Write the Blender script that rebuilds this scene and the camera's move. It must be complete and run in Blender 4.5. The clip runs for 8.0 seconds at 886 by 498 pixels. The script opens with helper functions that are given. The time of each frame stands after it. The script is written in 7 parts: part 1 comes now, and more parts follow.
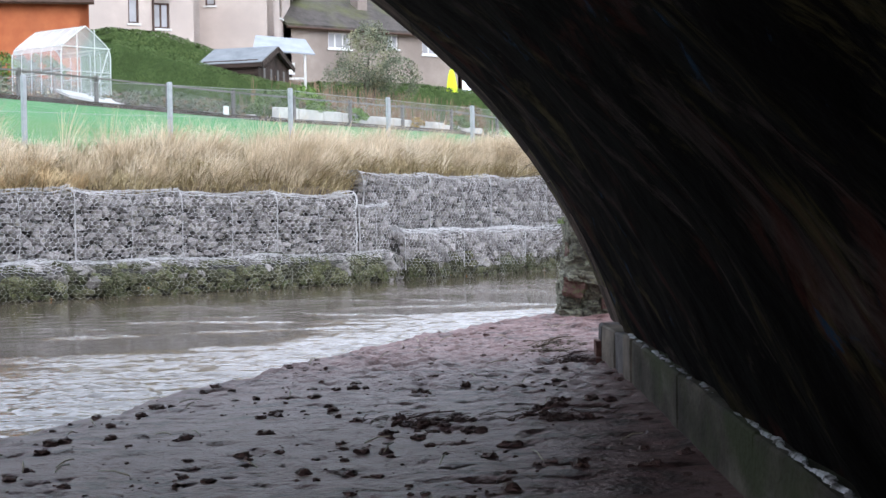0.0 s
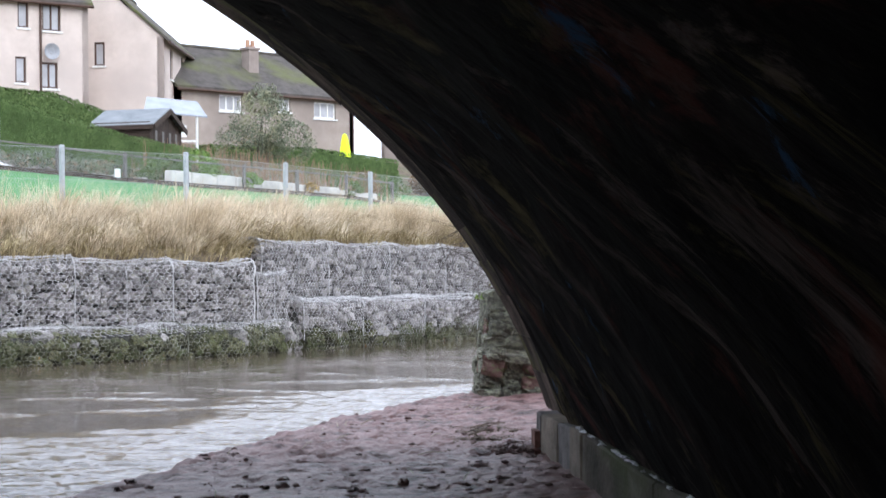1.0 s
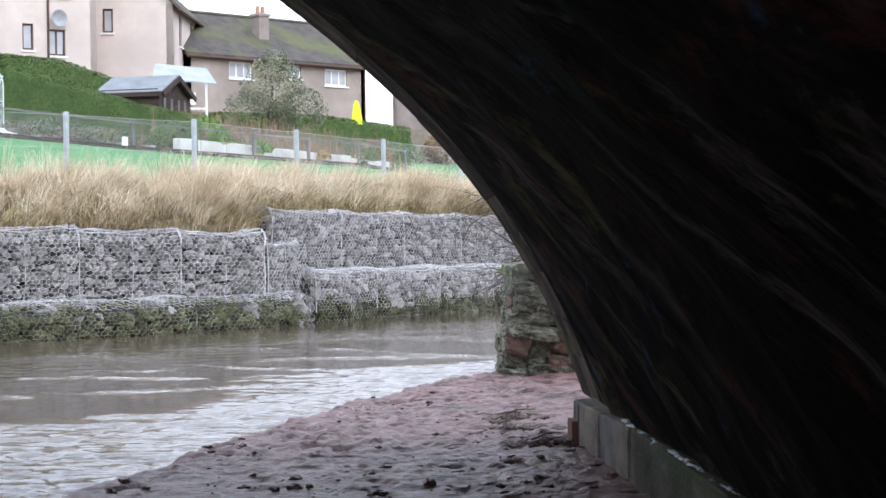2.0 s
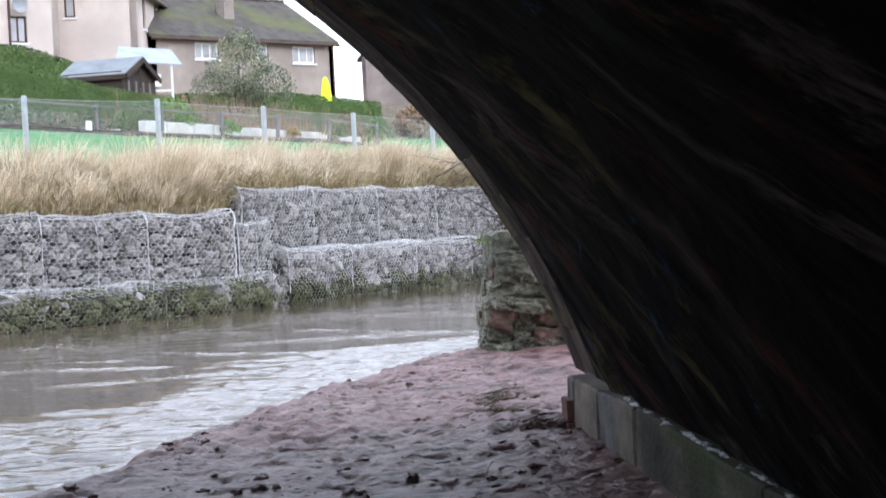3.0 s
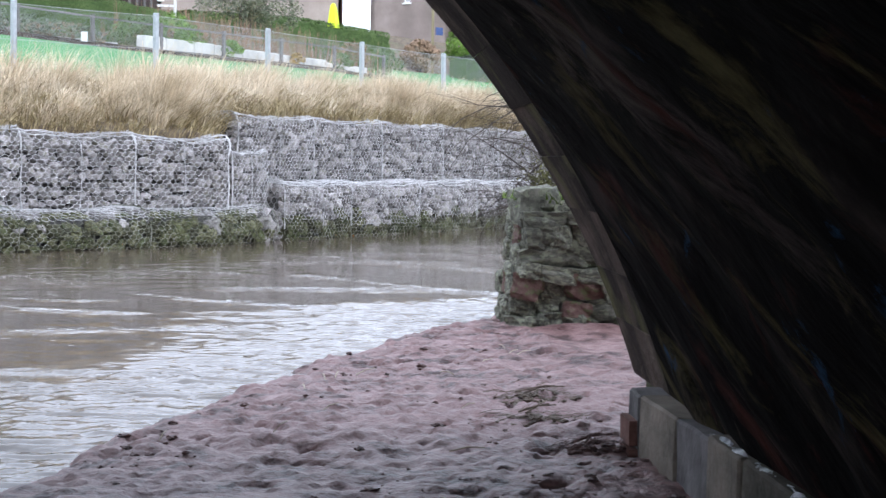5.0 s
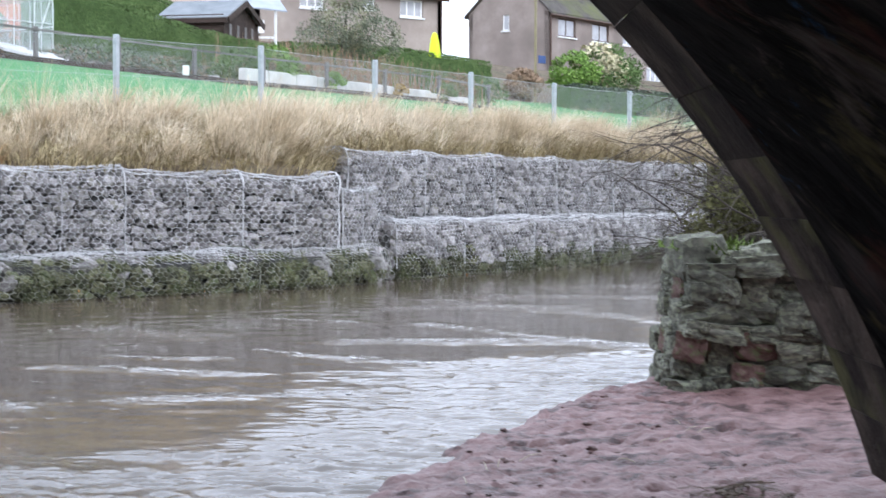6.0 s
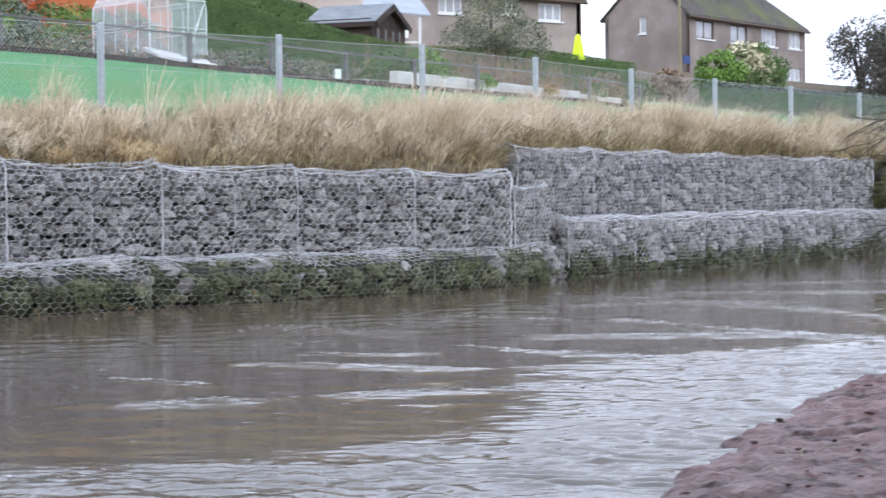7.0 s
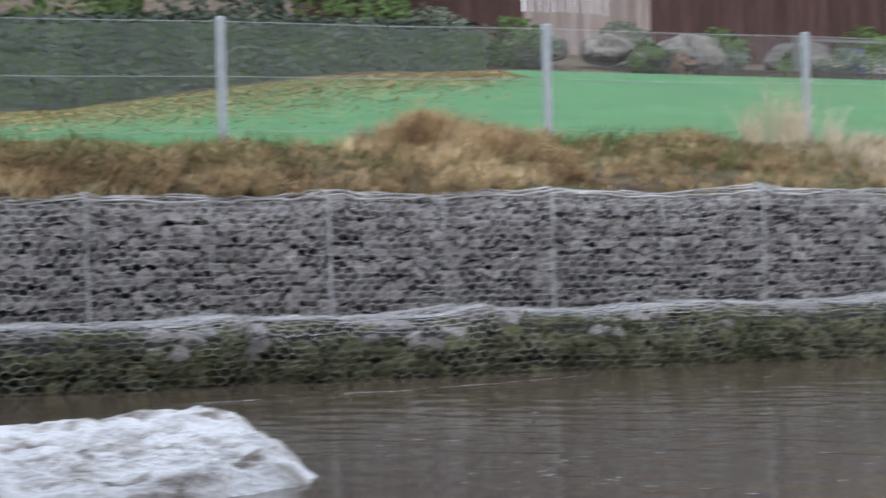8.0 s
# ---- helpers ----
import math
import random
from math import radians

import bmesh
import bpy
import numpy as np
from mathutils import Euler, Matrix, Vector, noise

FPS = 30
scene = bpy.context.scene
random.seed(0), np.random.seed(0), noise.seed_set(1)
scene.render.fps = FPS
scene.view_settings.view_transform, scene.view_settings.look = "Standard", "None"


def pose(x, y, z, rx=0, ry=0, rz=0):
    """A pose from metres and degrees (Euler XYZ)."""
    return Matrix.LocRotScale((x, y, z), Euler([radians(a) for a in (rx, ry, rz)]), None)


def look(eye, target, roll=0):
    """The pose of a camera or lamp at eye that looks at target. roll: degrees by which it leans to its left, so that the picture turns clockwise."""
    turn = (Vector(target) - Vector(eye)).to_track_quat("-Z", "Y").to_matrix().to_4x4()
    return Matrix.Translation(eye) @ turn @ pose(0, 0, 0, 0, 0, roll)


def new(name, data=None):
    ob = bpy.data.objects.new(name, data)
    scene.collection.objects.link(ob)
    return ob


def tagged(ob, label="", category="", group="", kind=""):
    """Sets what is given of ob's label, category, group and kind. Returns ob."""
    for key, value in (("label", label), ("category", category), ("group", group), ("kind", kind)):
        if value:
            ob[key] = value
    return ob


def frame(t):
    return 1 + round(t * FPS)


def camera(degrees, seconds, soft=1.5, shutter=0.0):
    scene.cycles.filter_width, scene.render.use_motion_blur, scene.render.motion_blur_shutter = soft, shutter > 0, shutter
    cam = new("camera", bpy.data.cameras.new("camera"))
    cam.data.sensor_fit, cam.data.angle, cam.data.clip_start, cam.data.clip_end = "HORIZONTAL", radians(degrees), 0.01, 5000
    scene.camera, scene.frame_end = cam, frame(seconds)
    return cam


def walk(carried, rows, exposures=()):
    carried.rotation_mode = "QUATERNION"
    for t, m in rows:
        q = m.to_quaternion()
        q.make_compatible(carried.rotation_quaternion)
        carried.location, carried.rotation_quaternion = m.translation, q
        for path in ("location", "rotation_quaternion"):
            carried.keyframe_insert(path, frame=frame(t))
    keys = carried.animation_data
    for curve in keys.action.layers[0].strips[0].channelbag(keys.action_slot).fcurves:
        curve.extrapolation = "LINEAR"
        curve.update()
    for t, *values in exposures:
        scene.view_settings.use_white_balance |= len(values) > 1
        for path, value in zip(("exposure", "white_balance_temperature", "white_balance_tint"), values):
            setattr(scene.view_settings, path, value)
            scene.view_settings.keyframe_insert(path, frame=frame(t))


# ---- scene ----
# World: metres, water level z = 0, the gabion wall runs roughly along x.
cam = camera(26.71, 8.0, soft=1.5, shutter=0.18)
walk(cam, [
    (0.0, look((-15.813, -22.321, 0.823), (-2.855, -7.089, 0.587), -1.18)),
    (0.2, look((-15.777, -22.227, 0.835), (-2.751, -7.053, 0.563), -0.31)),
    (0.5, look((-15.728, -22.066, 0.862), (-2.456, -7.105, 1.034), 1.35)),
    (0.7, look((-15.695, -21.935, 0.889), (-1.932, -7.424, 0.902), 0.07)),
    (1.0, look((-15.600, -21.722, 0.923), (-1.724, -7.325, 1.342), -0.75)),
    (1.2, look((-15.484, -21.583, 0.931), (-1.721, -7.085, 1.534), -1.61)),
    (2.3, look((-14.888, -20.852, 0.967), (-1.050, -6.412, 0.908), -0.51)),
    (2.5, look((-14.778, -20.737, 0.969), (-0.781, -6.451, 0.895), -0.91)),
    (2.8, look((-14.603, -20.575, 0.940), (-0.539, -6.356, 1.130), -2.80)),
    (3.0, look((-14.483, -20.457, 0.924), (-0.519, -6.140, 0.735), -3.07)),
    (3.3, look((-14.311, -20.251, 0.958), (-0.247, -6.052, 0.193), -3.44)),
    (3.5, look((-14.216, -20.115, 0.976), (-0.313, -5.746, 0.511), -2.91)),
    (3.7, look((-14.142, -19.993, 0.975), (-0.064, -5.804, 0.296), -2.49)),
    (4.0, look((-14.013, -19.808, 0.972), (0.267, -5.844, -0.060), -1.51)),
    (4.2, look((-13.883, -19.666, 0.987), (0.472, -5.779, -0.061), -1.86)),
    (5.3, look((-13.347, -18.980, 1.021), (0.522, -4.604, 0.041), 1.63)),
    (5.5, look((-13.263, -18.809, 1.026), (0.580, -4.420, -0.126), 1.79)),
    (5.7, look((-13.133, -18.569, 1.065), (0.596, -4.068, -0.051), 1.59)),
    (6.0, look((-12.930, -18.182, 1.129), (0.332, -3.223, 0.539), 0.22)),
    (6.2, look((-12.856, -17.987, 1.135), (0.239, -2.878, 0.627), -1.17)),
    (6.5, look((-12.826, -17.763, 1.137), (-0.216, -2.243, 0.791), 0.93)),
    (6.7, look((-12.869, -17.616, 1.081), (-0.339, -2.030, 0.801), 1.38)),
    (7.0, look((-12.983, -17.365, 0.978), (-0.769, -1.535, 0.500), -0.71)),
    (7.2, look((-13.013, -17.162, 0.984), (-2.161, -0.364, 0.750), 0.73)),
    (7.5, look((-13.060, -16.769, 0.995), (-4.281, 1.199, 0.684), 0.43)),
    (7.7, look((-13.174, -16.462, 0.937), (-5.904, 2.170, 0.801), -0.48)),
    (7.8, look((-13.268, -16.343, 0.906), (-7.037, 2.661, 1.013), -0.77)),
    (8.0, look((-13.504, -16.167, 0.864), (-9.265, 3.378, 1.015), -1.41)),
], exposures=[(0.0, 0.75, 6200, 11), (2.5, 0.85, 6120, 11), (5.5, 0.9, 6000, 11), (6.0, 0.8, 6000, 10), (6.5, 0.62, 5980, 11.5), (7.0, 0.48, 5980, 11.5), (7.5, 0.26, 6080, 12), (8.0, 0.16, 6270, 11)])

# ---- world and sun: a bright overcast day ----
SUN_EL, SUN_AZ = radians(32), radians(200)
world = bpy.data.worlds.new("sky")
scene.world = world
world.use_nodes = True
_nt = world.node_tree
_nt.nodes.clear()
_sky = _nt.nodes.new("ShaderNodeTexSky")
_sky.sky_type, _sky.sun_disc = "NISHITA", False
_sky.sun_elevation, _sky.sun_rotation = SUN_EL, SUN_AZ
_sky.air_density, _sky.dust_density, _sky.ozone_density = 1.0, 6.0, 0.5
_hs = _nt.nodes.new("ShaderNodeHueSaturation")
_hs.inputs["Saturation"].default_value = 0.12
_bg = _nt.nodes.new("ShaderNodeBackground")
_bg.inputs["Strength"].default_value = 0.145
_wo = _nt.nodes.new("ShaderNodeOutputWorld")
_nt.links.new(_sky.outputs[0], _hs.inputs["Color"])
_cl = _nt.nodes.new("ShaderNodeMix")          # cloud cover over the clear sky
_cl.data_type = "RGBA"
_cl.inputs["Factor"].default_value = 0.85
_cl.inputs["B"].default_value = (8.8, 9.4, 10.7, 1)
_nt.links.new(_hs.outputs[0], _cl.inputs["A"])
_nt.links.new(_cl.outputs["Result"], _bg.inputs["Color"])
_nt.links.new(_bg.outputs[0], _wo.inputs["Surface"])
sun = new("sun", bpy.data.lights.new("sun", "SUN"))
sun.data.energy, sun.data.angle, sun.data.color = 0.5, radians(25), (1.0, 0.985, 0.96)
sun.matrix_world = look((0, 0, 30), (-30 * math.sin(SUN_AZ) / math.tan(SUN_EL), -30 * math.cos(SUN_AZ) / math.tan(SUN_EL), 0))

# ---- frames of reference ----
BC, BA = Vector((-13.0, -18.6)), radians(41.6)          # bridge: s to the right, d outwards along the barrel
FO, FA = Vector((0.52, 3.59)), math.atan2(0.221, 0.975)  # fence: p along it, q behind it
BRIDGE = Matrix.Translation((BC.x, BC.y, 0)) @ Matrix.Rotation(-BA, 4, "Z")
FENCE = Matrix.Translation((FO.x, FO.y, 0)) @ Matrix.Rotation(FA, 4, "Z")
BRIDGE_I, FENCE_I = BRIDGE.inverted(), FENCE.inverted()


def br(s, d, z=0.0):
    return BRIDGE @ Vector((s, d, z))


def fp(p, q, z=0.0):
    return FENCE @ Vector((p, q, z))


def lerp_table(x, table):
    xs, ys = zip(*table)
    return float(np.interp(x, xs, ys))


# ---- mesh helpers: a mesh is a pair of lists ----
def add_box(m, lo, hi, mat=None):
    v, f = m
    n = len(v)
    for x in (lo[0], hi[0]):
        for y in (lo[1], hi[1]):
            for z in (lo[2], hi[2]):
                p = Vector((x, y, z))
                v.append(tuple(mat @ p) if mat else (x, y, z))
    f += [(n, n + 1, n + 3, n + 2), (n + 4, n + 6, n + 7, n + 5), (n, n + 4, n + 5, n + 1),
          (n + 2, n + 3, n + 7, n + 6), (n, n + 2, n + 6, n + 4), (n + 1, n + 5, n + 7, n + 3)]
    return m


def add_poly(m, pts):
    n = len(m[0])
    m[0].extend(tuple(p) for p in pts)
    m[1].append(tuple(range(n, n + len(pts))))
    return m


def add_prism(m, outline, y0, y1, mat=None):
    """An outline in x, z pushed along y."""
    v, f = m
    n, k = len(v), len(outline)
    for y in (y0, y1):
        for x, z in outline:
            p = Vector((x, y, z))
            v.append(tuple(mat @ p) if mat else tuple(p))
    f.append(tuple(range(n, n + k)))
    f.append(tuple(reversed(range(n + k, n + 2 * k))))
    for i in range(k):
        j = (i + 1) % k
        f.append((n + j, n + i, n + k + i, n + k + j))
    return m


def add_tube(m, pts, radii, sides=6, caps=True):
    """A tube along points, with a radius at each."""
    v, f = m
    n0 = len(v)
    pts = [Vector(p) for p in pts]
    for i, p in enumerate(pts):
        a = (pts[min(i + 1, len(pts) - 1)] - pts[max(i - 1, 0)])
        a = a.normalized() if a.length > 1e-9 else Vector((0, 0, 1))
        x = a.orthogonal().normalized() if abs(a.z) > 0.9 else a.cross(Vector((0, 0, 1))).normalized()
        y = a.cross(x)
        for k in range(sides):
            t = 2 * math.pi * k / sides
            v.append(tuple(p + radii[i] * (math.cos(t) * x + math.sin(t) * y)))
    for i in range(len(pts) - 1):
        for k in range(sides):
            a, b = n0 + i * sides + k, n0 + i * sides + (k + 1) % sides
            f.append((a, b, b + sides, a + sides))
    if caps:
        f.append(tuple(n0 + k for k in reversed(range(sides))))
        f.append(tuple(n0 + (len(pts) - 1) * sides + k for k in range(sides)))
    return m


def mesh_data(name, m, material, smooth=False):
    me = bpy.data.meshes.new(name)
    me.from_pydata(m[0], [], m[1])
    me.validate()
    if material:
        me.materials.append(material)
    if smooth:
        me.polygons.foreach_set("use_smooth", [True] * len(me.polygons))
    me.update()
    return me


def part(name, m, material, parent, label="", smooth=False, at=None):
    """One mesh object under a thing or a part; m is a mesh pair or finished mesh data."""
    me = m if isinstance(m, bpy.types.Mesh) else mesh_data(name, m, material, smooth)
    ob = new(name, me)
    ob.parent = parent
    if at is not None:
        ob.matrix_basis = at
    if label:
        ob["label"] = label
    return ob


def thing(name, label, category, at=None, m=None, material=None, group="", kind="", smooth=False):
    ob = new(name, mesh_data(name, m, material, smooth) if m else None)
    if at is not None:
        ob.matrix_basis = at
    return tagged(ob, label, category, group, kind)


def grid_mesh(nx, ny, place):
    v = [tuple(place(i, j)) for j in range(ny) for i in range(nx)]
    f = [(j * nx + i, j * nx + i + 1, (j + 1) * nx + i + 1, (j + 1) * nx + i) for j in range(ny - 1) for i in range(nx - 1)]
    return v, f


def fbm(x, y, z=0.0, octaves=3):
    return noise.fractal(Vector((x, y, z)), 1.0, 2.0, octaves)

# ---- materials ----
def material(name, stops, scale=4.0, rough=0.85, bump=0.3, bump_scale=40.0, stretch=(1, 1, 1), detail=8.0, per_object=0.0,
             metal=0.0, stain=None, stain_scale=0.7, stain_at=(0.5, 0.7), coords="Object", island=False, spec=0.3, bump_dist=0.02):
    """A surface of mottled colour: stops along a noise, a second larger stain, fine relief."""
    mt = bpy.data.materials.new(name)
    mt.use_nodes = True
    nt = mt.node_tree
    N, L = nt.nodes.new, nt.links.new
    bsdf = nt.nodes["Principled BSDF"]
    bsdf.inputs["Roughness"].default_value = rough
    bsdf.inputs["Metallic"].default_value = metal
    bsdf.inputs["Specular IOR Level"].default_value = spec
    tc, mp = N("ShaderNodeTexCoord"), N("ShaderNodeMapping")
    mp.inputs["Scale"].default_value = stretch
    L(tc.outputs[coords], mp.inputs["Vector"])
    vec = mp.outputs[0]
    if per_object:
        info, add = N("ShaderNodeObjectInfo"), N("ShaderNodeVectorMath")
        mul = N("ShaderNodeMath")
        mul.operation, mul.inputs[1].default_value = "MULTIPLY", 37.0
        L(info.outputs["Random"], mul.inputs[0])
        L(vec, add.inputs[0])
        L(mul.outputs[0], add.inputs[1])
        vec = add.outputs[0]
    tex = N("ShaderNodeTexNoise")
    tex.inputs["Scale"].default_value, tex.inputs["Detail"].default_value = scale, detail
    tex.inputs["Roughness"].default_value = 0.62
    L(vec, tex.inputs["Vector"])
    ramp = N("ShaderNodeValToRGB")
    el = ramp.color_ramp.elements
    while len(el) < len(stops):
        el.new(0.5)
    for e, (at, c) in zip(el, stops):
        e.position, e.color = at, (*c, 1)
    L(tex.outputs["Fac"], ramp.inputs["Fac"])
    col = ramp.outputs["Color"]
    if stain:
        t2, r2, mx = N("ShaderNodeTexNoise"), N("ShaderNodeValToRGB"), N("ShaderNodeMix")
        t2.inputs["Scale"].default_value, t2.inputs["Detail"].default_value = stain_scale, 6
        L(vec, t2.inputs["Vector"])
        r2.color_ramp.elements[0].position, r2.color_ramp.elements[1].position = stain_at
        L(t2.outputs["Fac"], r2.inputs["Fac"])
        mx.data_type = "RGBA"
        L(r2.outputs["Color"], mx.inputs["Factor"])
        L(col, mx.inputs["A"])
        mx.inputs["B"].default_value = (*stain, 1)
        col = mx.outputs["Result"]
    if per_object or island:
        hs, ma = N("ShaderNodeHueSaturation"), N("ShaderNodeMapRange")
        src = N("ShaderNodeNewGeometry").outputs["Random Per Island"] if island else info.outputs["Random"]
        amount = per_object or 0.3
        ma.inputs["To Min"].default_value, ma.inputs["To Max"].default_value = 1 - amount, 1 + amount
        L(src, ma.inputs["Value"])
        L(ma.outputs[0], hs.inputs["Value"])
        L(col, hs.inputs["Color"])
        col = hs.outputs["Color"]
    L(col, bsdf.inputs["Base Color"])
    if bump:
        t3, bp = N("ShaderNodeTexNoise"), N("ShaderNodeBump")
        t3.inputs["Scale"].default_value, t3.inputs["Detail"].default_value = bump_scale, 6
        L(vec, t3.inputs["Vector"])
        bp.inputs["Strength"].default_value, bp.inputs["Distance"].default_value = bump, bump_dist
        L(t3.outputs["Fac"], bp.inputs["Height"])
        L(bp.outputs["Normal"], bsdf.inputs["Normal"])
    return mt


M_STONE = material("quarried_stone", [(0.3, (0.15, 0.136, 0.138)), (0.5, (0.285, 0.265, 0.264)), (0.7, (0.44, 0.415, 0.41))], 9, per_object=0.5, stain=(0.19, 0.18, 0.14), stain_scale=2.2, bump=0.6)
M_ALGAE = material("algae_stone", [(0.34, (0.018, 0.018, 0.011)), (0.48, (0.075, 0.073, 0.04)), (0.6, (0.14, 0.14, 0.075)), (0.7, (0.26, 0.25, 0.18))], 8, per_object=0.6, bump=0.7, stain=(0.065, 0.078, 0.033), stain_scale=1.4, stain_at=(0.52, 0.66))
# Dark core colour paints the shade in the gaps between basket stones.
M_GAP_SHADE = material("gap_shade_fill", [(0.35, (0.03, 0.029, 0.028)), (0.65, (0.075, 0.072, 0.068))], 14, bump=0.8)
M_WIRE = material("galvanised_wire", [(0.32, (0.3, 0.3, 0.3)), (0.5, (0.52, 0.515, 0.52)), (0.68, (0.72, 0.715, 0.72))], 2.2, rough=0.55, bump=0, spec=0.4)
M_WIRE_OLD = material("weathered_wire", [(0.36, (0.09, 0.095, 0.06)), (0.5, (0.22, 0.22, 0.18)), (0.66, (0.5, 0.5, 0.47))], 2.6, rough=0.6, bump=0, spec=0.4)
M_MUD = material("river_mud", [(0.385, (0.055, 0.025, 0.022)), (0.46, (0.165, 0.092, 0.086)), (0.57, (0.248, 0.15, 0.142)), (0.7, (0.32, 0.21, 0.2))], 7.0, rough=0.46, bump=0.6,
                 bump_scale=38, stain=(0.235, 0.137, 0.13), stain_scale=0.8, spec=0.28, bump_dist=0.025, detail=12)
M_SOIL = material("bank_soil", [(0.3, (0.05, 0.034, 0.024)), (0.5, (0.11, 0.08, 0.05)), (0.7, (0.2, 0.16, 0.1))], 5, bump=0.8, stain=(0.07, 0.085, 0.03), stain_scale=0.4)
M_LAWN = material("mown_lawn", [(0.3, (0.06, 0.185, 0.062)), (0.5, (0.075, 0.228, 0.08)), (0.7, (0.1, 0.265, 0.095))], 1.2, rough=0.9, bump=0.4, bump_scale=60,
                  stain=(0.09, 0.21, 0.066), stain_scale=0.25)
M_GRASS = material("dry_grass", [(0.34, (0.38, 0.295, 0.185)), (0.5, (0.62, 0.515, 0.37)), (0.66, (0.78, 0.695, 0.55))], 1.1, rough=0.8, bump=0, island=True)
M_BROWNGRASS = material("brown_grass", [(0.36, (0.23, 0.145, 0.075)), (0.5, (0.5, 0.36, 0.2)), (0.64, (0.72, 0.58, 0.36))], 1.5, rough=0.8, bump=0, island=True)
M_GREENGRASS = material("green_grass", [(0.3, (0.07, 0.12, 0.03)), (0.7, (0.2, 0.25, 0.07))], 1.3, rough=0.8, bump=0, island=True)
M_POST = material("concrete_post", [(0.3, (0.33, 0.36, 0.38)), (0.7, (0.47, 0.5, 0.53))], 12, bump=0.3, bump_scale=80)
M_LINK = material("link_wire", [(0.3, (0.34, 0.36, 0.37)), (0.7, (0.46, 0.48, 0.49))], 3, rough=0.5, bump=0)
M_ROUGHCAST = material("pink_roughcast", [(0.3, (0.55, 0.47, 0.42)), (0.7, (0.67, 0.58, 0.525))], 1.5, bump=0.5, bump_scale=60, stain=(0.51, 0.44, 0.4), stain_scale=0.3)
M_GREYCAST = material("brown_roughcast", [(0.3, (0.24, 0.198, 0.175)), (0.7, (0.34, 0.285, 0.255))], 1.5, bump=0.5, bump_scale=60, stain=(0.2, 0.165, 0.145), stain_scale=0.3)
M_TANCAST = material("tan_roughcast", [(0.3, (0.3, 0.25, 0.215)), (0.7, (0.41, 0.35, 0.305))], 1.5, bump=0.5, bump_scale=60, stain=(0.25, 0.21, 0.185), stain_scale=0.3)
M_ROOF = material("mossy_roof", [(0.3, (0.05, 0.045, 0.04)), (0.7, (0.11, 0.095, 0.085))], 2.5, bump=0.5, stain=(0.115, 0.125, 0.04), stain_scale=0.5, stain_at=(0.46, 0.72))
M_WHITE = material("white_paint", [(0.3, (0.72, 0.72, 0.71)), (0.7, (0.82, 0.82, 0.8))], 3, rough=0.5, bump=0.1)
M_BROWNFRAME = material("dark_frame", [(0.3, (0.06, 0.035, 0.025)), (0.7, (0.1, 0.06, 0.045))], 4, rough=0.5, bump=0.1)
M_TIMBER = material("dark_timber", [(0.3, (0.03, 0.022, 0.018)), (0.7, (0.075, 0.052, 0.042))], 3, stretch=(0.4, 6, 6), per_object=0.25, bump=0.4)
M_BLUETIMBER = material("painted_board", [(0.3, (0.2, 0.22, 0.25)), (0.7, (0.32, 0.34, 0.37))], 4, per_object=0.2)
M_FELT = material("roof_felt", [(0.3, (0.16, 0.18, 0.195)), (0.7, (0.27, 0.29, 0.31))], 2, bump=0.4, bump_scale=70)
M_HEDGE = material("hedge_leaf", [(0.3, (0.07, 0.11, 0.035)), (0.5, (0.1, 0.155, 0.05)), (0.7, (0.14, 0.2, 0.07))], 1.5, rough=0.9, bump=0, island=True, per_object=0.16)
M_LEAF = material("bush_leaf", [(0.3, (0.1, 0.125, 0.085)), (0.7, (0.2, 0.23, 0.165))], 1.5, rough=0.7, bump=0, island=True, per_object=0.18)
M_AIRY = material("airy_leaf", [(0.34, (0.1, 0.115, 0.075)), (0.5, (0.17, 0.19, 0.13)), (0.64, (0.3, 0.29, 0.17))], 1.2, rough=0.75, bump=0, island=True, per_object=0.25)
M_LIME = material("bright_leaf", [(0.3, (0.09, 0.17, 0.025)), (0.7, (0.18, 0.28, 0.055))], 1.5, rough=0.6, bump=0, island=True)
M_BARK = material("bark", [(0.3, (0.05, 0.04, 0.035)), (0.7, (0.13, 0.11, 0.095))], 8, bump=0.6)
M_YELLOW = material("yellow_fabric", [(0.3, (0.62, 0.78, 0.02)), (0.7, (0.72, 0.88, 0.04))], 3, rough=0.6, bump=0.2)
M_CONCRETE = material("pale_concrete", [(0.3, (0.5, 0.49, 0.46)), (0.7, (0.68, 0.67, 0.64))], 3, bump=0.4, stain=(0.35, 0.34, 0.31), stain_scale=1.0)


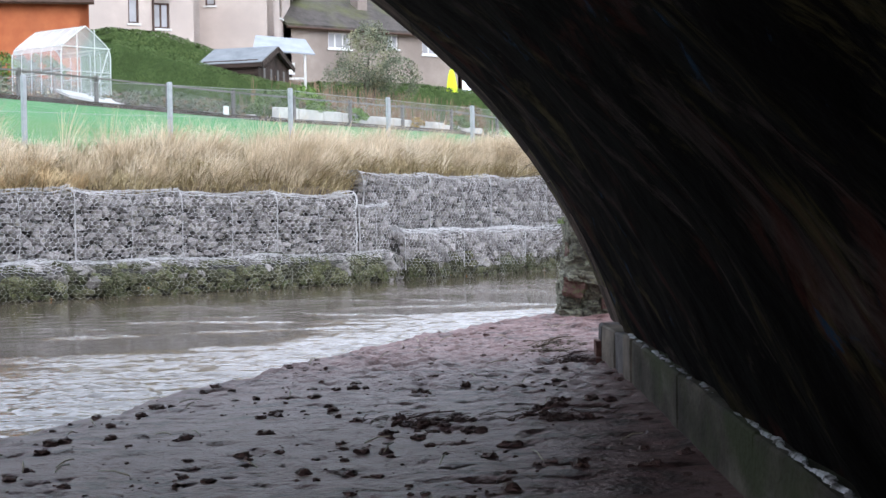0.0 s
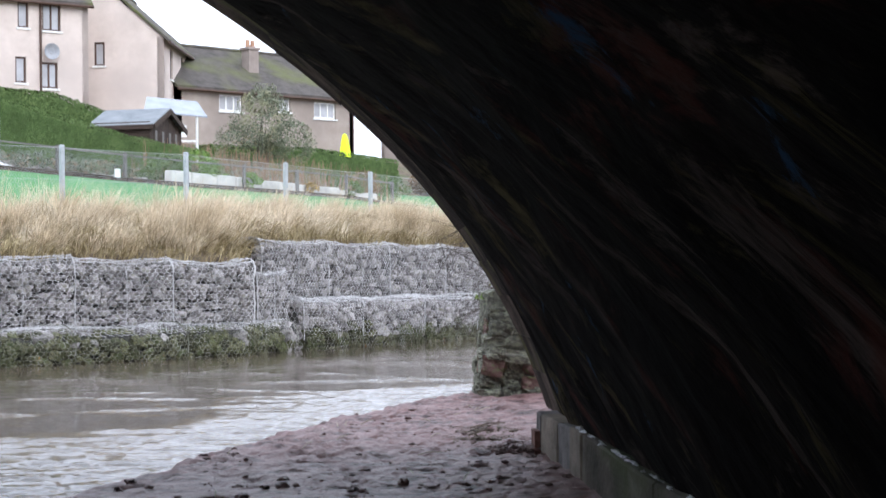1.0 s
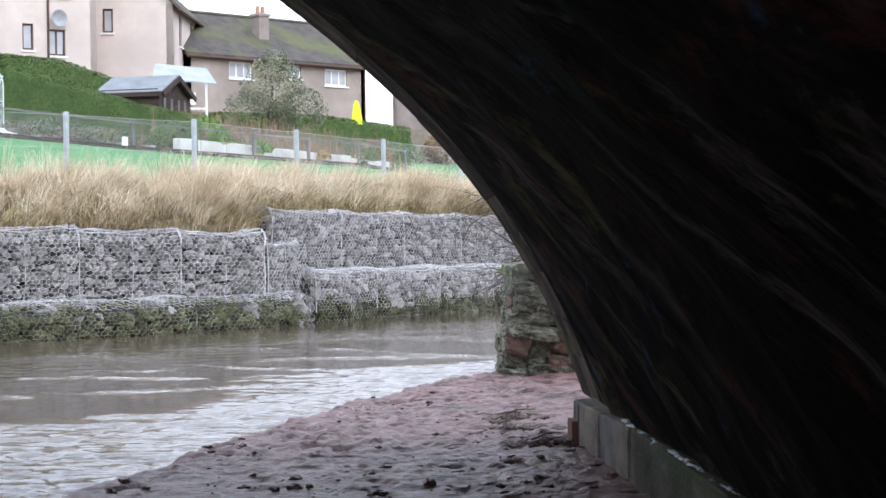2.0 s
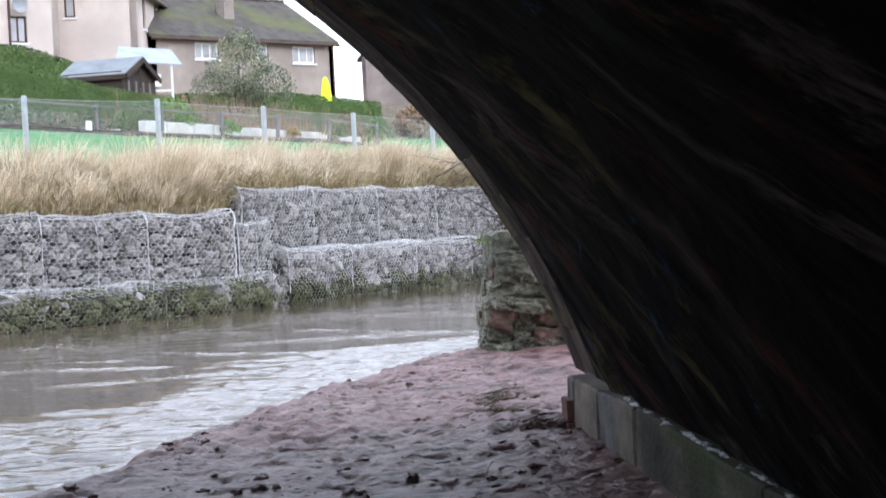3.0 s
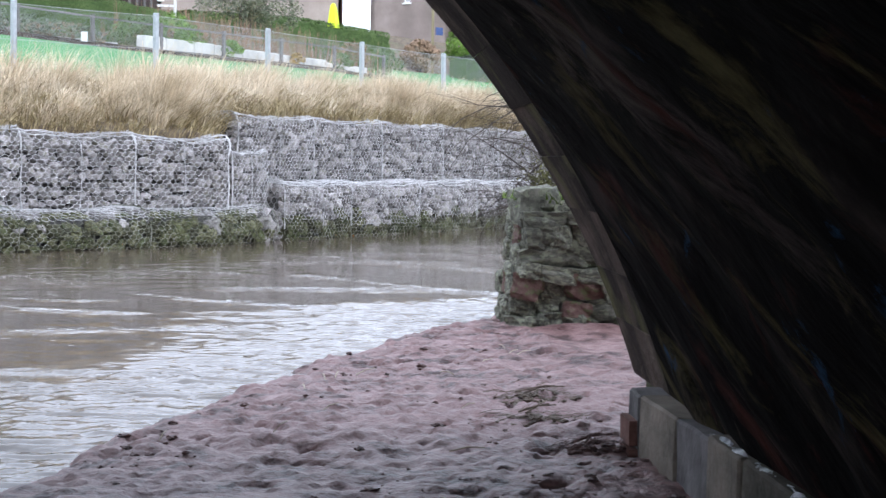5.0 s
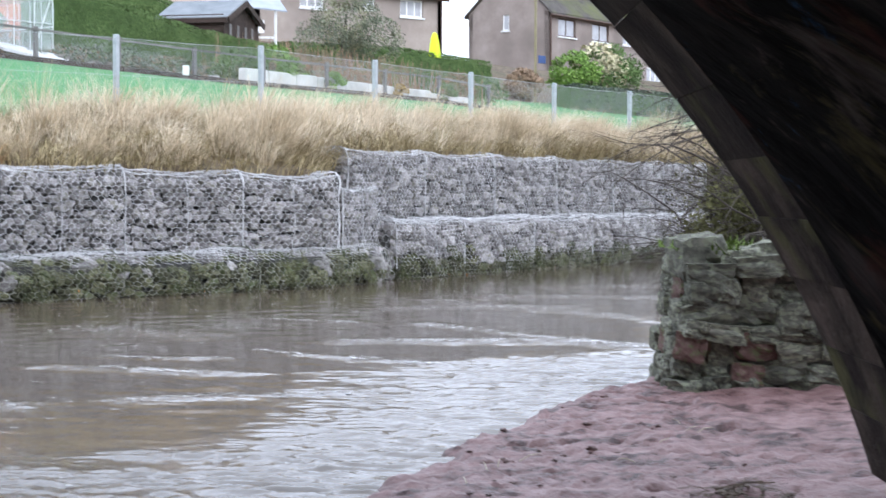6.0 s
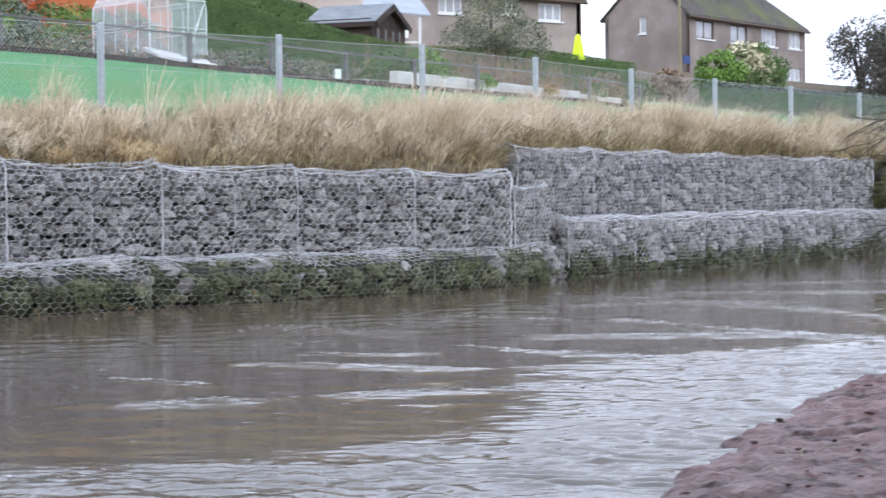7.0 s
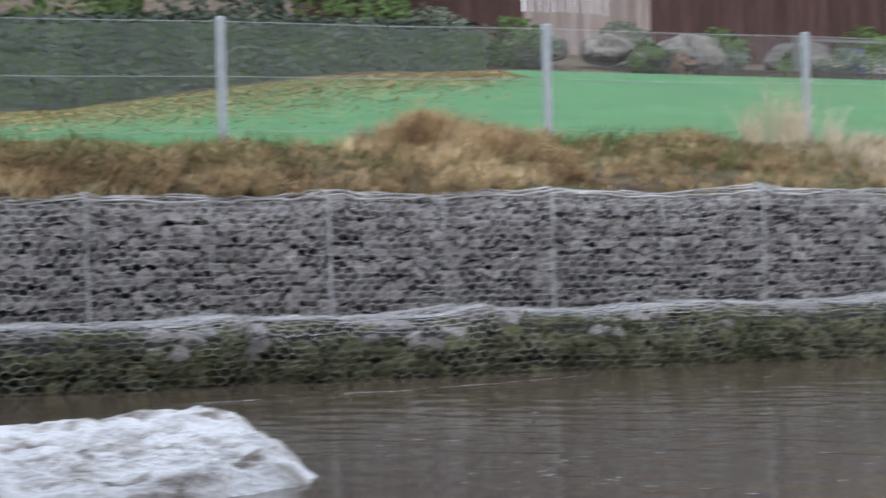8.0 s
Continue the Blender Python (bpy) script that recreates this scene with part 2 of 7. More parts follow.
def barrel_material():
    """Vault stone with the deep shade put into its near-black base: worn courses that wind along the skewed barrel,
    with lime, algae and scraps of old paint in them.
    """
    mt = material("shade_black_arch_stone", [(0.38, (0.0002, 0.0001, 0.0001)), (0.52, (0.0015, 0.0012, 0.001)), (0.6, (0.009, 0.0072, 0.0064)), (0.72, (0.055, 0.044, 0.039))], 1.0, stretch=(0.8, 2.8, 1.0), bump=0.9, bump_scale=2.0,
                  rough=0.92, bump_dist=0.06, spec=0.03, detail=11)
    nt = mt.node_tree
    N, L = nt.nodes.new, nt.links.new
    b = nt.nodes["Principled BSDF"]
    col = b.inputs["Base Color"].links[0].from_socket
    lay = N("ShaderNodeAttribute")
    lay.attribute_name = "course"
    for link in [k for k in nt.links if k.to_node.type == "MAPPING"]:
        L(lay.outputs["Vector"], link.to_socket)
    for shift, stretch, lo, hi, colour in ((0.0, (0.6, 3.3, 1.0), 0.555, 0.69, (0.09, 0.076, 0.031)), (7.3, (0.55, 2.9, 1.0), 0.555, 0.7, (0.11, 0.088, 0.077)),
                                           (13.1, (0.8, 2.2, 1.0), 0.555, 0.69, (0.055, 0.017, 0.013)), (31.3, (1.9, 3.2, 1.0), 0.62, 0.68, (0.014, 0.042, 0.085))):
        mp, tx, rp, mx = N("ShaderNodeMapping"), N("ShaderNodeTexNoise"), N("ShaderNodeValToRGB"), N("ShaderNodeMix")
        mp.inputs["Scale"].default_value, mp.inputs["Location"].default_value = stretch, (shift, shift * 0.7, shift)
        L(lay.outputs["Vector"], mp.inputs["Vector"])
        L(mp.outputs[0], tx.inputs["Vector"])
        tx.inputs["Scale"].default_value, tx.inputs["Detail"].default_value, tx.inputs["Roughness"].default_value = 1.0, 12, 0.72
        tx.inputs["Distortion"].default_value = 0.7
        rp.color_ramp.elements[0].position, rp.color_ramp.elements[1].position = lo, hi
        L(tx.outputs["Fac"], rp.inputs["Fac"])
        mx.data_type = "RGBA"
        mx.inputs["B"].default_value = (*colour, 1)
        L(rp.outputs["Color"], mx.inputs["Factor"])
        L(col, mx.inputs["A"])
        col = mx.outputs["Result"]
    L(col, b.inputs["Base Color"])
    return mt


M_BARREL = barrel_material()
# Lighter than the vault: daylight at the mouth put into the ring's colour.
M_DAYLIT_VOUSSOIR = material("daylit_face_stone", [(0.36, (0.006, 0.0047, 0.004)), (0.5, (0.034, 0.027, 0.022)), (0.68, (0.15, 0.118, 0.096))], 1.7, bump=0.7, spec=0.1, per_object=0.02, stain=(0.1, 0.1, 0.045), stain_scale=2.5, stain_at=(0.55, 0.68))
M_KERB = material("kerb_stone", [(0.34, (0.025, 0.023, 0.017)), (0.5, (0.08, 0.073, 0.057)), (0.66, (0.18, 0.163, 0.13))], 3.0, stretch=(1, 0.5, 1.3), bump=0.5, stain=(0.06, 0.075, 0.035), stain_scale=2.2, stain_at=(0.48, 0.62), spec=0.15)
M_RUBBLE = material("mossy_rubble", [(0.3, (0.06, 0.06, 0.046)), (0.5, (0.145, 0.142, 0.112)), (0.7, (0.27, 0.26, 0.21))], 5, per_object=0.4, bump=0.8,
                    stain=(0.26, 0.27, 0.19), stain_scale=6.5, stain_at=(0.5, 0.6))
M_MORTAR = material("mortar", [(0.3, (0.13, 0.125, 0.11)), (0.7, (0.28, 0.27, 0.245))], 10, bump=0.6)


def glass(name, tint=(0.9, 0.95, 0.95), rough=0.05, base=0.04):
    mt = material(name, [(0.3, (base, base, base)), (0.7, (base * 1.6, base * 1.6, base * 1.7))], 1.2, rough=rough, bump=0, spec=0.6)
    return mt


M_PANE = glass("window_pane", base=0.3)


def water_material():
    """Silty water: smooth reaches and rippled ones, as the riffle attribute of the sheet says."""
    mt = bpy.data.materials.new("river_water")
    mt.use_nodes = True
    nt = mt.node_tree
    N, L = nt.nodes.new, nt.links.new
    b = nt.nodes["Principled BSDF"]
    b.inputs["Base Color"].default_value = (0.108, 0.082, 0.058, 1)
    b.inputs["IOR"].default_value = 1.33
    tc, rif = N("ShaderNodeTexCoord"), N("ShaderNodeAttribute")
    rif.attribute_name = "riffle"
    gloss = N("ShaderNodeMapRange")
    gloss.inputs["To Min"].default_value, gloss.inputs["To Max"].default_value = 0.025, 0.13
    L(rif.outputs["Fac"], gloss.inputs["Value"])
    L(gloss.outputs[0], b.inputs["Roughness"])
    last = None
    for stretch, dist, turn, low in (((7.0, 10.0, 1), 0.008, -40, 0.12), ((19.0, 27.0, 1), 0.004, -36, 0.16)):
        mp, tx, bp, mr = N("ShaderNodeMapping"), N("ShaderNodeTexNoise"), N("ShaderNodeBump"), N("ShaderNodeMapRange")
        mp.inputs["Rotation"].default_value = (0, 0, radians(turn))
        mp.inputs["Scale"].default_value = stretch
        L(tc.outputs["Object"], mp.inputs["Vector"])
        L(mp.outputs[0], tx.inputs["Vector"])
        tx.inputs["Scale"].default_value, tx.inputs["Detail"].default_value = 1.0, 2.5
        tx.inputs["Distortion"].default_value = 0.9
        bp.inputs["Distance"].default_value = dist
        mr.inputs["To Min"].default_value, mr.inputs["To Max"].default_value = low, 1.0
        L(rif.outputs["Fac"], mr.inputs["Value"])
        L(mr.outputs[0], bp.inputs["Strength"])
        L(tx.outputs["Fac"], bp.inputs["Height"])
        if last:
            L(last, bp.inputs["Normal"])
        last = bp.outputs["Normal"]
    L(last, b.inputs["Normal"])
    return mt


M_WATER = water_material()
M_FOAM_GLINT = material("foam", [(0.3, (0.62, 0.62, 0.6)), (0.7, (0.85, 0.85, 0.85))], 6, rough=0.6, bump=0.6, bump_scale=30)

# ---- ground, water, mud ----
L_TOP = [(-22.0, -1.45), (-19.1, -1.3), (-17.1, -1.2), (-15.1, -1.1), (-13.13, -0.97), (-11.15, -0.83), (-9.17, -0.68), (-7.18, -0.52), (-5.23, -0.34), (-3.38, -0.1),
         (-1.62, 0.0), (0.0, 0.0), (1.55, 0.1)]
U_TOP = [(2.26, 0.84), (4.32, 1.66), (6.35, 2.42), (8.37, 3.09), (10.35, 3.72), (12.3, 4.32), (14.1, 4.85)]
LOW_L = [(-22.0, -3.6), (-20.0, -3.4), (-18.0, -3.2), (-16.0, -2.95), (-14.0, -2.65), (-12.0, -2.38), (-10.0, -2.1), (-8.0, -1.8), (-6.0, -1.48), (-4.1, -1.18), (-2.2, -0.9),
         (-0.2, -0.62), (2.3, 0.05)]
LOW_R = [(2.75, 0.42), (4.61, 1.15), (6.63, 1.83), (8.63, 2.55), (10.6, 3.2), (12.6, 3.85), (14.6, 4.5), (16.6, 5.1)]
WALL_LINE = [(-60, -2.5), *L_TOP[:-1], (1.5, 0.1), (2.0, 0.75), *U_TOP[1:], (16.5, 5.5), (60, 18)]


def wall_q(p):
    """How far in front of the fence the wall's face stands, at p along the fence."""
    best = []
    for x, y in WALL_LINE:
        w = FENCE_I @ Vector((x, y, 0))
        best.append((w.x, w.y))
    best.sort()
    return lerp_table(p, best)


def wall_z(p):
    return lerp_table(p, [(-30, 1.5), (-14, 1.47), (-1.3, 1.36), (0.75, 1.36), (1.2, 1.72), (16, 1.70), (30, 1.3)])


def ground_z(p, q):
    front = 2.08 + 0.01 * min(max(p, -12), 12)
    if q < 0:
        wq, wz = wall_q(p), wall_z(p) - 0.06
        t = min(max((q - wq) / (0 - wq), 0), 1)
        return wz + (front - wz) * (t ** 0.8)
    back = lerp_table(p, [(-16, 2.7), (-12.5, 2.85), (-9, 3.35), (-6, 3.5), (2, 3.48), (10, 3.28), (17, 3.2), (24, 2.84), (34, 2.84)])
    if q < 7:
        return front + (back - front) * q / 7
    rise = lerp_table(q, [(7, 0), (15, 1.3), (24, 3.5), (40, 4.8), (70, 6.0), (120, 7.0), (4000, 8.0)])
    return back + rise


def spread(a, b, n, power=1.0):
    return [a + (b - a) * (i / (n - 1)) ** power for i in range(n)]


def build_ground():
    ps = [-3000, -900, -300, -120, -60] + spread(-34, 46, 161) + [55, 70, 100, 160, 300, 900, 3000]
    rows = [("w", t) for t in spread(0.35, 1, 14)] + [("q", q) for q in [0.25, 0.5, 1, 1.5, 2, 3, 4, 5, 6, 7, 7.4, 8, 9, 10, 11, 12, 13, 14, 15, 17, 19, 21, 24, 28, 33, 40, 50, 70, 120, 400, 1500, 4000]]

    def place(i, j):
        p = ps[i]
        kind, t = rows[j]
        wq = max(min(wall_q(min(max(p, -30), 40)), -0.6), -5)
        q = wq * (1 - t) + 0 * t if kind == "w" else t
        if kind == "w" and t < 0.36:
            q = wq + 0.25
        z = ground_z(min(max(p, -60), 60), q)
        if q < 0:
            z += 0.05 * fbm(p * 1.3, q * 1.3)
        elif q > 7.2:
            z += 0.06 * fbm(p * 0.6, q * 0.6, 3)
        return fp(p, q, z)
    m = grid_mesh(len(ps), len(rows), place)
    # a skirt down behind the wall closes the sheet against the river
    n = len(m[0])
    for i in range(len(ps)):
        x, y, z = m[0][i]
        m[0].append((x, y, -1.2))
    for i in range(len(ps) - 1):
        m[1].append((i + 1, i, n + i, n + i + 1))
    thing("ground", "sloping earth bank and gardens rising behind the river wall", "ground", m=m, material=M_SOIL, kind="structure", smooth=True)


def build_lawn():
    ps = spread(-16, 46, 125)
    qs = spread(-0.15, 7, 30)
    far = lambda p: lerp_table(p, [(20, 1.0), (24, 1.9), (46, 2.0)])

    def place(i, j):
        p, q = ps[i], qs[j] * far(ps[i])
        return fp(p, q, ground_z(p, q) + 0.035 + (0.06 if q > 7 else 0))
    thing("lawn", "smooth bright green mown lawn sloping up behind the wire fence", "lawn", m=grid_mesh(len(ps), len(qs), place), material=M_LAWN, kind="structure", smooth=True)


EDGE = [(-12, -2.2), (0, -1.85), (2.7, -1.44), (6.1, -0.76), (8.5, -0.12), (10.4, 0.6), (11.9, 1.2), (13, 1.85), (15, 2.75), (20, 5)]


def mud_z(s, d):
    e = lerp_table(d, EDGE) + 0.10 * fbm(s * 1.1, d * 1.1, 5) + 0.07 * fbm(s * 4, d * 4, 9, 4)
    w = s - e
    if w < 0:
        return max(0.25 * w - 0.005, -0.5)
    z = 0.06 * (1 - math.exp(-w / 0.06)) + 0.012 * w
    churn = min(1, max(0.1, (d - 2.6) / 3.0))
    clod = fbm(s * 5.0, d * 5.0, 1, 4)
    lump = max(0.0, fbm(s * 3.1, d * 3.1, 7, 2)) ** 2
    near, far = noise.voronoi(Vector((s * 8.5 + 0.25 * clod, d * 7.0, 0.3)))[0][:2]
    crumb = min(far - near, 0.35) / 0.35
    pit = max(0.0, fbm(s * 6.5, d * 6.0, 21, 3) - 0.28)
    rough = (0.005 + 0.013 * churn) * clod + churn * (0.035 * lump + 0.007 * crumb + 0.013 * fbm(s * 14, d * 14, 3, 4)) + (0.002 + 0.006 * churn) * fbm(s * 27, d * 27, 8, 2)
    z += min(1, w / 0.08) * (rough - (0.03 + 0.05 * churn) * pit)
    z += 0.02 * math.exp(-((s - 1.0) / 0.7) ** 2 - ((d - 9.6) / 1.6) ** 2)
    return z


def build_mud():
    ss = spread(-2.6, 1.1, 180)
    ds = [-40, -30, -22, -16, -12, -9, -8, -7] + spread(-6, 13, 900)
    m = grid_mesh(len(ss), len(ds), lambda i, j: br(ss[i], ds[j], mud_z(ss[i], ds[j])))
    wide = grid_mesh(80, 360, lambda i, j: br(1.1 + 0.05 * i, 5.4 + (14 - 5.4) * j / 359, mud_z(1.1 + 0.05 * i, 5.4 + (14 - 5.4) * j / 359) + 0.02 * i * 0.05))
    n = len(m[0])
    m[0].extend(wide[0])
    m[1].extend(tuple(k + n for k in f) for f in wide[1])
    thing("mud_bank", "wet reddish-brown river mud bank, clodded and trodden", "mud bank", m=m, material=M_MUD, kind="structure", smooth=True)


# riffles on the river: ends of each band, its half-width and how broken it is
RIFFLES = [(-12.7, -4.3, -10.9, -3.7, 0.03, 0.8), (-10.9, -3.7, -9.6, -3.0, 0.02, 0.5), (-5.1, -7.3, -4.8, -9.0, 0.07, 1.0), (-6.8, -7.6, -6.2, -8.7, 0.07, 0.9), (-3.1, -4.6, -2.7, -5.6, 0.12, 0.8), (-2.4, -6.1, -2.7, -9.0, 0.12, 0.9),
           (-6.2, -7.1, -5.6, -7.7, 0.05, 0.9), (-4.9, -4.75, -4.7, -5.8, 0.45, 0.8), (-4.0, -7.1, -2.75, -8.0, 0.16, 1.0), (-1.2, -4.2, 0.3, -4.9, 0.35, 0.9),
           (-8.0, -7.8, -7.8, -8.5, 0.06, 0.8), (3.0, -2.2, 4.6, -2.9, 0.5, 1.0), (-8.5, -9.2, -8.2, -9.3, 0.12, 0.8), (-7.5, -9.4, -6.3, -10.0, 0.06, 0.8),
           (-8.6, -11.3, -8.2, -12.0, 0.07, 0.9), (-3.6, -7.1, -3.2, -8.0, 0.06, 0.8), (0.1, -3.2, -0.3, -6.3, 0.3, 0.8), (-10.1, -11.1, -9.2, -12.0, 0.25, 0.7), (1.0, -3.0, 2.6, -4.6, 0.4, 0.9)]


def riffle(X, Y):
    """0 on smooth water, 1 on broken water, for arrays of places."""
    R = 0.0 * X
    wob = 0.09 * np.sin(2.1 * X + 1.7 * Y) + 0.05 * np.sin(5.3 * X - 3.9 * Y)
    for ax, ay, bx, by, h, k in RIFFLES:
        ux, uy = bx - ax, by - ay
        t = np.clip(((X - ax) * ux + (Y - ay) * uy) / (ux * ux + uy * uy), 0, 1)
        q = np.hypot(X - ax - t * ux, Y - ay - t * uy) + wob
        R = np.maximum(R, k * np.exp(-(q / (h + 0.08)) ** 2))
    return np.clip(R, 0, 1)


def wavelets(X, Y, n, short, long, seed):
    """A sum of many small waves, scaled to a root mean slope of one."""
    rng = np.random.default_rng(seed)
    H = 0.0 * X
    for i in range(n):
        lam = short * (long / short) ** rng.random()
        a = radians(48) + rng.normal(0, 0.95)
        kx, ky = 2 * math.pi / lam * math.cos(a), 2 * math.pi / lam * math.sin(a)
        H += math.sqrt(2 / n) * lam / (2 * math.pi) * np.sin(kx * X + ky * Y + rng.uniform(0, 6.28))
    return H


def leaning(X, Y):
    """Small leaning wavelets: long gentle faces and short steep backs, scaled to a slope of one on the faces."""
    rng = np.random.default_rng(12)
    H = 0.0 * X
    for lam, turn in ((0.17, 34), (0.23, 52), (0.31, 66), (0.2, 47)):
        a = radians(turn)
        warp = sum(0.3 * np.sin(rng.uniform(2, 9) * X + rng.uniform(2, 9) * Y * rng.choice((-1, 1)) + rng.uniform(0, 6)) for _ in range(4))
        f = ((X * math.cos(a) + Y * math.sin(a)) / lam + warp) % 1.0
        H += 0.25 * lam * np.where(f < 0.8, f, (1 - f) * 4)
    return H


def build_water():
    """One sheet, finest along the mud, with real wavelets: steep and short by the mud, low and longer further out."""
    ws = np.array([-40, -20, -12, -8, -5, -3, -2, -1.2, -0.7] + list(np.linspace(-0.4, 3.4, 116)) + list(3.4 + 10.6 * np.linspace(0.006, 1, 110) ** 1.25) + [15, 17, 20, 25, 32, 45, 70])
    ds = np.array([-70, -50, -36, -28, -22, -17, -13, -10, -7, -5, -3, -1.5, -0.5] + list(np.linspace(0, 3, 60)) + list(np.linspace(3.02, 13, 600)) + list(13 + 12 * np.linspace(0.004, 1, 150) ** 1.3) + [26, 28, 31, 36, 45, 60, 80])
    W, D = np.meshgrid(ws, ds)
    S = np.interp(D, *zip(*EDGE)) - W
    c, k = math.cos(BA), math.sin(BA)
    X, Y = BC.x + S * c + D * k, BC.y - S * k + D * c
    R = riffle(X, Y)
    near = np.clip((2.05 + 0.45 * np.sin(X * 0.9 + 1.3 * np.sin(Y * 0.7)) + 0.2 * np.sin(3.1 * X - 2.2 * Y) - W) / 1.3, 0, 1)
    fine = np.clip((W + 0.8) / 0.3, 0, 1) * np.clip((12 - W) / 3, 0, 1) * np.clip((D + 0.3) / 0.6, 0, 1) * np.clip((24 - D) / 4, 0, 1)
    patch = 0.75 + 0.35 * np.sin(0.8 * X + 0.9 * np.sin(0.6 * Y)) * np.sin(0.7 * Y - 0.4 * X)
    Z = fine * (wavelets(X, Y, 44, 0.16, 0.7, 5) * (0.017 * patch + 0.012 * near + 0.03 * R + 0.016 * np.clip((W - 4) / 3, 0, 1)) + wavelets(X, Y, 44, 0.07, 0.2, 8) * (0.008 + 0.05 * near + 0.06 * R) * np.clip((8 - W) / 3, 0, 1) + leaning(X, Y) * (0.155 * near + 0.08 * R))
    verts = np.stack([X, Y, Z], -1).reshape(-1, 3)
    nx, ny = len(ws), len(ds)
    a = (np.arange(ny - 1)[:, None] * nx + np.arange(nx - 1)[None]).reshape(-1)
    faces = np.stack([a, a + nx, a + nx + 1, a + 1], -1)
    water = thing("water", "muddy brown river water with ripples", "river", kind="structure", m=(verts.tolist(), faces.tolist()), material=M_WATER, smooth=True)
    rif = water.data.attributes.new("riffle", "FLOAT", "POINT")
    rif.data.foreach_set("value", np.maximum(R, 0.35 * near).reshape(-1))
    thing("riverbed", "silty river bed under the water", "river bed", kind="structure",
          m=([(-3000, -3000, -0.7), (3000, -3000, -0.7), (3000, 3000, -0.7), (-3000, 3000, -0.7)], [(0, 1, 2, 3)]), material=M_MUD)


build_ground()
build_lawn()
build_mud()
build_water()

# ---- the bridge ----
ARC_S, ARC_Z, ARC_R, FACE_D, BACK_D = -2.28, -0.79, 3.54, 6.1, -5.6
CROWN_S, CROWN_Z, CROWN_R = -4.02, -2.53, 6.0
KERB_END = 5.5


def arc_at(a, out=0.0):
    """A point of the many-centred arch at angle a: tight haunches, a flatter crown."""
    cs, cz, r = (ARC_S, ARC_Z, ARC_R) if a < math.pi / 4 else (CROWN_S, CROWN_Z, CROWN_R)
    return cs + (r + out) * math.cos(a), cz + (r + out) * math.sin(a)


ARC_FOOT = math.asin((0.27 - ARC_Z) / ARC_R)


def arc_points(n, out=0.0):
    """The inside outline of the arch in s, z, from the right springing over to the left one."""
    pts = [arc_at(ARC_FOOT + (math.pi / 2 - ARC_FOOT) * i / (n - 1), out) for i in range(n)]
    return pts + [(2 * CROWN_S - s, z) for s, z in reversed(pts[:-1])]


RING = 0.8          # how far the ring stones coloured as daylit reach in from the face


def build_bridge():
    bridge = thing("stone_bridge", "old low stone arch bridge, dark and stained underneath", "bridge", at=BRIDGE)
    prof = arc_points(70)
    half = len(prof) // 2
    around = [0.0]
    for (s0, z0), (s1, z1) in zip(prof, prof[1:]):
        around.append(around[-1] + math.hypot(s1 - s0, z1 - z0))
    ds = spread(BACK_D, FACE_D - RING, 190)
    course = []

    def place(i, j):
        s, z = prof[i]
        d = ds[j]
        k = min(i, 2 * half - i)
        ang = ARC_FOOT + (math.pi / 2 - ARC_FOOT) * k / half
        nrm = Vector((math.cos(ang) * (1 if i <= half else -1), math.sin(ang)))
        u = around[k]
        along, across = (2.3 * d + u) / 2.51, (2.3 * u - d) / 2.51
        course.extend((along, across, 0.0 if i <= half else 5.0))
        bump = 0.022 * fbm(along * 0.9, across * 4.5, 2, 4) + 0.03 * fbm(along * 0.6, across * 1.7, 11, 3)
        bump *= min(1, (FACE_D - RING - d) / 0.6)
        return (s + nrm.x * bump, d, z + nrm.y * bump)
    m = grid_mesh(len(prof), len(ds), place)
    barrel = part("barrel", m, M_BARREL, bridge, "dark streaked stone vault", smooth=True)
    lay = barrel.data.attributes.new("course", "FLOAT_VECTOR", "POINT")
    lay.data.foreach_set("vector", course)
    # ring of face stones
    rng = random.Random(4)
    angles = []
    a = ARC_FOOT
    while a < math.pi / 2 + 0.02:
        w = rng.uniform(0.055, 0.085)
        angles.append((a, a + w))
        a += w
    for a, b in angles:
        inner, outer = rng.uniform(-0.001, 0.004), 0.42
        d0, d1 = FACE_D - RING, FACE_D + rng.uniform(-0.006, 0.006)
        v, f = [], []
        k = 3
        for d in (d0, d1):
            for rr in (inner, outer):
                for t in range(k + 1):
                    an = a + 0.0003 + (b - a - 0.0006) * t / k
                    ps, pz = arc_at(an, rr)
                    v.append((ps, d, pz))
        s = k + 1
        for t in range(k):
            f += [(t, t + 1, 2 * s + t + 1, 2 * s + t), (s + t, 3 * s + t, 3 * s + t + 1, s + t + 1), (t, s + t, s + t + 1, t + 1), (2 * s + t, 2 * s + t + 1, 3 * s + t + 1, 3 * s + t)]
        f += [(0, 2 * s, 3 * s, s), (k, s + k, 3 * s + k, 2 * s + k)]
        part("voussoir", (v, f), M_DAYLIT_VOUSSOIR, bridge)
    # masonry above and beside the vault
    top = 4.7
    outl = arc_points(44, 0.05)
    v, f = [], []
    for d in (BACK_D, FACE_D - 0.05):
        for s, z in outl:
            v.append((s, d, z))
        for s, z in outl:
            v.append((s, d, top))
    n = len(outl)
    for i in range(n - 1):
        f.append((2 * n + i, 2 * n + i + 1, 3 * n + i + 1, 3 * n + i))
        f.append((n + i, n + i + 1, 3 * n + i + 1, 3 * n + i))
        f.append((i, n + i, n + i + 1, i + 1))
        f.append((i, i + 1, 2 * n + i + 1, 2 * n + i))
    part("spandrel", (v, f), M_KERB, bridge)
    m = ([], [])
    add_box(m, (1.14, BACK_D, -0.6), (5.0, FACE_D - 0.02, top))
    part("abutment", m, M_KERB, bridge)
    m = ([], [])
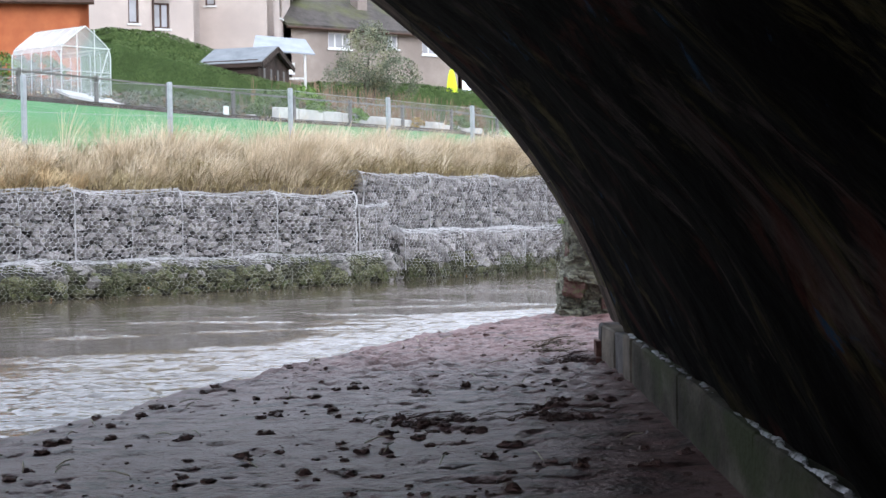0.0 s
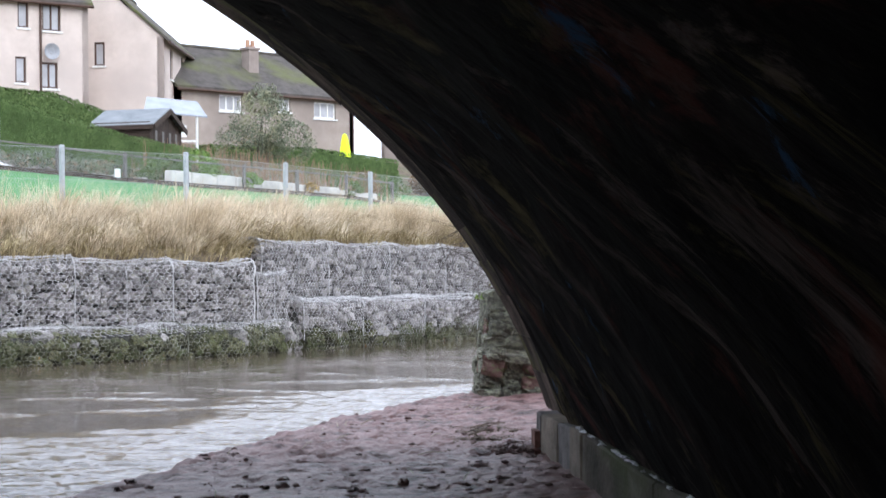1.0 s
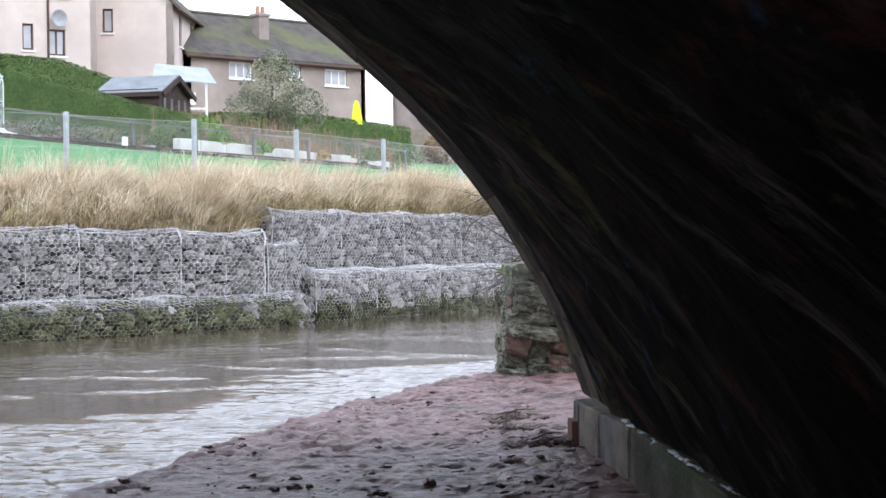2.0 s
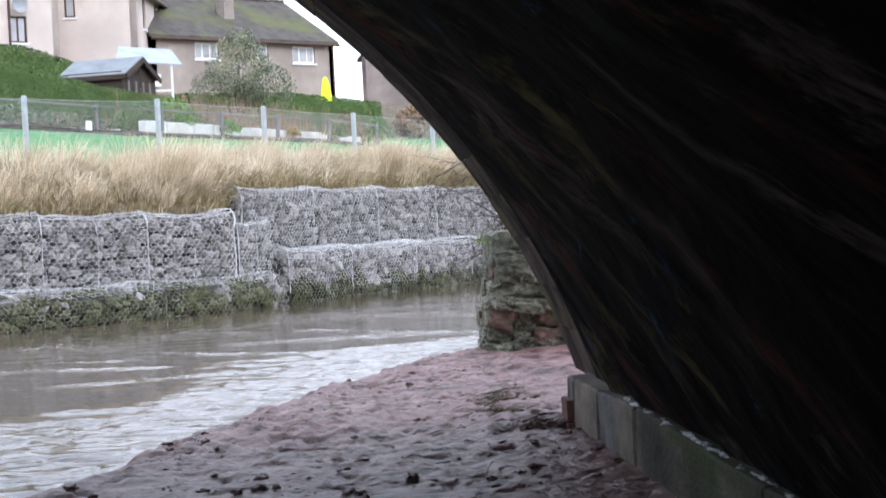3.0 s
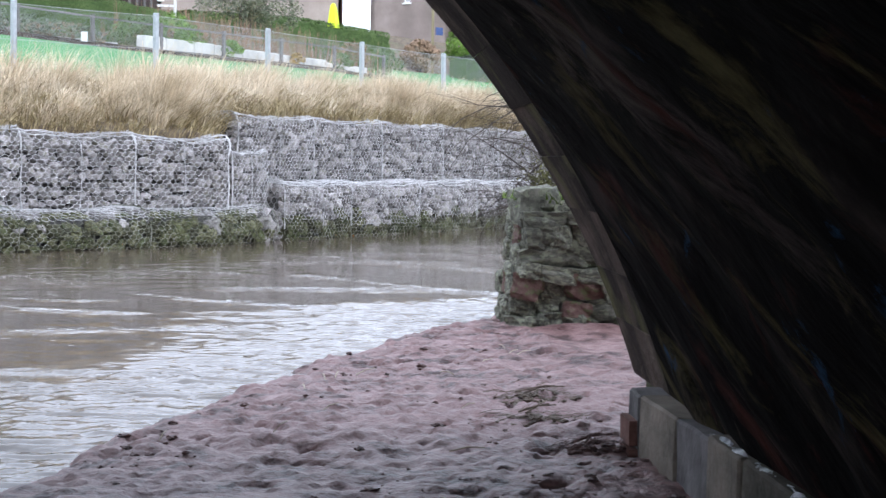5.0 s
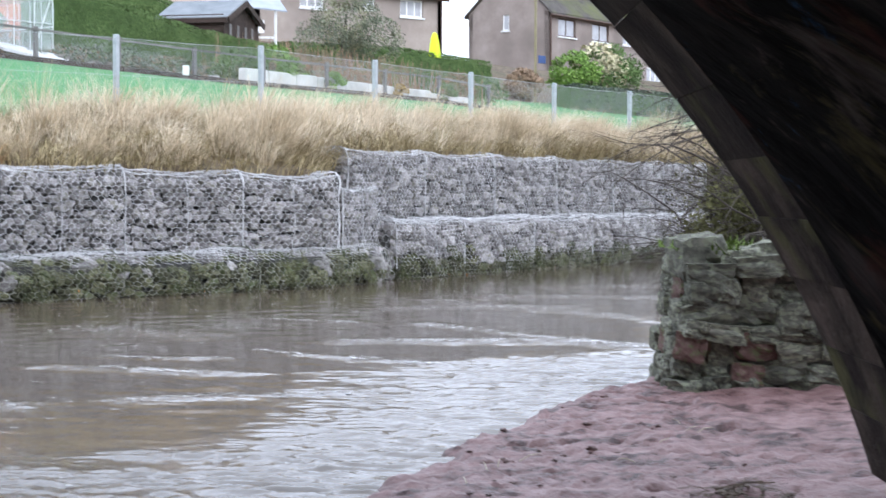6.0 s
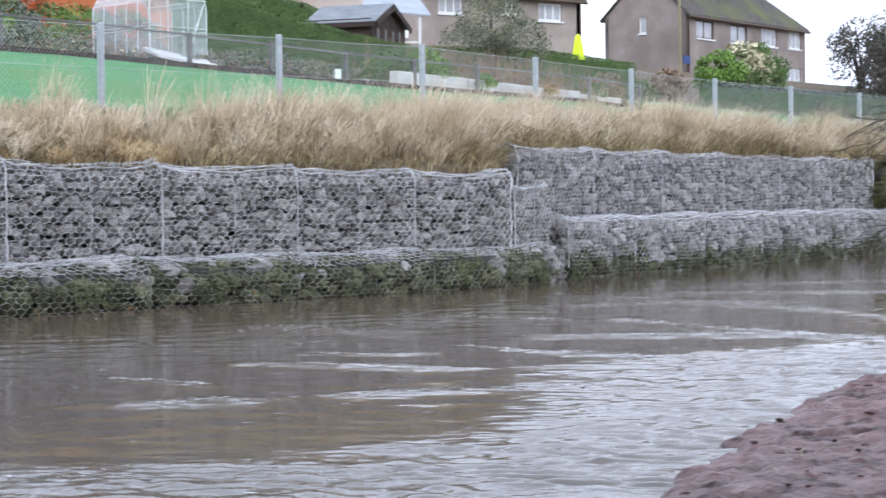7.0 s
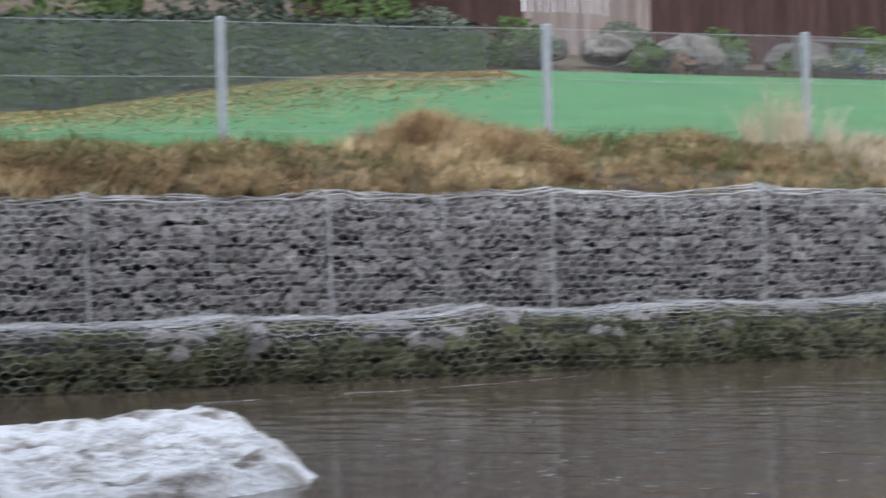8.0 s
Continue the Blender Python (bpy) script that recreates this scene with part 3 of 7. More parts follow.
    add_box(m, (-14, BACK_D, -0.6), (2 * CROWN_S - 1.12, FACE_D - 0.02, top))
    part("abutment", m, M_KERB, bridge)


M_CRUST = material("lime_crust", [(0.4, (0.12, 0.12, 0.11)), (0.5, (0.6, 0.62, 0.63)), (0.66, (0.86, 0.88, 0.9))], 18, rough=0.6, bump=0.3)


M_GREYSIDE = material("grey_kerb_stone", [(0.34, (0.06, 0.057, 0.057)), (0.66, (0.19, 0.18, 0.178))], 5, bump=0.4, per_object=0.1)
M_TANSIDE = material("tan_kerb_stone", [(0.34, (0.1, 0.086, 0.068)), (0.66, (0.25, 0.215, 0.172))], 4, stretch=(1, 0.8, 1.2), bump=0.4, per_object=0.1)
M_REDSIDE = material("red_kerb_brick", [(0.3, (0.1, 0.045, 0.036)), (0.7, (0.2, 0.1, 0.08))], 9, per_object=0.1, bump=0.5)


def kerb_s(d):
    """Where the face of the footing stands: proud at its broken end, then close under the vault."""
    return lerp_table(d, [(BACK_D, 1.045), (3.2, 1.045), (4.6, 1.03), (5.1, 1.0), (KERB_END, 0.985)])


def build_kerb():
    kerb = thing("stone_kerb", "low weathered stone footing along the foot of the arch, mixed brick and block", "kerb", at=BRIDGE)
    rng = random.Random(9)
    m = ([], [])
    add_box(m, (1.07, BACK_D + 0.02, -0.5), (1.2, KERB_END - 0.06, 0.26))
    part("core", m, M_MORTAR, kerb)
    d = KERB_END
    i = 0
    while d > BACK_D + 0.3:
        w = (0.21, 0.5, 0.45, 0.4)[i] if i < 4 else rng.uniform(1.5, 2.4)
        top = 0.285 + rng.uniform(-0.006, 0.008)
        mid = d - w / 2
        b = bmesh.new()
        bmesh.ops.create_cube(b, size=1, matrix=Matrix.Translation((kerb_s(mid) + 0.08 + rng.uniform(-0.004, 0.004), mid, (top - 0.3) / 2)) @ Matrix.Rotation(math.atan2(kerb_s(d) - kerb_s(d - w), -w) + math.pi if i < 4 else 0, 4, "Z")
                              @ Matrix.Diagonal((0.16, w - 0.002, top + 0.3, 1)))
        bmesh.ops.subdivide_edges(b, edges=b.edges[:], cuts=3, use_grid_fill=True)
        for vt in b.verts:
            vt.co += 0.009 * Vector(noise.noise_vector(vt.co * 7.0 + Vector((0, 0, i))))
        bmesh.ops.bevel(b, geom=[e for e in b.edges if len(e.link_faces) == 2 and e.calc_face_angle() > 1.0], offset=0.008, segments=1, affect="EDGES")
        me = bpy.data.meshes.new("kerb_block")
        b.to_mesh(me)
        b.free()
        me.materials.append((M_GREYSIDE, M_TANSIDE, M_GREYSIDE, M_TANSIDE, M_KERB)[min(i, 4)])
        part("kerb_block", me, None, kerb)
        if i == 0:
            for z in (0.02, 0.115):
                part("brick", add_box(([], []), (0.962, d - w + 0.02, z), (1.14, d + 0.012, z + 0.082)), M_REDSIDE, kerb, "dull red brick")
        d -= w
        i += 1
    # pale lime crust in broken lumps along the back of the ledge
    v, f = [], []
    n, k = 1500, 5
    for q in range(n):
        dd = KERB_END - 1.1 - 9.4 * q / n
        g = max(0.0, 0.5 + 0.8 * fbm(dd * 0.9, 3, 1, 2) + 0.55 * fbm(dd * 6, 5, 2, 4))
        mid = kerb_s(dd) + 0.026 + 0.014 * fbm(dd * 6, 8, 0, 3)
        wd, hh = 0.0004 + 0.017 * g, 0.0002 + 0.015 * g
        for j in range(k):
            a = math.pi * j / (k - 1)
            rr = 1 + 0.5 * noise.noise(Vector((dd * 40, j * 0.9, 2)))
            v.append((mid - wd * math.cos(a) * rr, dd, 0.283 + hh * math.sin(a) * rr))
        if q:
            a = k * q
            f += [(a - k + j, a - k + j + 1, a + j + 1, a + j) for j in range(k - 1)]
    part("lime_crust", (v, f), M_CRUST, kerb, "pale lime crust")


build_bridge()
build_kerb()


def build_near_bank():
    """The land that the bridge and the pier run into."""
    def place(i, j):
        s, d = (4.7, 5.4, 7, 10, 16, 30, 80, 400)[i], -60 + 72 * j / 60
        z = lerp_table(d, [(-20, 2.4), (4, 2.4), (9, 1.5), (12, 0.9)]) + 0.12 * fbm(s * 0.5, d * 0.5, 2)
        return br(s, d, -0.3 if i == 0 else z)
    thing("near_bank", "rough earth bank that the bridge runs into", "bank", m=grid_mesh(8, 61, place), material=M_SOIL, kind="structure", smooth=True)


build_near_bank()

# ---- gabion baskets ----
STONES = []


def make_stones():
    for k in range(14):
        rng = random.Random(100 + k)
        b = bmesh.new()
        for q in range(17):
            d = Vector((rng.gauss(0, 1), rng.gauss(0, 1), rng.gauss(0, 1))).normalized() * rng.uniform(0.46, 0.6)
            b.verts.new((max(-0.47, min(0.47, d.x * 1.15)), max(-0.45, min(0.45, d.y * 1.1)), max(-0.46, min(0.46, d.z * 1.15))))
        hull = bmesh.ops.convex_hull(b, input=b.verts[:])
        bmesh.ops.delete(b, geom=[g for g in hull["geom_interior"] if isinstance(g, bmesh.types.BMVert)], context="VERTS")
        me = bpy.data.meshes.new("stone")
        b.to_mesh(me)
        b.free()
        STONES.append(me)


def stone_mesh(k, mat):
    key = STONES[k].name + mat.name
    if key not in STONE_CACHE:
        me = STONES[k].copy()
        me.materials.clear()
        me.materials.append(mat)
        STONE_CACHE[key] = me
    return STONE_CACHE[key]


STONE_CACHE = {}
make_stones()


def profile(H, r, depth, bulge):
    """Height runs up the front, over the rounded lip and back along the top: v -> y, z."""
    arc = r * math.pi / 2
    total = (H - r) + arc + depth

    def at(v, u, L, seed):
        side = max(0.0, math.sin(math.pi * min(max(u / L, 0), 1))) ** 0.6
        w = 0.02 * fbm(u * 1.7 + seed * 9, v * 2.0, seed)
        if v < H - r:
            y, z = 0.0, v
            ny, nz = -1.0, 0.0
        elif v < H - r + arc:
            a = (v - (H - r)) / r
            y, z = r - r * math.cos(a), H - r + r * math.sin(a)
            ny, nz = -math.cos(a), math.sin(a)
        else:
            y, z = r + v - (H - r + arc), H
            ny, nz = 0.0, 1.0
        swell = bulge * side * math.sin(math.pi * min(v / H, 1)) + w
        sag = -(0.05 * side + 0.02 * fbm(u * 2.3, seed, 4)) * (v / H) ** 2 if v < H else -(0.05 * side + 0.02 * fbm(u * 2.3, seed, 4))
        return Vector((u, y + ny * swell, z + nz * w + sag))
    return at, total


def wire_edges(edges, radius):
    """Thin three-sided bars along many edges."""
    P = np.array([[a[0], a[1], a[2]] for a, b in edges])
    Q = np.array([[b[0], b[1], b[2]] for a, b in edges])
    d = Q - P
    d /= np.linalg.norm(d, axis=1, keepdims=True) + 1e-9
    up = np.where(np.abs(d[:, 2:3]) > 0.9, [[1.0, 0, 0]], [[0, 0, 1.0]])
    x = np.cross(d, up)
    x /= np.linalg.norm(x, axis=1, keepdims=True) + 1e-9
    y = np.cross(d, x)
    ring = []
    for base in (P, Q):
        for k in range(3):
            t = 2 * math.pi * k / 3
            ring.append(base + radius * (math.cos(t) * x + math.sin(t) * y))
    v = np.stack(ring, 1).reshape(-1, 3)
    f = []
    for i in range(len(edges)):
        n = 6 * i
        f += [(n, n + 1, n + 4, n + 3), (n + 1, n + 2, n + 5, n + 4), (n + 2, n, n + 3, n + 5)]
    return [tuple(p) for p in v], f


def hex_edges(L, total, at, seed, a=0.1, b=0.054):
    """Double-twist hexagonal mesh, pulled out of true here and there."""
    rng = random.Random(seed)
    rows, cols = int(total / b), int(L / (a / 2))
    off = L / cols
    grid = {}
    for j in range(rows + 1):
        for i in range(cols + 1):
            u, v = i * off, j * b + (0.0105 if (i + j) % 2 else -0.0105)
            edge = min(1.0, 6 * min(u, L - u))
            u += 0.035 * edge * noise.noise(Vector((u * 2.4, v * 2.4, seed * 3.1)))
            v += 0.03 * noise.noise(Vector((u * 2.1, v * 2.6, seed * 5.7 + 40)))
            p = at(min(max(v, 0), total), u, L, seed) + Vector((rng.uniform(-0.007, 0.007), -0.008 + rng.uniform(-0.006, 0.004), rng.uniform(-0.007, 0.007)))
            grid[i, j] = p
    edges = []
    for j in range(rows + 1):
        for i in range(cols + 1):
            if i < cols:
                edges.append((grid[i, j], grid[i + 1, j]))
            if j < rows and (i + j) % 2:
                edges.append((grid[i, j], grid[i, j + 1]))
    return edges


def gabion(P0, P1, z0, z1, depth, bulge, lip, label, stone_mat, wire_mat, seed, size, row_h, wire=0.0036, ends=(), foot_mat=None, wet_wire=None):
    """One stone-filled wire basket; P0 to P1 is the foot of its front, seen from the river."""
    a, c = Vector((*P0, 0)), Vector((*P1, 0))
    L = (c - a).length
    H = z1 - z0
    base = Matrix.Translation((a.x, a.y, z0)) @ Matrix.Rotation(math.atan2(c.y - a.y, c.x - a.x), 4, "Z")
    g = thing("gabion_basket", label, "gabion", at=base, group="gabion wall")
    at, total = profile(H, lip, depth * 0.7 if depth < 1.2 else depth, bulge)
    rng = random.Random(seed)
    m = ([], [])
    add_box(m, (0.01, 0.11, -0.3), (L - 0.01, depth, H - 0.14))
    part("core", m, M_GAP_SHADE, g)
    edges = hex_edges(L, total, at, seed)
    wet_z = (0.37 if lip > 0.2 else 0.2) - z0 + 0.05 * math.sin(seed * 2.3) if wet_wire else -9
    for mat, some, label in ((wire_mat, [e for e in edges if e[0].z >= wet_z], "hexagonal galvanised wire mesh"), (wet_wire, [e for e in edges if e[0].z < wet_z], "dull weathered wire mesh")):
        if some:
            part("wire_mesh", wire_edges(some, wire), mat, g, label)
    thick = 0.0125 if z0 > 0 else 0.009 if lip < 0.2 else 0.007
    for u, r in ((0.0, thick), (L / 2, 0.0055 if z0 > 0 else 0.004)) + (((L, thick),) if "right" in ends else ()):
        drift = rng.uniform(-0.03, 0.03)
        pts = [at(total * k / 16 * 0.8, u, L, seed) + Vector((rng.uniform(-0.009, 0.009) + drift * (1 - k / 16), -0.016, 0.006)) for k in range(17)]
        pts = [p for p in pts if z0 + p.z > 0.07]
        part("lacing_wire", add_tube(([], []), pts, [r * rng.uniform(0.4, 1.25) for _ in pts], 5), wet_wire if wet_wire and lip > 0.2 else wire_mat, g)
    for v in ((H - lip) + lip * 0.75, (H - lip) + lip * 1.15, (H - lip) + lip * 1.55) if lip < 0.2 else ():
        pts = [at(v, L * k / 14, L, seed) + Vector((0, -0.012, 0.006 + rng.uniform(-0.014, 0.014))) for k in range(15)]
        part("selvedge_wire", add_tube(([], []), pts, [0.0066 * rng.uniform(0.7, 1.3) for _ in pts], 4), wire_mat, g)
    # stones behind the mesh
    arc = (H - lip) + lip * math.pi / 2 + 0.25
    rows = int(arc / row_h)
    for j in range(rows + 1):
        u = rng.uniform(0, size * 0.5)
        while u < L:
            w = size * rng.uniform(0.75, 1.3)
            v = min((j + 0.5) * row_h + rng.uniform(-0.04, 0.04) + 0.03 * math.sin(u * 2.3 + seed), arc)
            p = at(v, min(u + w / 2, L), L, seed)
            q = at(min(v + 0.02, total), min(u + w / 2, L), L, seed) - at(max(v - 0.02, 0), min(u + w / 2, L), L, seed)
            lean = math.atan2(q.y, q.z)
            inward = Vector((0, math.cos(lean), -math.sin(lean)))
            tall = row_h * rng.uniform(0.8, 1.45)
            deep = 0.16
            p = p + inward * (deep * 0.5 + 0.085 * rng.random() ** 1.7)
            mt = Matrix.Translation(p) @ Matrix.Rotation(-lean, 4, "X") @ Matrix.Rotation(rng.uniform(-0.45, 0.45), 4, "Y") @ Matrix.Rotation(rng.uniform(-0.4, 0.4), 4, "Z") \
                @ Matrix.Diagonal((w * 1.16, deep, tall * 1.06, 1))
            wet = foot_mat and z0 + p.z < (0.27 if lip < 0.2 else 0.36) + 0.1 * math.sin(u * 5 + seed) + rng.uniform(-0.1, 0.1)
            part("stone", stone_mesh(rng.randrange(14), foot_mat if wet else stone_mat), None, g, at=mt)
            u += w
    # the end of a tier shows its side too
    for e in ends:
        if e != "left" and e != "right":
            continue
        ue = 0.0 if e == "left" else L
        sign = -1 if e == "left" else 1
        edges = []
        nx, nz = int(depth / 0.044), int(H / 0.078)
        pts = {(i, j): Vector((ue + sign * 0.01, i * depth / nx + 0.02, min(max(j * 0.078 + (0.014 if (i + j) % 2 else -0.014), 0), H - 0.02))) for i in range(nx + 1) for j in range(nz + 1)}
        for (i, j), p in pts.items():
            if (i + 1, j) in pts:
                edges.append((p, pts[i + 1, j]))
            if (i, j + 1) in pts and (i + j) % 2:
                edges.append((p, pts[i, j + 1]))
        part("wire_mesh", wire_edges(edges, wire), wire_mat, g)
        for j in range(int(H / row_h)):
            y = 0.05
            while y < depth - 0.1:
                w = size * rng.uniform(0.8, 1.3)
                mt = Matrix.Translation((ue - sign * (0.05 + rng.uniform(0, 0.03)), y + w / 2, (j + 0.5) * row_h)) @ Matrix.Rotation(rng.uniform(-0.4, 0.4), 4, "X") @ Matrix.Diagonal((0.14, w * 1.1, row_h * 1.3, 1))
                part("stone", stone_mesh(rng.randrange(14), stone_mat), None, g, at=mt)
                y += w
    return g


def build_gabions():
    k = 0
    for i in range(len(L_TOP) - 1):
        k += 1
        x = L_TOP[i][0]
        top = lerp_table(x, [(-14, 1.50), (-9, 1.50), (-5, 1.48), (0, 1.39)])
        near = x > -15.5
        gabion(L_TOP[i], L_TOP[i + 1], lerp_table(x, [(-13, 0.42), (0, 0.40)]), top, 0.9, 0.06, 0.15,
               "wire gabion basket filled with grey quarried stone", M_STONE, M_WIRE, k, 0.13 if near else 0.22, 0.094 if near else 0.16, ends=("right",) if i == len(L_TOP) - 2 else ())
    for i in range(len(U_TOP) - 1):
        k += 1
        gabion(U_TOP[i], U_TOP[i + 1], 0.76, 1.74, 0.95, 0.05, 0.13, "wire gabion basket filled with grey quarried stone, upper tier", M_STONE, M_WIRE, k, 0.15, 0.105,
               ends=(("left",) if i == 0 else ()) + (("right",) if i == len(U_TOP) - 2 else ()))
    for i in range(len(LOW_L) - 1):
        k += 1
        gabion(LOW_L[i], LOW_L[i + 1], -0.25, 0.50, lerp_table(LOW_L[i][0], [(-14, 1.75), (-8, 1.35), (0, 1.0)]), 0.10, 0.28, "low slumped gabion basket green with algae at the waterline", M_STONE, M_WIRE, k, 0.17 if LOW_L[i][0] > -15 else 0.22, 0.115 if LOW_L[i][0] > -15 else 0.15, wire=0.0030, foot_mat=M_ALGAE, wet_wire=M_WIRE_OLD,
               ends=("right",) if i == len(LOW_L) - 2 else ())
    for i in range(len(LOW_R) - 1):
        k += 1
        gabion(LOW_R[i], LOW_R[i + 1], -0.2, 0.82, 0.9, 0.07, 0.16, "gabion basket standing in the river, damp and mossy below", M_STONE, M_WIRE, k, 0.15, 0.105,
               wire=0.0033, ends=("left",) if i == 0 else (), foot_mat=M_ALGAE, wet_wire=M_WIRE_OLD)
    gabion((1.62, 0.13), (2.55, 0.55), 0.42, 1.22, 0.5, 0.03, 0.06, "short gabion return at the step in the wall", M_STONE, M_WIRE, 91, 0.16, 0.11)


build_gabions()


def build_weed():
    """Moss and drowned leaves caught in the meshes of the lowest baskets."""
    rng = random.Random(61)
    for name, label, mat, n, lo, hi in (("basket_moss", "tufts of green moss and weed caught in the lowest gabion meshes", M_WEED, 4800, 0.02, 0.3), ("caught_leaves", "few orange fallen leaves caught at the waterline", M_FALLEN, 40, 0.005, 0.06)):
        v, f = [], []
        while len(f) < n:
            x = rng.uniform(-20.0, 13.0)
            right = x > 2.75
            y = lerp_table(x, LOW_R if right else LOW_L)
            h = rng.uniform(lo, hi if right else hi + 0.12)
            g = noise.noise(Vector((x * 1.6, h * 3.5, 4))) + 0.6 * noise.noise(Vector((x * 5.0, h * 7, 9)))
            if name == "basket_moss" and g < 0.2 + 0.3 * h:
                continue
            out = (0.03 if right else 0.09) * math.sin(math.pi * min((h + 0.2) / 0.8, 1)) - (0.0 if right or h < 0.22 else 1.1 * (h - 0.22) ** 1.5)
            p = Vector((x, y - out - 0.012 - 0.02 * rng.random(), h))
            a = Vector((rng.gauss(0, 1), rng.gauss(0, 0.4), rng.gauss(-0.3, 0.6))).normalized() * rng.uniform(0.008, 0.022)
            b = a.cross(Vector((rng.gauss(0, 0.4), -1, rng.gauss(0, 0.4)))).normalized() * a.length * 0.55
            add_poly((v, f), (p - a, p + b, p + a, p - b))
        thing(name, label, "moss" if mat is M_WEED else "leaves", m=(v, f), material=mat, kind="stuff")


M_WEED = material("water_moss", [(0.34, (0.022, 0.027, 0.012)), (0.5, (0.06, 0.068, 0.03)), (0.66, (0.13, 0.135, 0.065))], 1.6, rough=0.85, bump=0, island=True)
M_FALLEN = material("drowned_leaf", [(0.3, (0.2, 0.07, 0.025)), (0.7, (0.4, 0.2, 0.05))], 2, bump=0, island=True)
build_weed()

# ---- wire fence ----
POSTS = [-15.9, -12.66, -9.3, -6.2, -3.05, 0.0, 2.95, 5.70, 8.38, 11.05, 13.8, 16.6, 19.4, 22.2, 25.0, 28.0]


def fence_top(p):
    return lerp_table(p, [(-16, 3.12), (-9, 3.2), (-3, 3.22), (3, 3.31), (6, 3.26), (11, 3.17), (20, 3.1), (30, 3.0)])


def build_fence():
    fence = thing("wire_fence", "chain-link fence on pale grey concrete posts", "fence", at=FENCE)
    for i, p in enumerate(POSTS):
        top = fence_top(p)
        z0 = ground_z(p, 0) - 0.3
        b = bmesh.new()
        bmesh.ops.create_cube(b, size=1, matrix=Matrix.Translation((p, 0.05, (z0 + top) / 2)) @ Matrix.Diagonal((0.074, 0.074, top - z0, 1)))
        bmesh.ops.bevel(b, geom=b.edges[:], offset=0.012, segments=1, affect="EDGES")
        me = bpy.data.meshes.new("post")
        b.to_mesh(me)
        b.free()
        me.materials.append(M_POST)
        part("post", me, None, fence)
    for i in range(len(POSTS) - 1):
        p0, p1 = POSTS[i], POSTS[i + 1]
        for h in (-0.05, -0.55, -1.05):
            pts = [(p0, 0, fence_top(p0) + h), ((p0 + p1) / 2, 0, (fence_top(p0) + fence_top(p1)) / 2 + h - 0.012), (p1, 0, fence_top(p1) + h)]
            part("line_wire", add_tube(([], []), pts, [0.003] * 3, 4), M_LINK, fence)
        # woven mesh: two families of slanting wires
        edges = []
        pitch, H = 0.06, 1.1
        L = p1 - p0
        n = int((L + H) / pitch)
        for sgn in (1, -1):
            for k in range(n):
                a = -H + k * pitch
                lo, hi = max(a, 0), min(a + H, L)
                if hi - lo < 0.02:
                    continue
                u0, u1 = (lo, hi) if sgn > 0 else (L - lo, L - hi)
                h0, h1 = lo - a, hi - a
                zz = lambda u, h: fence_top(p0 + u) - 0.05 - H + h
                edges.append(((p0 + u0, 0.004 * sgn, zz(u0, h0)), (p0 + u1, 0.004 * sgn, zz(u1, h1))))
        part("chain_link", wire_edges(edges, 0.0013), M_LINK, fence)


build_fence()

# ---- dry grass on the bank ----
def blades(name, label, spots, mat, rng, length, width, droop, lean):
    """Bent tapering blades; spots yields x, y, z of the roots with a scale."""
    v, f = [], []
    for x, y, z, k in spots:
        h = length * k * (0.35 + 1.0 * rng.random() ** 0.8)
        t = rng.uniform(0, 2 * math.pi)
        gust = 1.1 * noise.noise(Vector((x * 0.9, y * 0.9, 2.0))), 0.9 * noise.noise(Vector((x * 0.9, y * 0.9, 6.0)))
        dx, dy = math.cos(t) * rng.uniform(0.2, 1.7) + lean[0] + gust[0], math.sin(t) * rng.uniform(0.2, 1.7) + lean[1] + gust[1]
        w = width * rng.uniform(0.7, 1.4)
        wx, wy = -math.sin(t) * w, math.cos(t) * w
        n = len(v)
        bend = droop * rng.uniform(0.4, 1.3)
        for j, (hh, out, ww) in enumerate(((0, 0, 1.0), (0.45, 0.15, 0.85), (0.8, 0.45, 0.6), (0.95 - 0.3 * bend, 0.85, 0.12))):
            cx, cy, cz = x + dx * out * h * bend, y + dy * out * h * bend, z + hh * h
            v.append((cx - wx * ww, cy - wy * ww, cz))
            v.append((cx + wx * ww, cy + wy * ww, cz))
        f += [(n, n + 1, n + 3, n + 2), (n + 2, n + 3, n + 5, n + 4), (n + 4, n + 5, n + 7, n + 6)]
    return thing(name, label, "grass", m=(v, f), material=mat, kind="stuff")


def bank_spots(rng, n, p0, p1, q_at, scale):
    out = []
    while len(out) < n:
        p = rng.uniform(p0, p1)
        wq = wall_q(p)
        t = q_at(rng)
        q = wq * (1 - t)
        clump = noise.noise(Vector((p * 1.1, q * 1.1, 0.5))) + 0.5 * noise.noise(Vector((p * 3.3, q * 3.3, 8)))
        if rng.random() > 0.62 + 0.55 * clump:
            continue
        P = fp(p, q)
        out.append((P.x, P.y, ground_z(p, q) - 0.02, scale(p, t) * (1 + 0.5 * clump)))
    return out


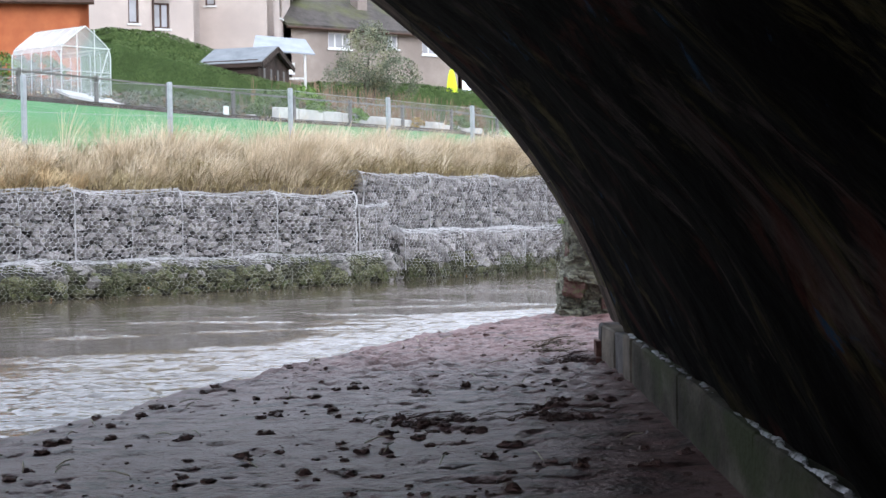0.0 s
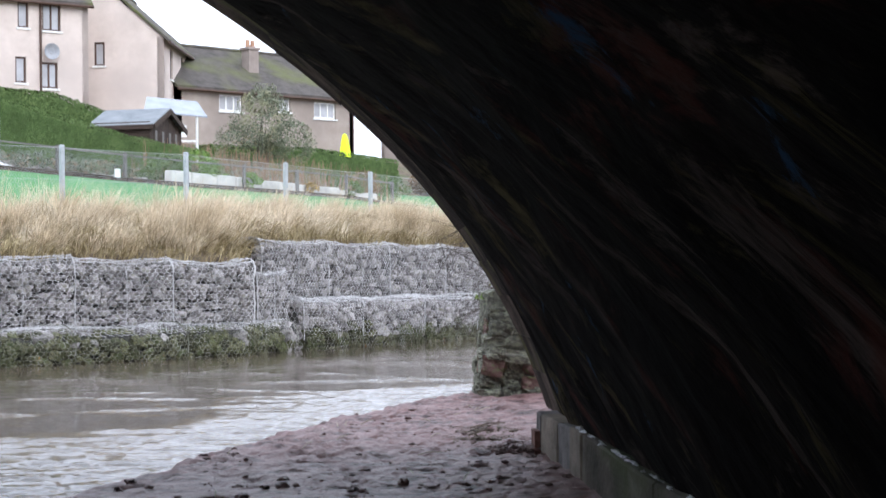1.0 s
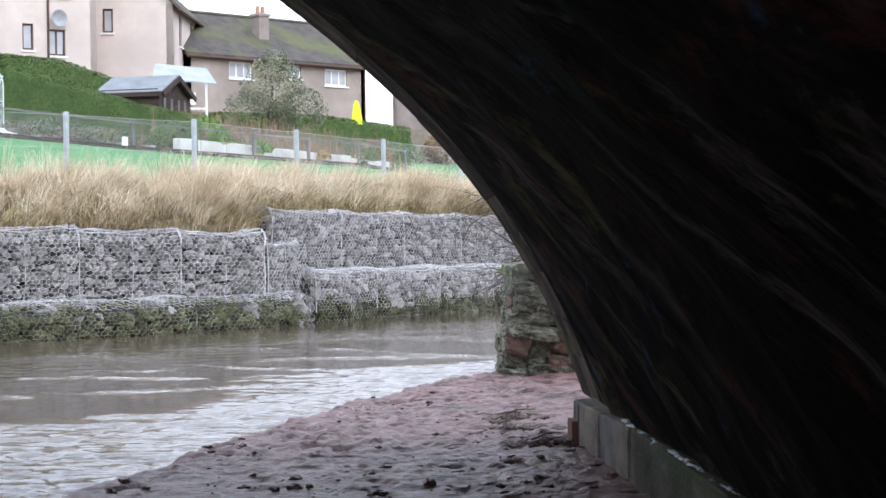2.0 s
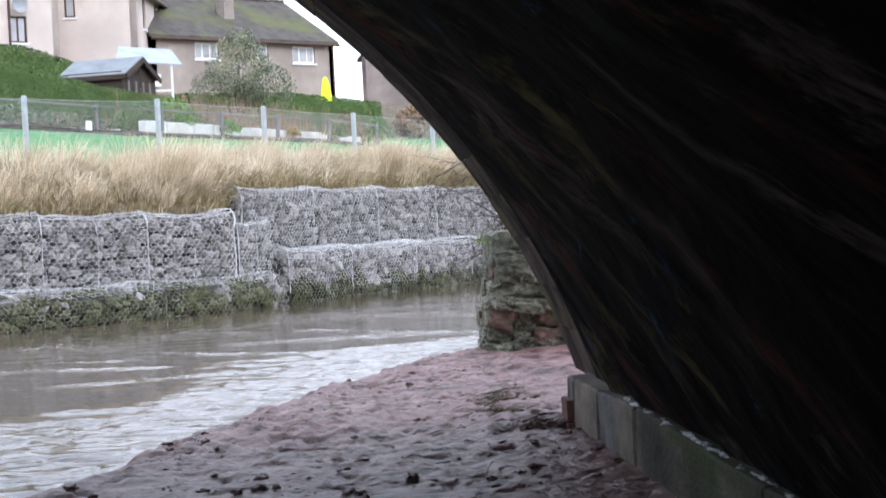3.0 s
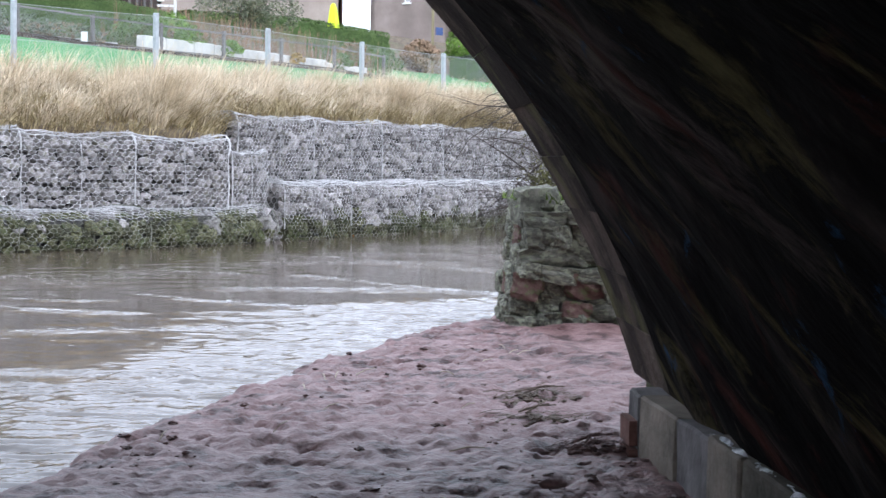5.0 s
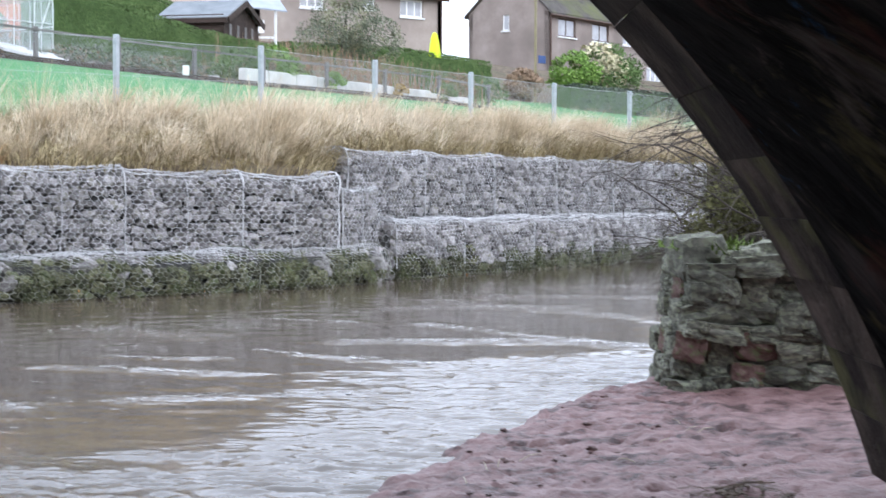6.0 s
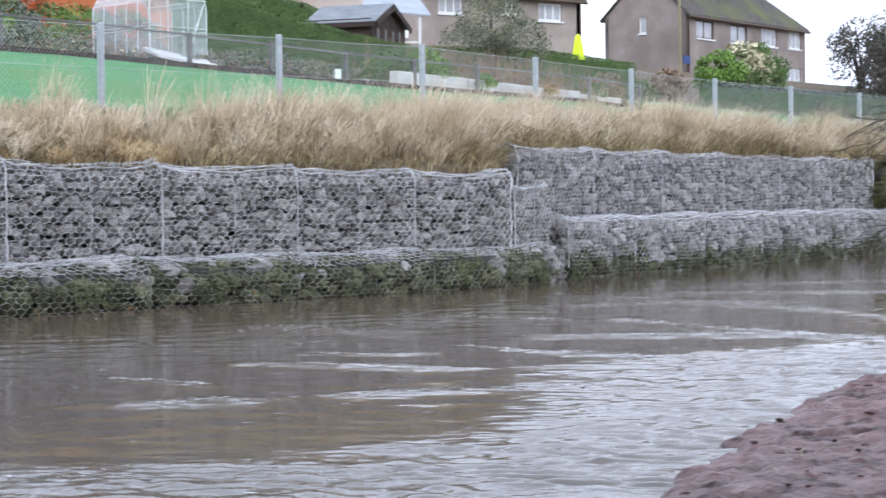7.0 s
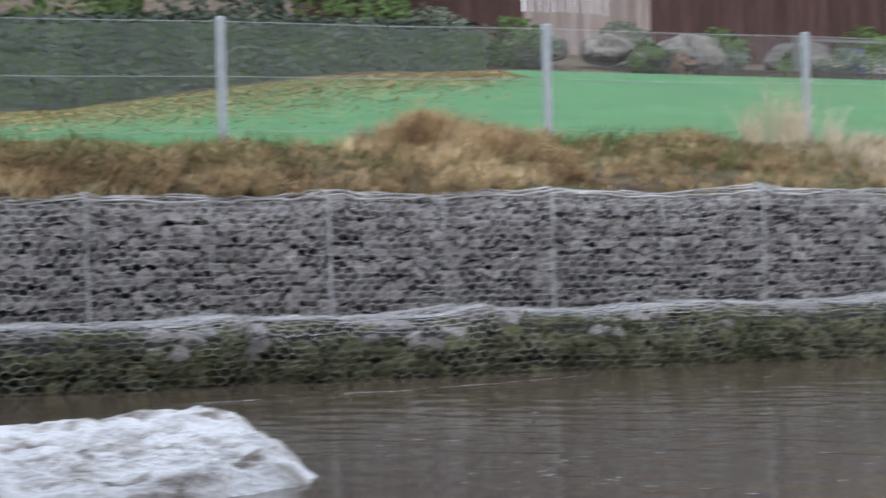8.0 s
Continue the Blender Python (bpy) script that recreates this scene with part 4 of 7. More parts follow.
def tufts(name, label, spots, mat, rng, length, width, per, lean, flop=1.0):
    """Tussocks: each a fountain of blades from one crown, all swept somewhat the same way."""
    v, f = [], []
    for x, y, z, k in spots:
        gust = Vector((lean[0] + 0.9 * noise.noise(Vector((x * 0.8, y * 0.8, 2))), lean[1] + 0.7 * noise.noise(Vector((x * 0.8, y * 0.8, 6)))))
        k *= rng.uniform(0.7, 1.25)
        for _ in range(int(per * (0.6 + 0.5 * k))):
            t, r = rng.uniform(0, 2 * math.pi), 0.09 * k * math.sqrt(rng.random())
            h = length * k * (0.45 + 0.65 * rng.random())
            out = rng.uniform(0.05, 0.75) * flop
            dx, dy = (math.cos(t) * out + gust.x * 0.45) * h, (math.sin(t) * out + gust.y * 0.45) * h
            rise = h * max(0.25, 1.0 - 0.5 * out * rng.random())
            rx, ry = x + math.cos(t) * r, y + math.sin(t) * r
            w = width * rng.uniform(0.6, 1.4)
            a = rng.uniform(0, math.pi)
            wx, wy = math.cos(a) * w, math.sin(a) * w
            n = len(v)
            for hh, o, ww in ((0, 0, 1.0), (0.5, 0.2, 0.9), (0.88, 0.58, 0.62), (0.92 - 0.22 * out, 1.05, 0.1)):
                cx, cy, cz = rx + dx * o, ry + dy * o, z + hh * rise
                v.append((cx - wx * ww, cy - wy * ww, cz))
                v.append((cx + wx * ww, cy + wy * ww, cz))
            f += [(n, n + 1, n + 3, n + 2), (n + 2, n + 3, n + 5, n + 4), (n + 4, n + 5, n + 7, n + 6)]
    return thing(name, label, "grass", m=(v, f), material=mat, kind="stuff")


M_WISP = material("pale_stalk", [(0.3, (0.5, 0.42, 0.3)), (0.7, (0.74, 0.66, 0.52))], 1.3, rough=0.8, bump=0, island=True)
M_THATCH = material("grass_thatch", [(0.34, (0.14, 0.1, 0.05)), (0.5, (0.31, 0.245, 0.13)), (0.66, (0.48, 0.4, 0.24))], 1.6, rough=0.85, bump=0, island=True)


def build_grass():
    rng = random.Random(12)
    tall = lambda p, t: lerp_table(p, [(-17, 0.5), (-9.5, 0.52), (-6, 0.6), (-3, 0.78), (-1, 1.0), (1, 1.1), (8, 1.05), (12, 0.95), (16, 0.95)]) * (0.75 + 0.4 * math.sin(math.pi * min(t, 1)))
    flat = lambda p, t: 0.55 + 0.25 * math.sin(p * 1.7) * math.sin(p * 0.63 + 2)
    low = lambda p, t: 0.5 + 0.2 * t
    blades("grass_thatch", "matted brown and olive dead grass at the foot of the tussocks", bank_spots(rng, 36000, -17, 17, lambda r: r.uniform(0.03, 1.0), tall), M_THATCH, rng, 0.26, 0.0055, 1.3, (0.3, -0.7))
    tufts("dry_grass", "long dry straw-coloured grass tussocks drooping over the bank", bank_spots(rng, 640, -7.0, 17, lambda r: r.uniform(0.12, 0.97), tall), M_GRASS, rng, 0.5, 0.0036, 74, (0.4, -0.4), 1.15)
    tufts("brown_grass", "short trampled brown grass flopped over the bank top", bank_spots(rng, 760, -17, -4.2, lambda r: r.uniform(0.07, 0.92), flat), M_BROWNGRASS, rng, 0.33, 0.0046, 48, (0.25, -0.4), 1.3)
    blades("grass_wisps", "pale thin seed stalks standing above the grass", bank_spots(rng, 5200, -7.5, 16, lambda r: r.uniform(0.25, 1.0), tall), M_WISP, rng, 0.58, 0.0018, 0.75, (0.35, -0.3))
    plume = []
    for p in (-6.9, -6.7, -4.2, -1.8, 0.9, 3.9, 4.2, 6.9, 7.2, 9.1):
        for _ in range(4):
            P = fp(p + rng.gauss(0, 0.34), rng.uniform(-0.7, -0.1))
            plume.append((P.x, P.y, ground_z(p, -0.35), rng.uniform(0.65, 1.1)))
    tufts("tall_tussocks", "taller pale wispy grass tussocks standing against the fence", plume, M_GRASS, rng, 0.74, 0.0026, 60, (0.45, -0.15), 0.95)
    heap = []
    while len(heap) < 90:
        p, q = rng.gauss(-10.75, 0.42), rng.gauss(-0.25, 0.3)
        P = fp(p, q)
        heap.append((P.x, P.y, ground_z(p, q) + 0.2 * math.exp(-((p + 10.75) / 0.42) ** 2 - ((q + 0.25) / 0.35) ** 2), rng.uniform(0.5, 0.9)))
    tufts("grass_heap", "heap of dead brown grass by the fence", heap, M_BROWNGRASS, rng, 0.34, 0.004, 70, (0.5, -0.4), 1.4)
    blades("verge_grass", "thin green grass in the brown turf", bank_spots(rng, 3000, -17, -3.0, lambda r: r.uniform(0.45, 1.0), low), M_GREENGRASS, rng, 0.26, 0.004, 1.0, (0.2, -0.3))
    blades("green_grass", "short green grass among the straw", bank_spots(rng, 9000, -17, 17, lambda r: r.uniform(0.4, 1.0), low), M_GREENGRASS, rng, 0.26, 0.0045, 0.8, (0.1, -0.2))


build_grass()

# ---- plants ----
def leaf_cloud(rng, lobes, n, size, gap=0.15, shell=0.55):
    """Many small leaf sprays in and on ellipsoids, with gaps by noise."""
    v, f = [], []
    weights = [r[0] * r[1] + r[1] * r[2] + r[0] * r[2] for c, r in lobes]
    while len(f) < n:
        c, r = rng.choices(lobes, weights)[0]
        d = Vector((rng.gauss(0, 1), rng.gauss(0, 1), rng.gauss(0, 1))).normalized()
        k = rng.uniform(shell, 1.0) ** 0.6
        p = Vector(c) + Vector((d.x * r[0], d.y * r[1], d.z * r[2])) * k
        g = noise.noise(p * (1.6 / max(r))) + 0.6 * noise.noise(p * 4)
        if g < gap - 0.35 or rng.random() < 0.15:
            continue
        p += d * g * 0.18 * max(r)
        a = Vector((rng.gauss(0, 1), rng.gauss(0, 1), rng.gauss(0, 0.7))).normalized()
        b = a.cross(d + Vector((rng.uniform(-0.6, 0.6), rng.uniform(-0.6, 0.6), rng.uniform(-0.3, 0.6)))).normalized()
        s = size * rng.uniform(0.6, 1.4)
        add_poly((v, f), (p - a * s, p + b * s * 0.5, p + a * s, p - b * s * 0.5))
    return v, f


def stems(rng, base, n, height, spread_r, radius, curl=0.15):
    m = ([], [])
    for _ in range(n):
        t, k = rng.uniform(0, 2 * math.pi), rng.uniform(0.2, 1)
        tip = Vector(base) + Vector((math.cos(t) * spread_r * k, math.sin(t) * spread_r * k, height * rng.uniform(0.6, 1)))
        mid = (Vector(base) + tip) / 2 + Vector((rng.uniform(-curl, curl), rng.uniform(-curl, curl), height * 0.06))
        add_tube(m, [base, mid, tip], [radius, radius * 0.7, radius * 0.25], 5)
    return m


def bush(name, label, at, lobes, n, size, mat, seed, stem_h=0.6, stem_r=0.03, cat="bush"):
    rng = random.Random(seed)
    b = thing(name, label, cat, at=Matrix.Translation(at))
    for _ in range(5):
        part("stem", stems(rng, (0, 0, -0.2), 1, stem_h, 0.5 * max(lobes[0][1][:2]), stem_r), M_BARK, b)
    part("crown", leaf_cloud(rng, lobes, n, size), mat, b)
    return b


def hedge(name, label, ends, tops, width, base, n, size, mat, seed):
    """A clipped hedge between two points, its top falling from one height to the next."""
    rng = random.Random(seed)
    a, c = Vector(ends[0]), Vector(ends[1])
    u = (c - a).normalized()
    w = Vector((-u.y, u.x))
    L = (c - a).length
    h = thing(name, label, "hedge")
    inner = ([], [])
    k = 24
    ring = []
    for i in range(k + 1):
        t = i / k
        top = float(np.interp(t, np.linspace(0, 1, len(tops)), tops))
        P = a + u * (L * t)
        for off, z in ((-width / 2 + 0.05, base), (-width / 2 + 0.04, top - 0.12), (0, top - 0.05), (width / 2 - 0.04, top - 0.12), (width / 2 - 0.05, base)):
            Q = P + w * off
            inner[0].append((Q.x, Q.y, z + 0.03 * fbm(Q.x * 2, Q.y * 2, z)))
    for i in range(k):
        for j in range(4):
            n0 = i * 5 + j
            inner[1].append((n0, n0 + 5, n0 + 6, n0 + 1))
    inner[1].append((0, 1, 2, 3, 4))
    inner[1].append(tuple(5 * k + j for j in (4, 3, 2, 1, 0)))
    part("inner_growth", inner, M_HEDGEIN, h)
    v, f = [], []
    for _ in range(n):
        t = rng.random()
        top = float(np.interp(t, np.linspace(0, 1, len(tops)), tops))
        P = a + u * (L * t)
        if rng.random() < 0.45:
            off, z = rng.uniform(-width / 2, width / 2), top
            nrm = Vector((0, 0, 1))
        else:
            off, z = -width / 2 if rng.random() < 0.85 else width / 2, rng.uniform(base, top)
            nrm = Vector((*(w * (1 if off > 0 else -1)), 0.2))
        Q = P + w * off
        p = Vector((Q.x, Q.y, z)) + nrm * (0.05 * noise.noise(Vector((Q.x * 3, Q.y * 3, z * 3))) + rng.uniform(-0.03, 0.03))
        d = (nrm + Vector((rng.gauss(0, 0.3), rng.gauss(0, 0.3), rng.gauss(0, 0.3)))).normalized()
        x = d.orthogonal().normalized()
        x = Matrix.Rotation(rng.uniform(0, 6.28), 3, d) @ x
        y = d.cross(x)
        s = size * rng.uniform(0.6, 1.4)
        add_poly((v, f), (p - x * s, p + y * s * 0.6, p + x * s, p - y * s * 0.6))
    part("leaves", (v, f), mat, h)
    return h


M_HEDGEIN = material("hedge_twigs", [(0.3, (0.055, 0.095, 0.028)), (0.7, (0.085, 0.14, 0.042))], 6, bump=0.5)
M_DEADLEAF = material("autumn_leaf", [(0.3, (0.3, 0.2, 0.07)), (0.7, (0.46, 0.34, 0.14))], 2, bump=0, island=True)
M_IVY = material("ivy_leaf", [(0.3, (0.035, 0.05, 0.035)), (0.5, (0.07, 0.09, 0.062)), (0.7, (0.13, 0.15, 0.11))], 2.0, rough=0.5, bump=0, island=True)
M_REDLEAF = material("red_leaf", [(0.3, (0.3, 0.06, 0.02)), (0.7, (0.5, 0.14, 0.04))], 2, bump=0, island=True)
M_CANE = material("brown_canes", [(0.3, (0.17, 0.11, 0.07)), (0.7, (0.36, 0.25, 0.17))], 2, bump=0, island=True)
M_PLUME = material("cream_plume", [(0.3, (0.42, 0.37, 0.23)), (0.7, (0.62, 0.56, 0.39))], 3, bump=0, island=True)
M_ORANGE = material("orange_render", [(0.3, (0.42, 0.12, 0.05)), (0.7, (0.55, 0.18, 0.075))], 3, bump=0.4, stain=(0.36, 0.11, 0.05))
M_REDWOOD = material("stained_boards", [(0.3, (0.055, 0.03, 0.026)), (0.7, (0.105, 0.06, 0.05))], 3, stretch=(5, 5, 0.5), bump=0.3, per_object=0.2)
M_GREYWOOD = material("grey_weathered_wood", [(0.3, (0.12, 0.112, 0.108)), (0.7, (0.22, 0.207, 0.2))], 4, stretch=(0.5, 6, 6), bump=0.3, per_object=0.2)
M_PALEWOOD = material("weathered_slats", [(0.3, (0.24, 0.19, 0.17)), (0.7, (0.36, 0.3, 0.27))], 3, stretch=(5, 5, 0.5), bump=0.3, per_object=0.2)
M_ROCK = material("garden_rock", [(0.34, (0.075, 0.068, 0.058)), (0.5, (0.15, 0.137, 0.118)), (0.66, (0.26, 0.24, 0.205))], 5, bump=0.7, per_object=0.2)
M_BLUE = material("blue_plastic", [(0.3, (0.05, 0.08, 0.2)), (0.7, (0.08, 0.12, 0.28))], 3, rough=0.4, bump=0.1)
M_METAL = material("grey_dish", [(0.3, (0.25, 0.26, 0.28)), (0.7, (0.36, 0.37, 0.39))], 3, rough=0.5, bump=0.1)
M_PALEROOF = material("pale_sheeting", [(0.3, (0.26, 0.29, 0.33)), (0.7, (0.37, 0.4, 0.44))], 2, rough=0.5, bump=0.2)
M_ALLOY = material("dull_alloy", [(0.3, (0.5, 0.52, 0.53)), (0.7, (0.66, 0.68, 0.68))], 3, rough=0.5, bump=0.1)
M_POLE = material("weathered_pole", [(0.3, (0.2, 0.17, 0.1)), (0.7, (0.33, 0.29, 0.18))], 3, stretch=(5, 5, 0.5), bump=0.3)
M_CHIMPOT = material("clay_pot", [(0.3, (0.35, 0.2, 0.13)), (0.7, (0.48, 0.3, 0.2))], 4, bump=0.3)


def clear_sheet(name, lo, hi):
    mt = bpy.data.materials.new(name)
    mt.use_nodes = True
    nt = mt.node_tree
    b = nt.nodes["Principled BSDF"]
    b.inputs["Base Color"].default_value, b.inputs["Roughness"].default_value = (0.75, 0.82, 0.83, 1), 0.15
    tr, mx = nt.nodes.new("ShaderNodeBsdfTransparent"), nt.nodes.new("ShaderNodeMixShader")
    tx, rp = nt.nodes.new("ShaderNodeTexNoise"), nt.nodes.new("ShaderNodeMapRange")
    tx.inputs["Scale"].default_value = 2.5
    rp.inputs["To Min"].default_value, rp.inputs["To Max"].default_value = lo, hi
    nt.links.new(tx.outputs["Fac"], rp.inputs["Value"])
    nt.links.new(rp.outputs[0], mx.inputs["Fac"])
    nt.links.new(tr.outputs[0], mx.inputs[1])
    nt.links.new(b.outputs[0], mx.inputs[2])
    nt.links.new(mx.outputs[0], nt.nodes["Material Output"].inputs["Surface"])
    return mt


M_CLEAR = clear_sheet("clear_glazing", 0.14, 0.34)
M_MILKY = clear_sheet("milky_sheeting", 0.3, 0.6)


# ---- houses ----
def holed_wall(L, H, holes, thick=0.25, base=0.0):
    """One wall in x, z with its face at y = 0 and rectangular openings (x0, z0, x1, z1)."""
    xs = sorted({0.0, L, *[v for h in holes for v in (h[0], h[2])]})
    zs = sorted({base, H, *[v for h in holes for v in (h[1], h[3])]})
    nx, nz = len(xs), len(zs)
    v = [(x, y, z) for y in (0.0, thick) for z in zs for x in xs]
    idx = lambda i, j, k: k * nx * nz + j * nx + i

    def solid(i, j):
        if not (0 <= i < nx - 1 and 0 <= j < nz - 1):
            return False
        cx, cz = (xs[i] + xs[i + 1]) / 2, (zs[j] + zs[j + 1]) / 2
        return not any(h[0] < cx < h[2] and h[1] < cz < h[3] for h in holes)
    f = []
    for i in range(nx - 1):
        for j in range(nz - 1):
            if not solid(i, j):
                continue
            f.append((idx(i, j, 0), idx(i + 1, j, 0), idx(i + 1, j + 1, 0), idx(i, j + 1, 0)))
            f.append((idx(i, j, 1), idx(i, j + 1, 1), idx(i + 1, j + 1, 1), idx(i + 1, j, 1)))
            for (di, dj), (a, b) in (((-1, 0), ((i, j), (i, j + 1))), ((1, 0), ((i + 1, j + 1), (i + 1, j))), ((0, -1), ((i + 1, j), (i, j))), ((0, 1), ((i, j + 1), (i + 1, j + 1)))):
                if not solid(i + di, j + dj):
                    f.append((idx(*a, 0), idx(*b, 0), idx(*b, 1), idx(*a, 1)))
    used = sorted({k for q in f for k in q})
    new_of = {k: n for n, k in enumerate(used)}
    return [v[k] for k in used], [tuple(new_of[k] for k in q) for q in f]


def add_window(house, mat, hole, frame_mat, lights=2, sill=True):
    """A framed window in an opening: frame, panes, sill."""
    x0, z0, x1, z1 = hole
    w = part("window", add_box(([], []), (x0, 0.2, z0), (x1, 0.24, z1)), M_DARKROOM, house, at=mat)
    t = 0.07
    fr = ([], [])
    for lo, hi in (((x0, 0.07, z0), (x0 + t, 0.13, z1)), ((x1 - t, 0.07, z0), (x1, 0.13, z1)), ((x0 + t, 0.07, z1 - t), (x1 - t, 0.13, z1)), ((x0 + t, 0.07, z0), (x1 - t, 0.13, z0 + t))):
        add_box(fr, lo, hi)
    for k in range(1, lights):
        x = x0 + (x1 - x0) * k / lights
        add_box(fr, (x - t / 2, 0.07, z0 + t), (x + t / 2, 0.13, z1 - t))
    part("frame", fr, frame_mat, w)
    for k in range(lights):
        a, b = x0 + (x1 - x0) * k / lights, x0 + (x1 - x0) * (k + 1) / lights
        part("pane", add_box(([], []), (a + 0.03, 0.09, z0 + 0.03), (b - 0.03, 0.1, z1 - 0.03)), M_PANE, w)
    if sill:
        part("sill", add_box(([], []), (x0 - 0.06, -0.06, z0 - 0.07), (x1 + 0.06, 0.08, z0)), M_WHITE, w)


M_DARKROOM = material("curtained_room", [(0.3, (0.2, 0.2, 0.2)), (0.7, (0.5, 0.5, 0.5))], 1.5, bump=0)


def gable_house(house, at, L, W, eave, ridge, base, wall_mat, front, gable_holes=(), roof_mat=None, over=0.22, frame_mat=None, hip_right=False, dark_pairs=False):
    """Four walls and a roof with its ridge along local x; front holes as (x0, z0, x1, z1, lights)."""
    part("wall", holed_wall(L, eave, [h[:4] for h in front], base=base), wall_mat, house, at=at)
    for h in front:
        add_window(house, at, h[:4], frame_mat if h[4] != 2 or not dark_pairs else M_BROWNFRAME, h[4])
    back = at @ Matrix.Translation((L, W, 0)) @ Matrix.Rotation(math.pi, 4, "Z")
    part("wall", holed_wall(L, eave, [], base=base), wall_mat, house, at=back)
    left = at @ Matrix.Translation((0, W, 0)) @ Matrix.Rotation(-math.pi / 2, 4, "Z")
    part("wall", holed_wall(W, eave, [h[:4] for h in gable_holes], base=base), wall_mat, house, at=left)
    for h in gable_holes:
        add_window(house, left, h[:4], frame_mat, h[4])
    right = at @ Matrix.Translation((L, 0, 0)) @ Matrix.Rotation(math.pi / 2, 4, "Z")
    part("wall", holed_wall(W, eave, [], base=base), wall_mat, house, at=right)
    tri = [(0.02, eave), (W - 0.02, eave), (W / 2, ridge - 0.1)]
    part("gable", add_prism(([], []), tri, 0.0, 0.25), wall_mat, house, at=left)
    if not hip_right:
        part("gable", add_prism(([], []), tri, 0.0, 0.25), wall_mat, house, at=right)
    rise = (ridge - eave) / (W / 2)
    v = []
    th = 0.12
    x0, x1 = -over * 0.5, L + over * 0.5
    xr = L - W * 0.45 if hip_right else x1
    for dz in (0.0, th):
        v += [(x0, -over, eave - rise * over + dz), (x1, -over, eave - rise * over + dz), (xr, W / 2, ridge + dz), (x0, W / 2, ridge + dz),
              (x1, W + over, eave - rise * over + dz), (x0, W + over, eave - rise * over + dz)]
    f = [(6, 7, 8, 9), (9, 8, 10, 11), (0, 3, 2, 1), (3, 5, 4, 2), (0, 1, 7, 6), (4, 5, 11, 10), (0, 6, 9, 3), (3, 9, 11, 5), (1, 2, 8, 7), (2, 4, 10, 8)]
    if hip_right:
        f.append((7, 10, 8))
    roof = part("roof", (v, f), roof_mat, house, "mossy grey-brown tiled roof", at=at)
    part("ridge_tiles", add_tube(([], []), [(x0, W / 2, ridge + th), (xr, W / 2, ridge + th)], [0.09, 0.09], 6), roof_mat, roof)
    part("gutter", add_tube(([], []), [(x0, -over - 0.04, eave - rise * over - 0.02), (x1, -over - 0.04, eave - rise * over - 0.02)], [0.06, 0.06], 6), M_BROWNFRAME, house, at=at)
    return roof


def chimney(house, at, x, y, z0, z1, w=0.55):
    c = part("chimney", add_box(add_box(([], []), (x - w / 2, y - w / 2, z0), (x + w / 2, y + w / 2, z1)), (x - w / 2 - 0.06, y - w / 2 - 0.06, z1), (x + w / 2 + 0.06, y + w / 2 + 0.06, z1 + 0.1)), M_GREYCAST, house, at=at)
    for k in (-0.13, 0.13):
        part("chimney_pot", add_tube(([], []), [(x + k, y, z1 + 0.1), (x + k, y, z1 + 0.42)], [0.1, 0.08], 8), M_CHIMPOT, c)


def turned(x, y, degrees):
    return Matrix.Translation((x, y, 0)) @ Matrix.Rotation(radians(degrees), 4, "Z")


